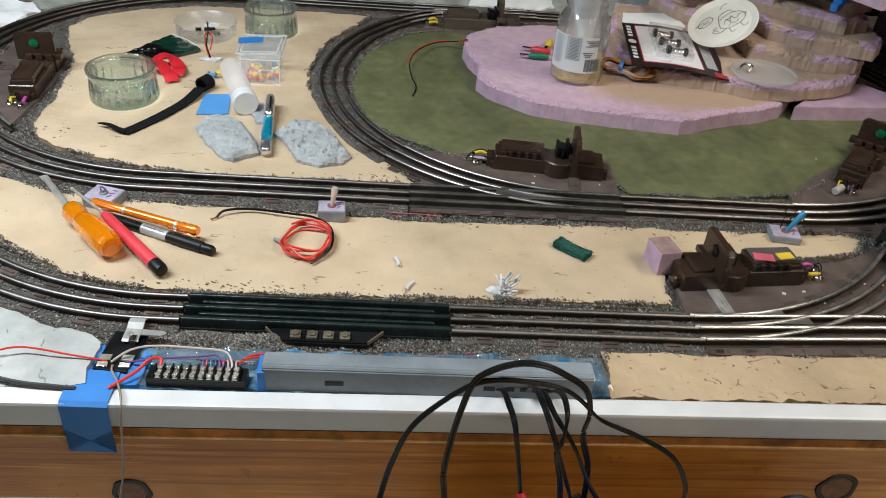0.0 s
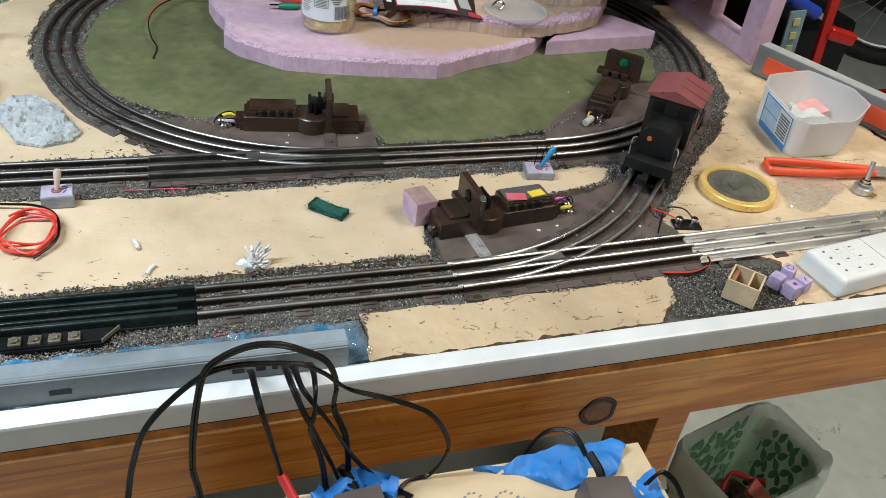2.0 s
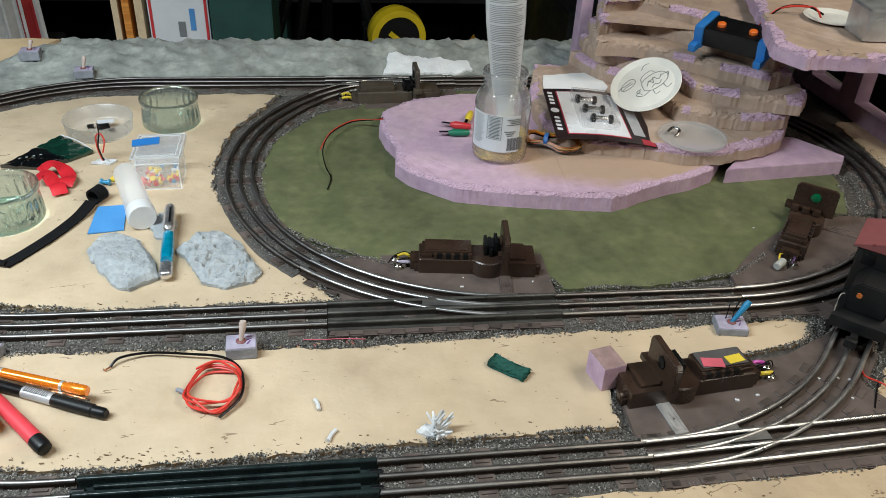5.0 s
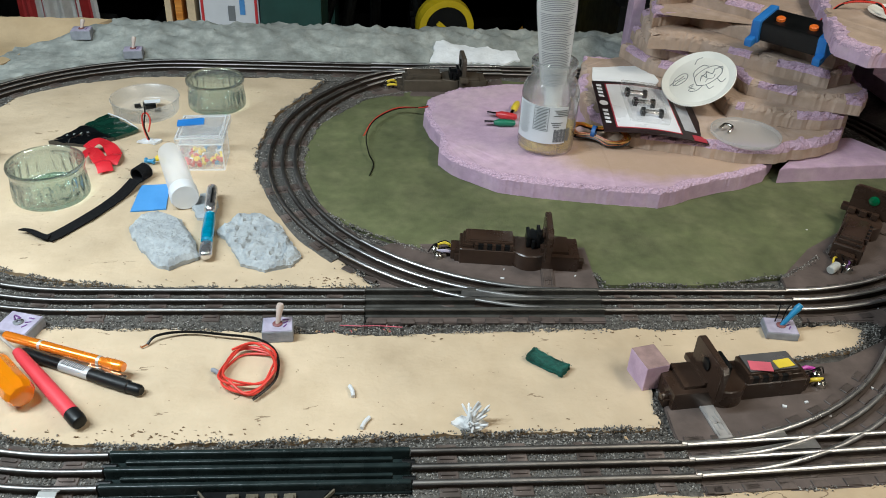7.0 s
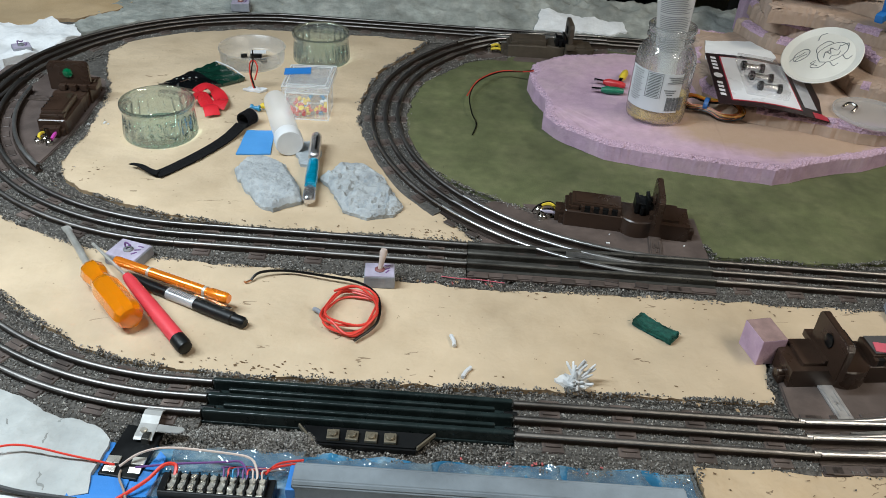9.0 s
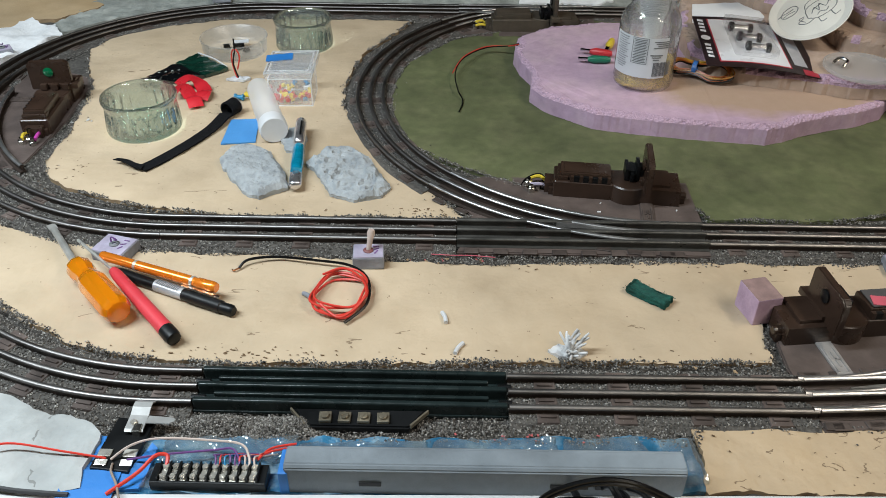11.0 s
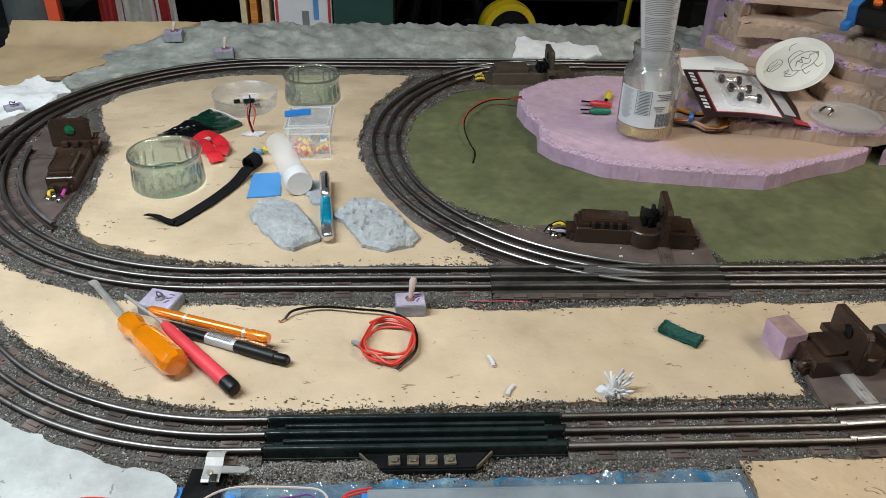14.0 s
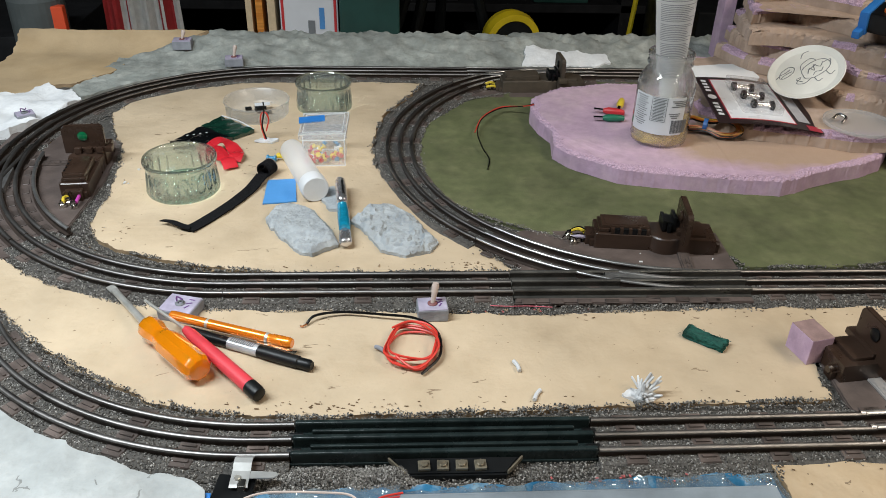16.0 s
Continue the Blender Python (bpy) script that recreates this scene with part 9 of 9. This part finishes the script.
lp("frame", box(BM(), 0.188, 0.058, 0.007, 0, 0, 0.019, 0.0012))
lp("chassis", box(BM(), 0.150, 0.040, 0.014, 0, 0, 0.005, 0.001))
body = lp("cab", box(BM(), 0.062, 0.058, 0.058, -0.006, 0, 0.026, 0.0015))
for s in (-1, 1):
    for x in (-0.020, 0.004):
        win = lp("window", box(BM(), 0.016, 0.002, 0.016, x, s * 0.0290, 0.060, 0.0006), M_BLACK, "dark cab window", body)
    em = lp("emblem", prism(BM(), [(-0.005, 0.0085), (0.005, 0.0085), (0.0062, 0.006), (0.0035, -0.004), (-0.0035, -0.004), (-0.0062, 0.006)], 0, 0.0008), mat("faded_red_emblem_%s" % ("a" if s > 0 else "b"), (0.50, 0.12, 0.15), 0.5), "faded red shield emblem", body)
    em.matrix_basis = pose(-0.004, s * 0.0291, 0.048, 90 if s < 0 else -90, 0, 0 if s < 0 else 180)
    lp("number", box(BM(), 0.008, 0.001, 0.0025, -0.004, s * 0.0293, 0.038), M_BRASS, "", body)
for e in (-1, 1):
    for y in (-0.016, 0.016):
        lp("end_window", box(BM(), 0.002, 0.014, 0.014, -0.006 + e * 0.0310, y, 0.064, 0.0006), M_BLACK, "", body)
bm = BM()
sec = [(-0.034, 0.0), (-0.034, 0.0016), (-0.001, 0.0125), (0.001, 0.0125), (0.034, 0.0016), (0.034, 0.0)]
r0 = [bm.verts.new((-0.041, y, 0.084 + z)) for y, z in sec]
r1 = [bm.verts.new((0.029, y, 0.084 + z)) for y, z in sec]
bm.faces.new(r0)
bm.faces.new(r1[::-1])
for i in range(6):
    bm.faces.new((r0[i], r1[i], r1[(i + 1) % 6], r0[(i + 1) % 6]))
bmesh.ops.recalc_face_normals(bm, faces=bm.faces)
roof = lp("roof", bm, M_ROOF, "maroon cab roof")
for x in (-0.018, 0.006):
    lp("roof_seam", box(BM(), 0.0008, 0.033, 0.0006, x, -0.0178, 0.0912, 0, 0, 18.3), M_ROOF, "", roof)


def hood(x0, x1, w, h):
    bm = BM()
    sec = [(-w, 0.0), (-w, h - 0.008), (-w + 0.009, h), (w - 0.009, h), (w, h - 0.008), (w, 0.0)]
    a = [bm.verts.new((x0, y, 0.026 + z)) for y, z in sec]
    b = [bm.verts.new((x1, y, 0.026 + z)) for y, z in sec]
    bm.faces.new(a)
    bm.faces.new(b[::-1])
    for i in range(6):
        bm.faces.new((a[i], b[i], b[(i + 1) % 6], a[(i + 1) % 6]))
    bmesh.ops.recalc_face_normals(bm, faces=bm.faces)
    bmesh.ops.bevel(bm, geom=list(bm.edges), offset=0.0012, segments=2, affect="EDGES")
    return bm


lh = lp("long_hood", hood(0.0255, 0.088, 0.021, 0.044))
lp("short_hood", hood(-0.078, -0.0375, 0.021, 0.036))
for s in (-1, 1):
    for i in range(10):
        lp("vent", box(BM(), 0.004, 0.0012, 0.0022, 0.031 + i * 0.0056, s * 0.0209, 0.060, 0.0003), M_LOCO, "", lh)
    lp("handrail", rod(BM(), (0.028, s * 0.0235, 0.050), (0.082, s * 0.0235, 0.050), 0.0008, 6), M_STEEL, "", lh)
    for x in (-0.088, 0.088):
        st = lp("step", box(BM(), 0.014, 0.004, 0.018, x, s * 0.0275, 0.001, 0.0006))
        lp("tread", box(BM(), 0.014, 0.008, 0.0012, x, s * 0.0275, 0.007, 0.0003), M_LOCO, "", st)
        lp("handrail", tube(BM(), [(x, s * 0.0275, 0.026), (x, s * 0.0275, 0.046), (x * 0.93, s * 0.024, 0.047)], 0.0008, 6, 4), M_STEEL)
    rodp = lp("side_rod", box(BM(), 0.056, 0.002, 0.0035, 0.002, s * 0.0235, 0.0085, 0.0006), mat("cream_rod_%s" % ("a" if s > 0 else "b"), (0.45, 0.38, 0.26), 0.4, 0.5), "pale metal side rod")
    for x in (-0.026, 0.030):
        lp("rod_boss", cyl(BM(), 0.0045, 0.003, x, s * 0.0225, 0.010, 90 if s < 0 else -90, 0, 0, seg=16), M_BRASS, "", rodp)
        wh = lp("wheel", lathe(BM(), [(0, 0), (0.0125, 0), (0.0135, 0.001), (0.0135, 0.002), (0.0120, 0.0025), (0.0120, 0.006), (0.0110, 0.0065), (0.006, 0.005), (0, 0.005)], 28, pose(x, s * 0.0155, 0.0120, 90 if s < 0 else -90, 0, 0)), M_STEEL, "dark steel driving wheel")
lp("headlight_box", box(BM(), 0.014, 0.016, 0.018, 0.046, 0, 0.069, 0.0015, taper=0.88))
lp("headlight", cyl(BM(), 0.0045, 0.002, 0.0525, 0, 0.078, 0, 90, 0, seg=16), mat("orange_lens", (0.6, 0.16, 0.02), 0.2), "orange headlight lens")
lp("bell", lathe(BM(), [(0.0045, 0), (0.0035, 0.003), (0.002, 0.005), (0, 0.0055)], 16, pose(0.068, 0, 0.072)), M_BRASS, "small brass bell")
lp("bell_bracket", tube(BM(), [(0.068, -0.006, 0.069), (0.068, -0.005, 0.077), (0.068, 0.005, 0.077), (0.068, 0.006, 0.069)], 0.0008, 6, 4), M_BRASS)
lp("rear_light", cyl(BM(), 0.003, 0.002, -0.0775, 0.010, 0.048, 0, -90, 0, seg=14), mat("amber_lens", (0.55, 0.15, 0.03), 0.2), "amber rear marker lens")
for e in (-1, 1):
    lp("end_beam", box(BM(), 0.004, 0.058, 0.014, e * 0.095, 0, 0.012, 0.001))
    cp = lp("coupler", box(BM(), 0.020, 0.008, 0.006, e * 0.104, 0, 0.008, 0.0015))
    lp("knuckle", box(BM(), 0.010, 0.013, 0.010, e * 0.114, 0.001, 0.006, 0.003), M_LOCO, "", cp)
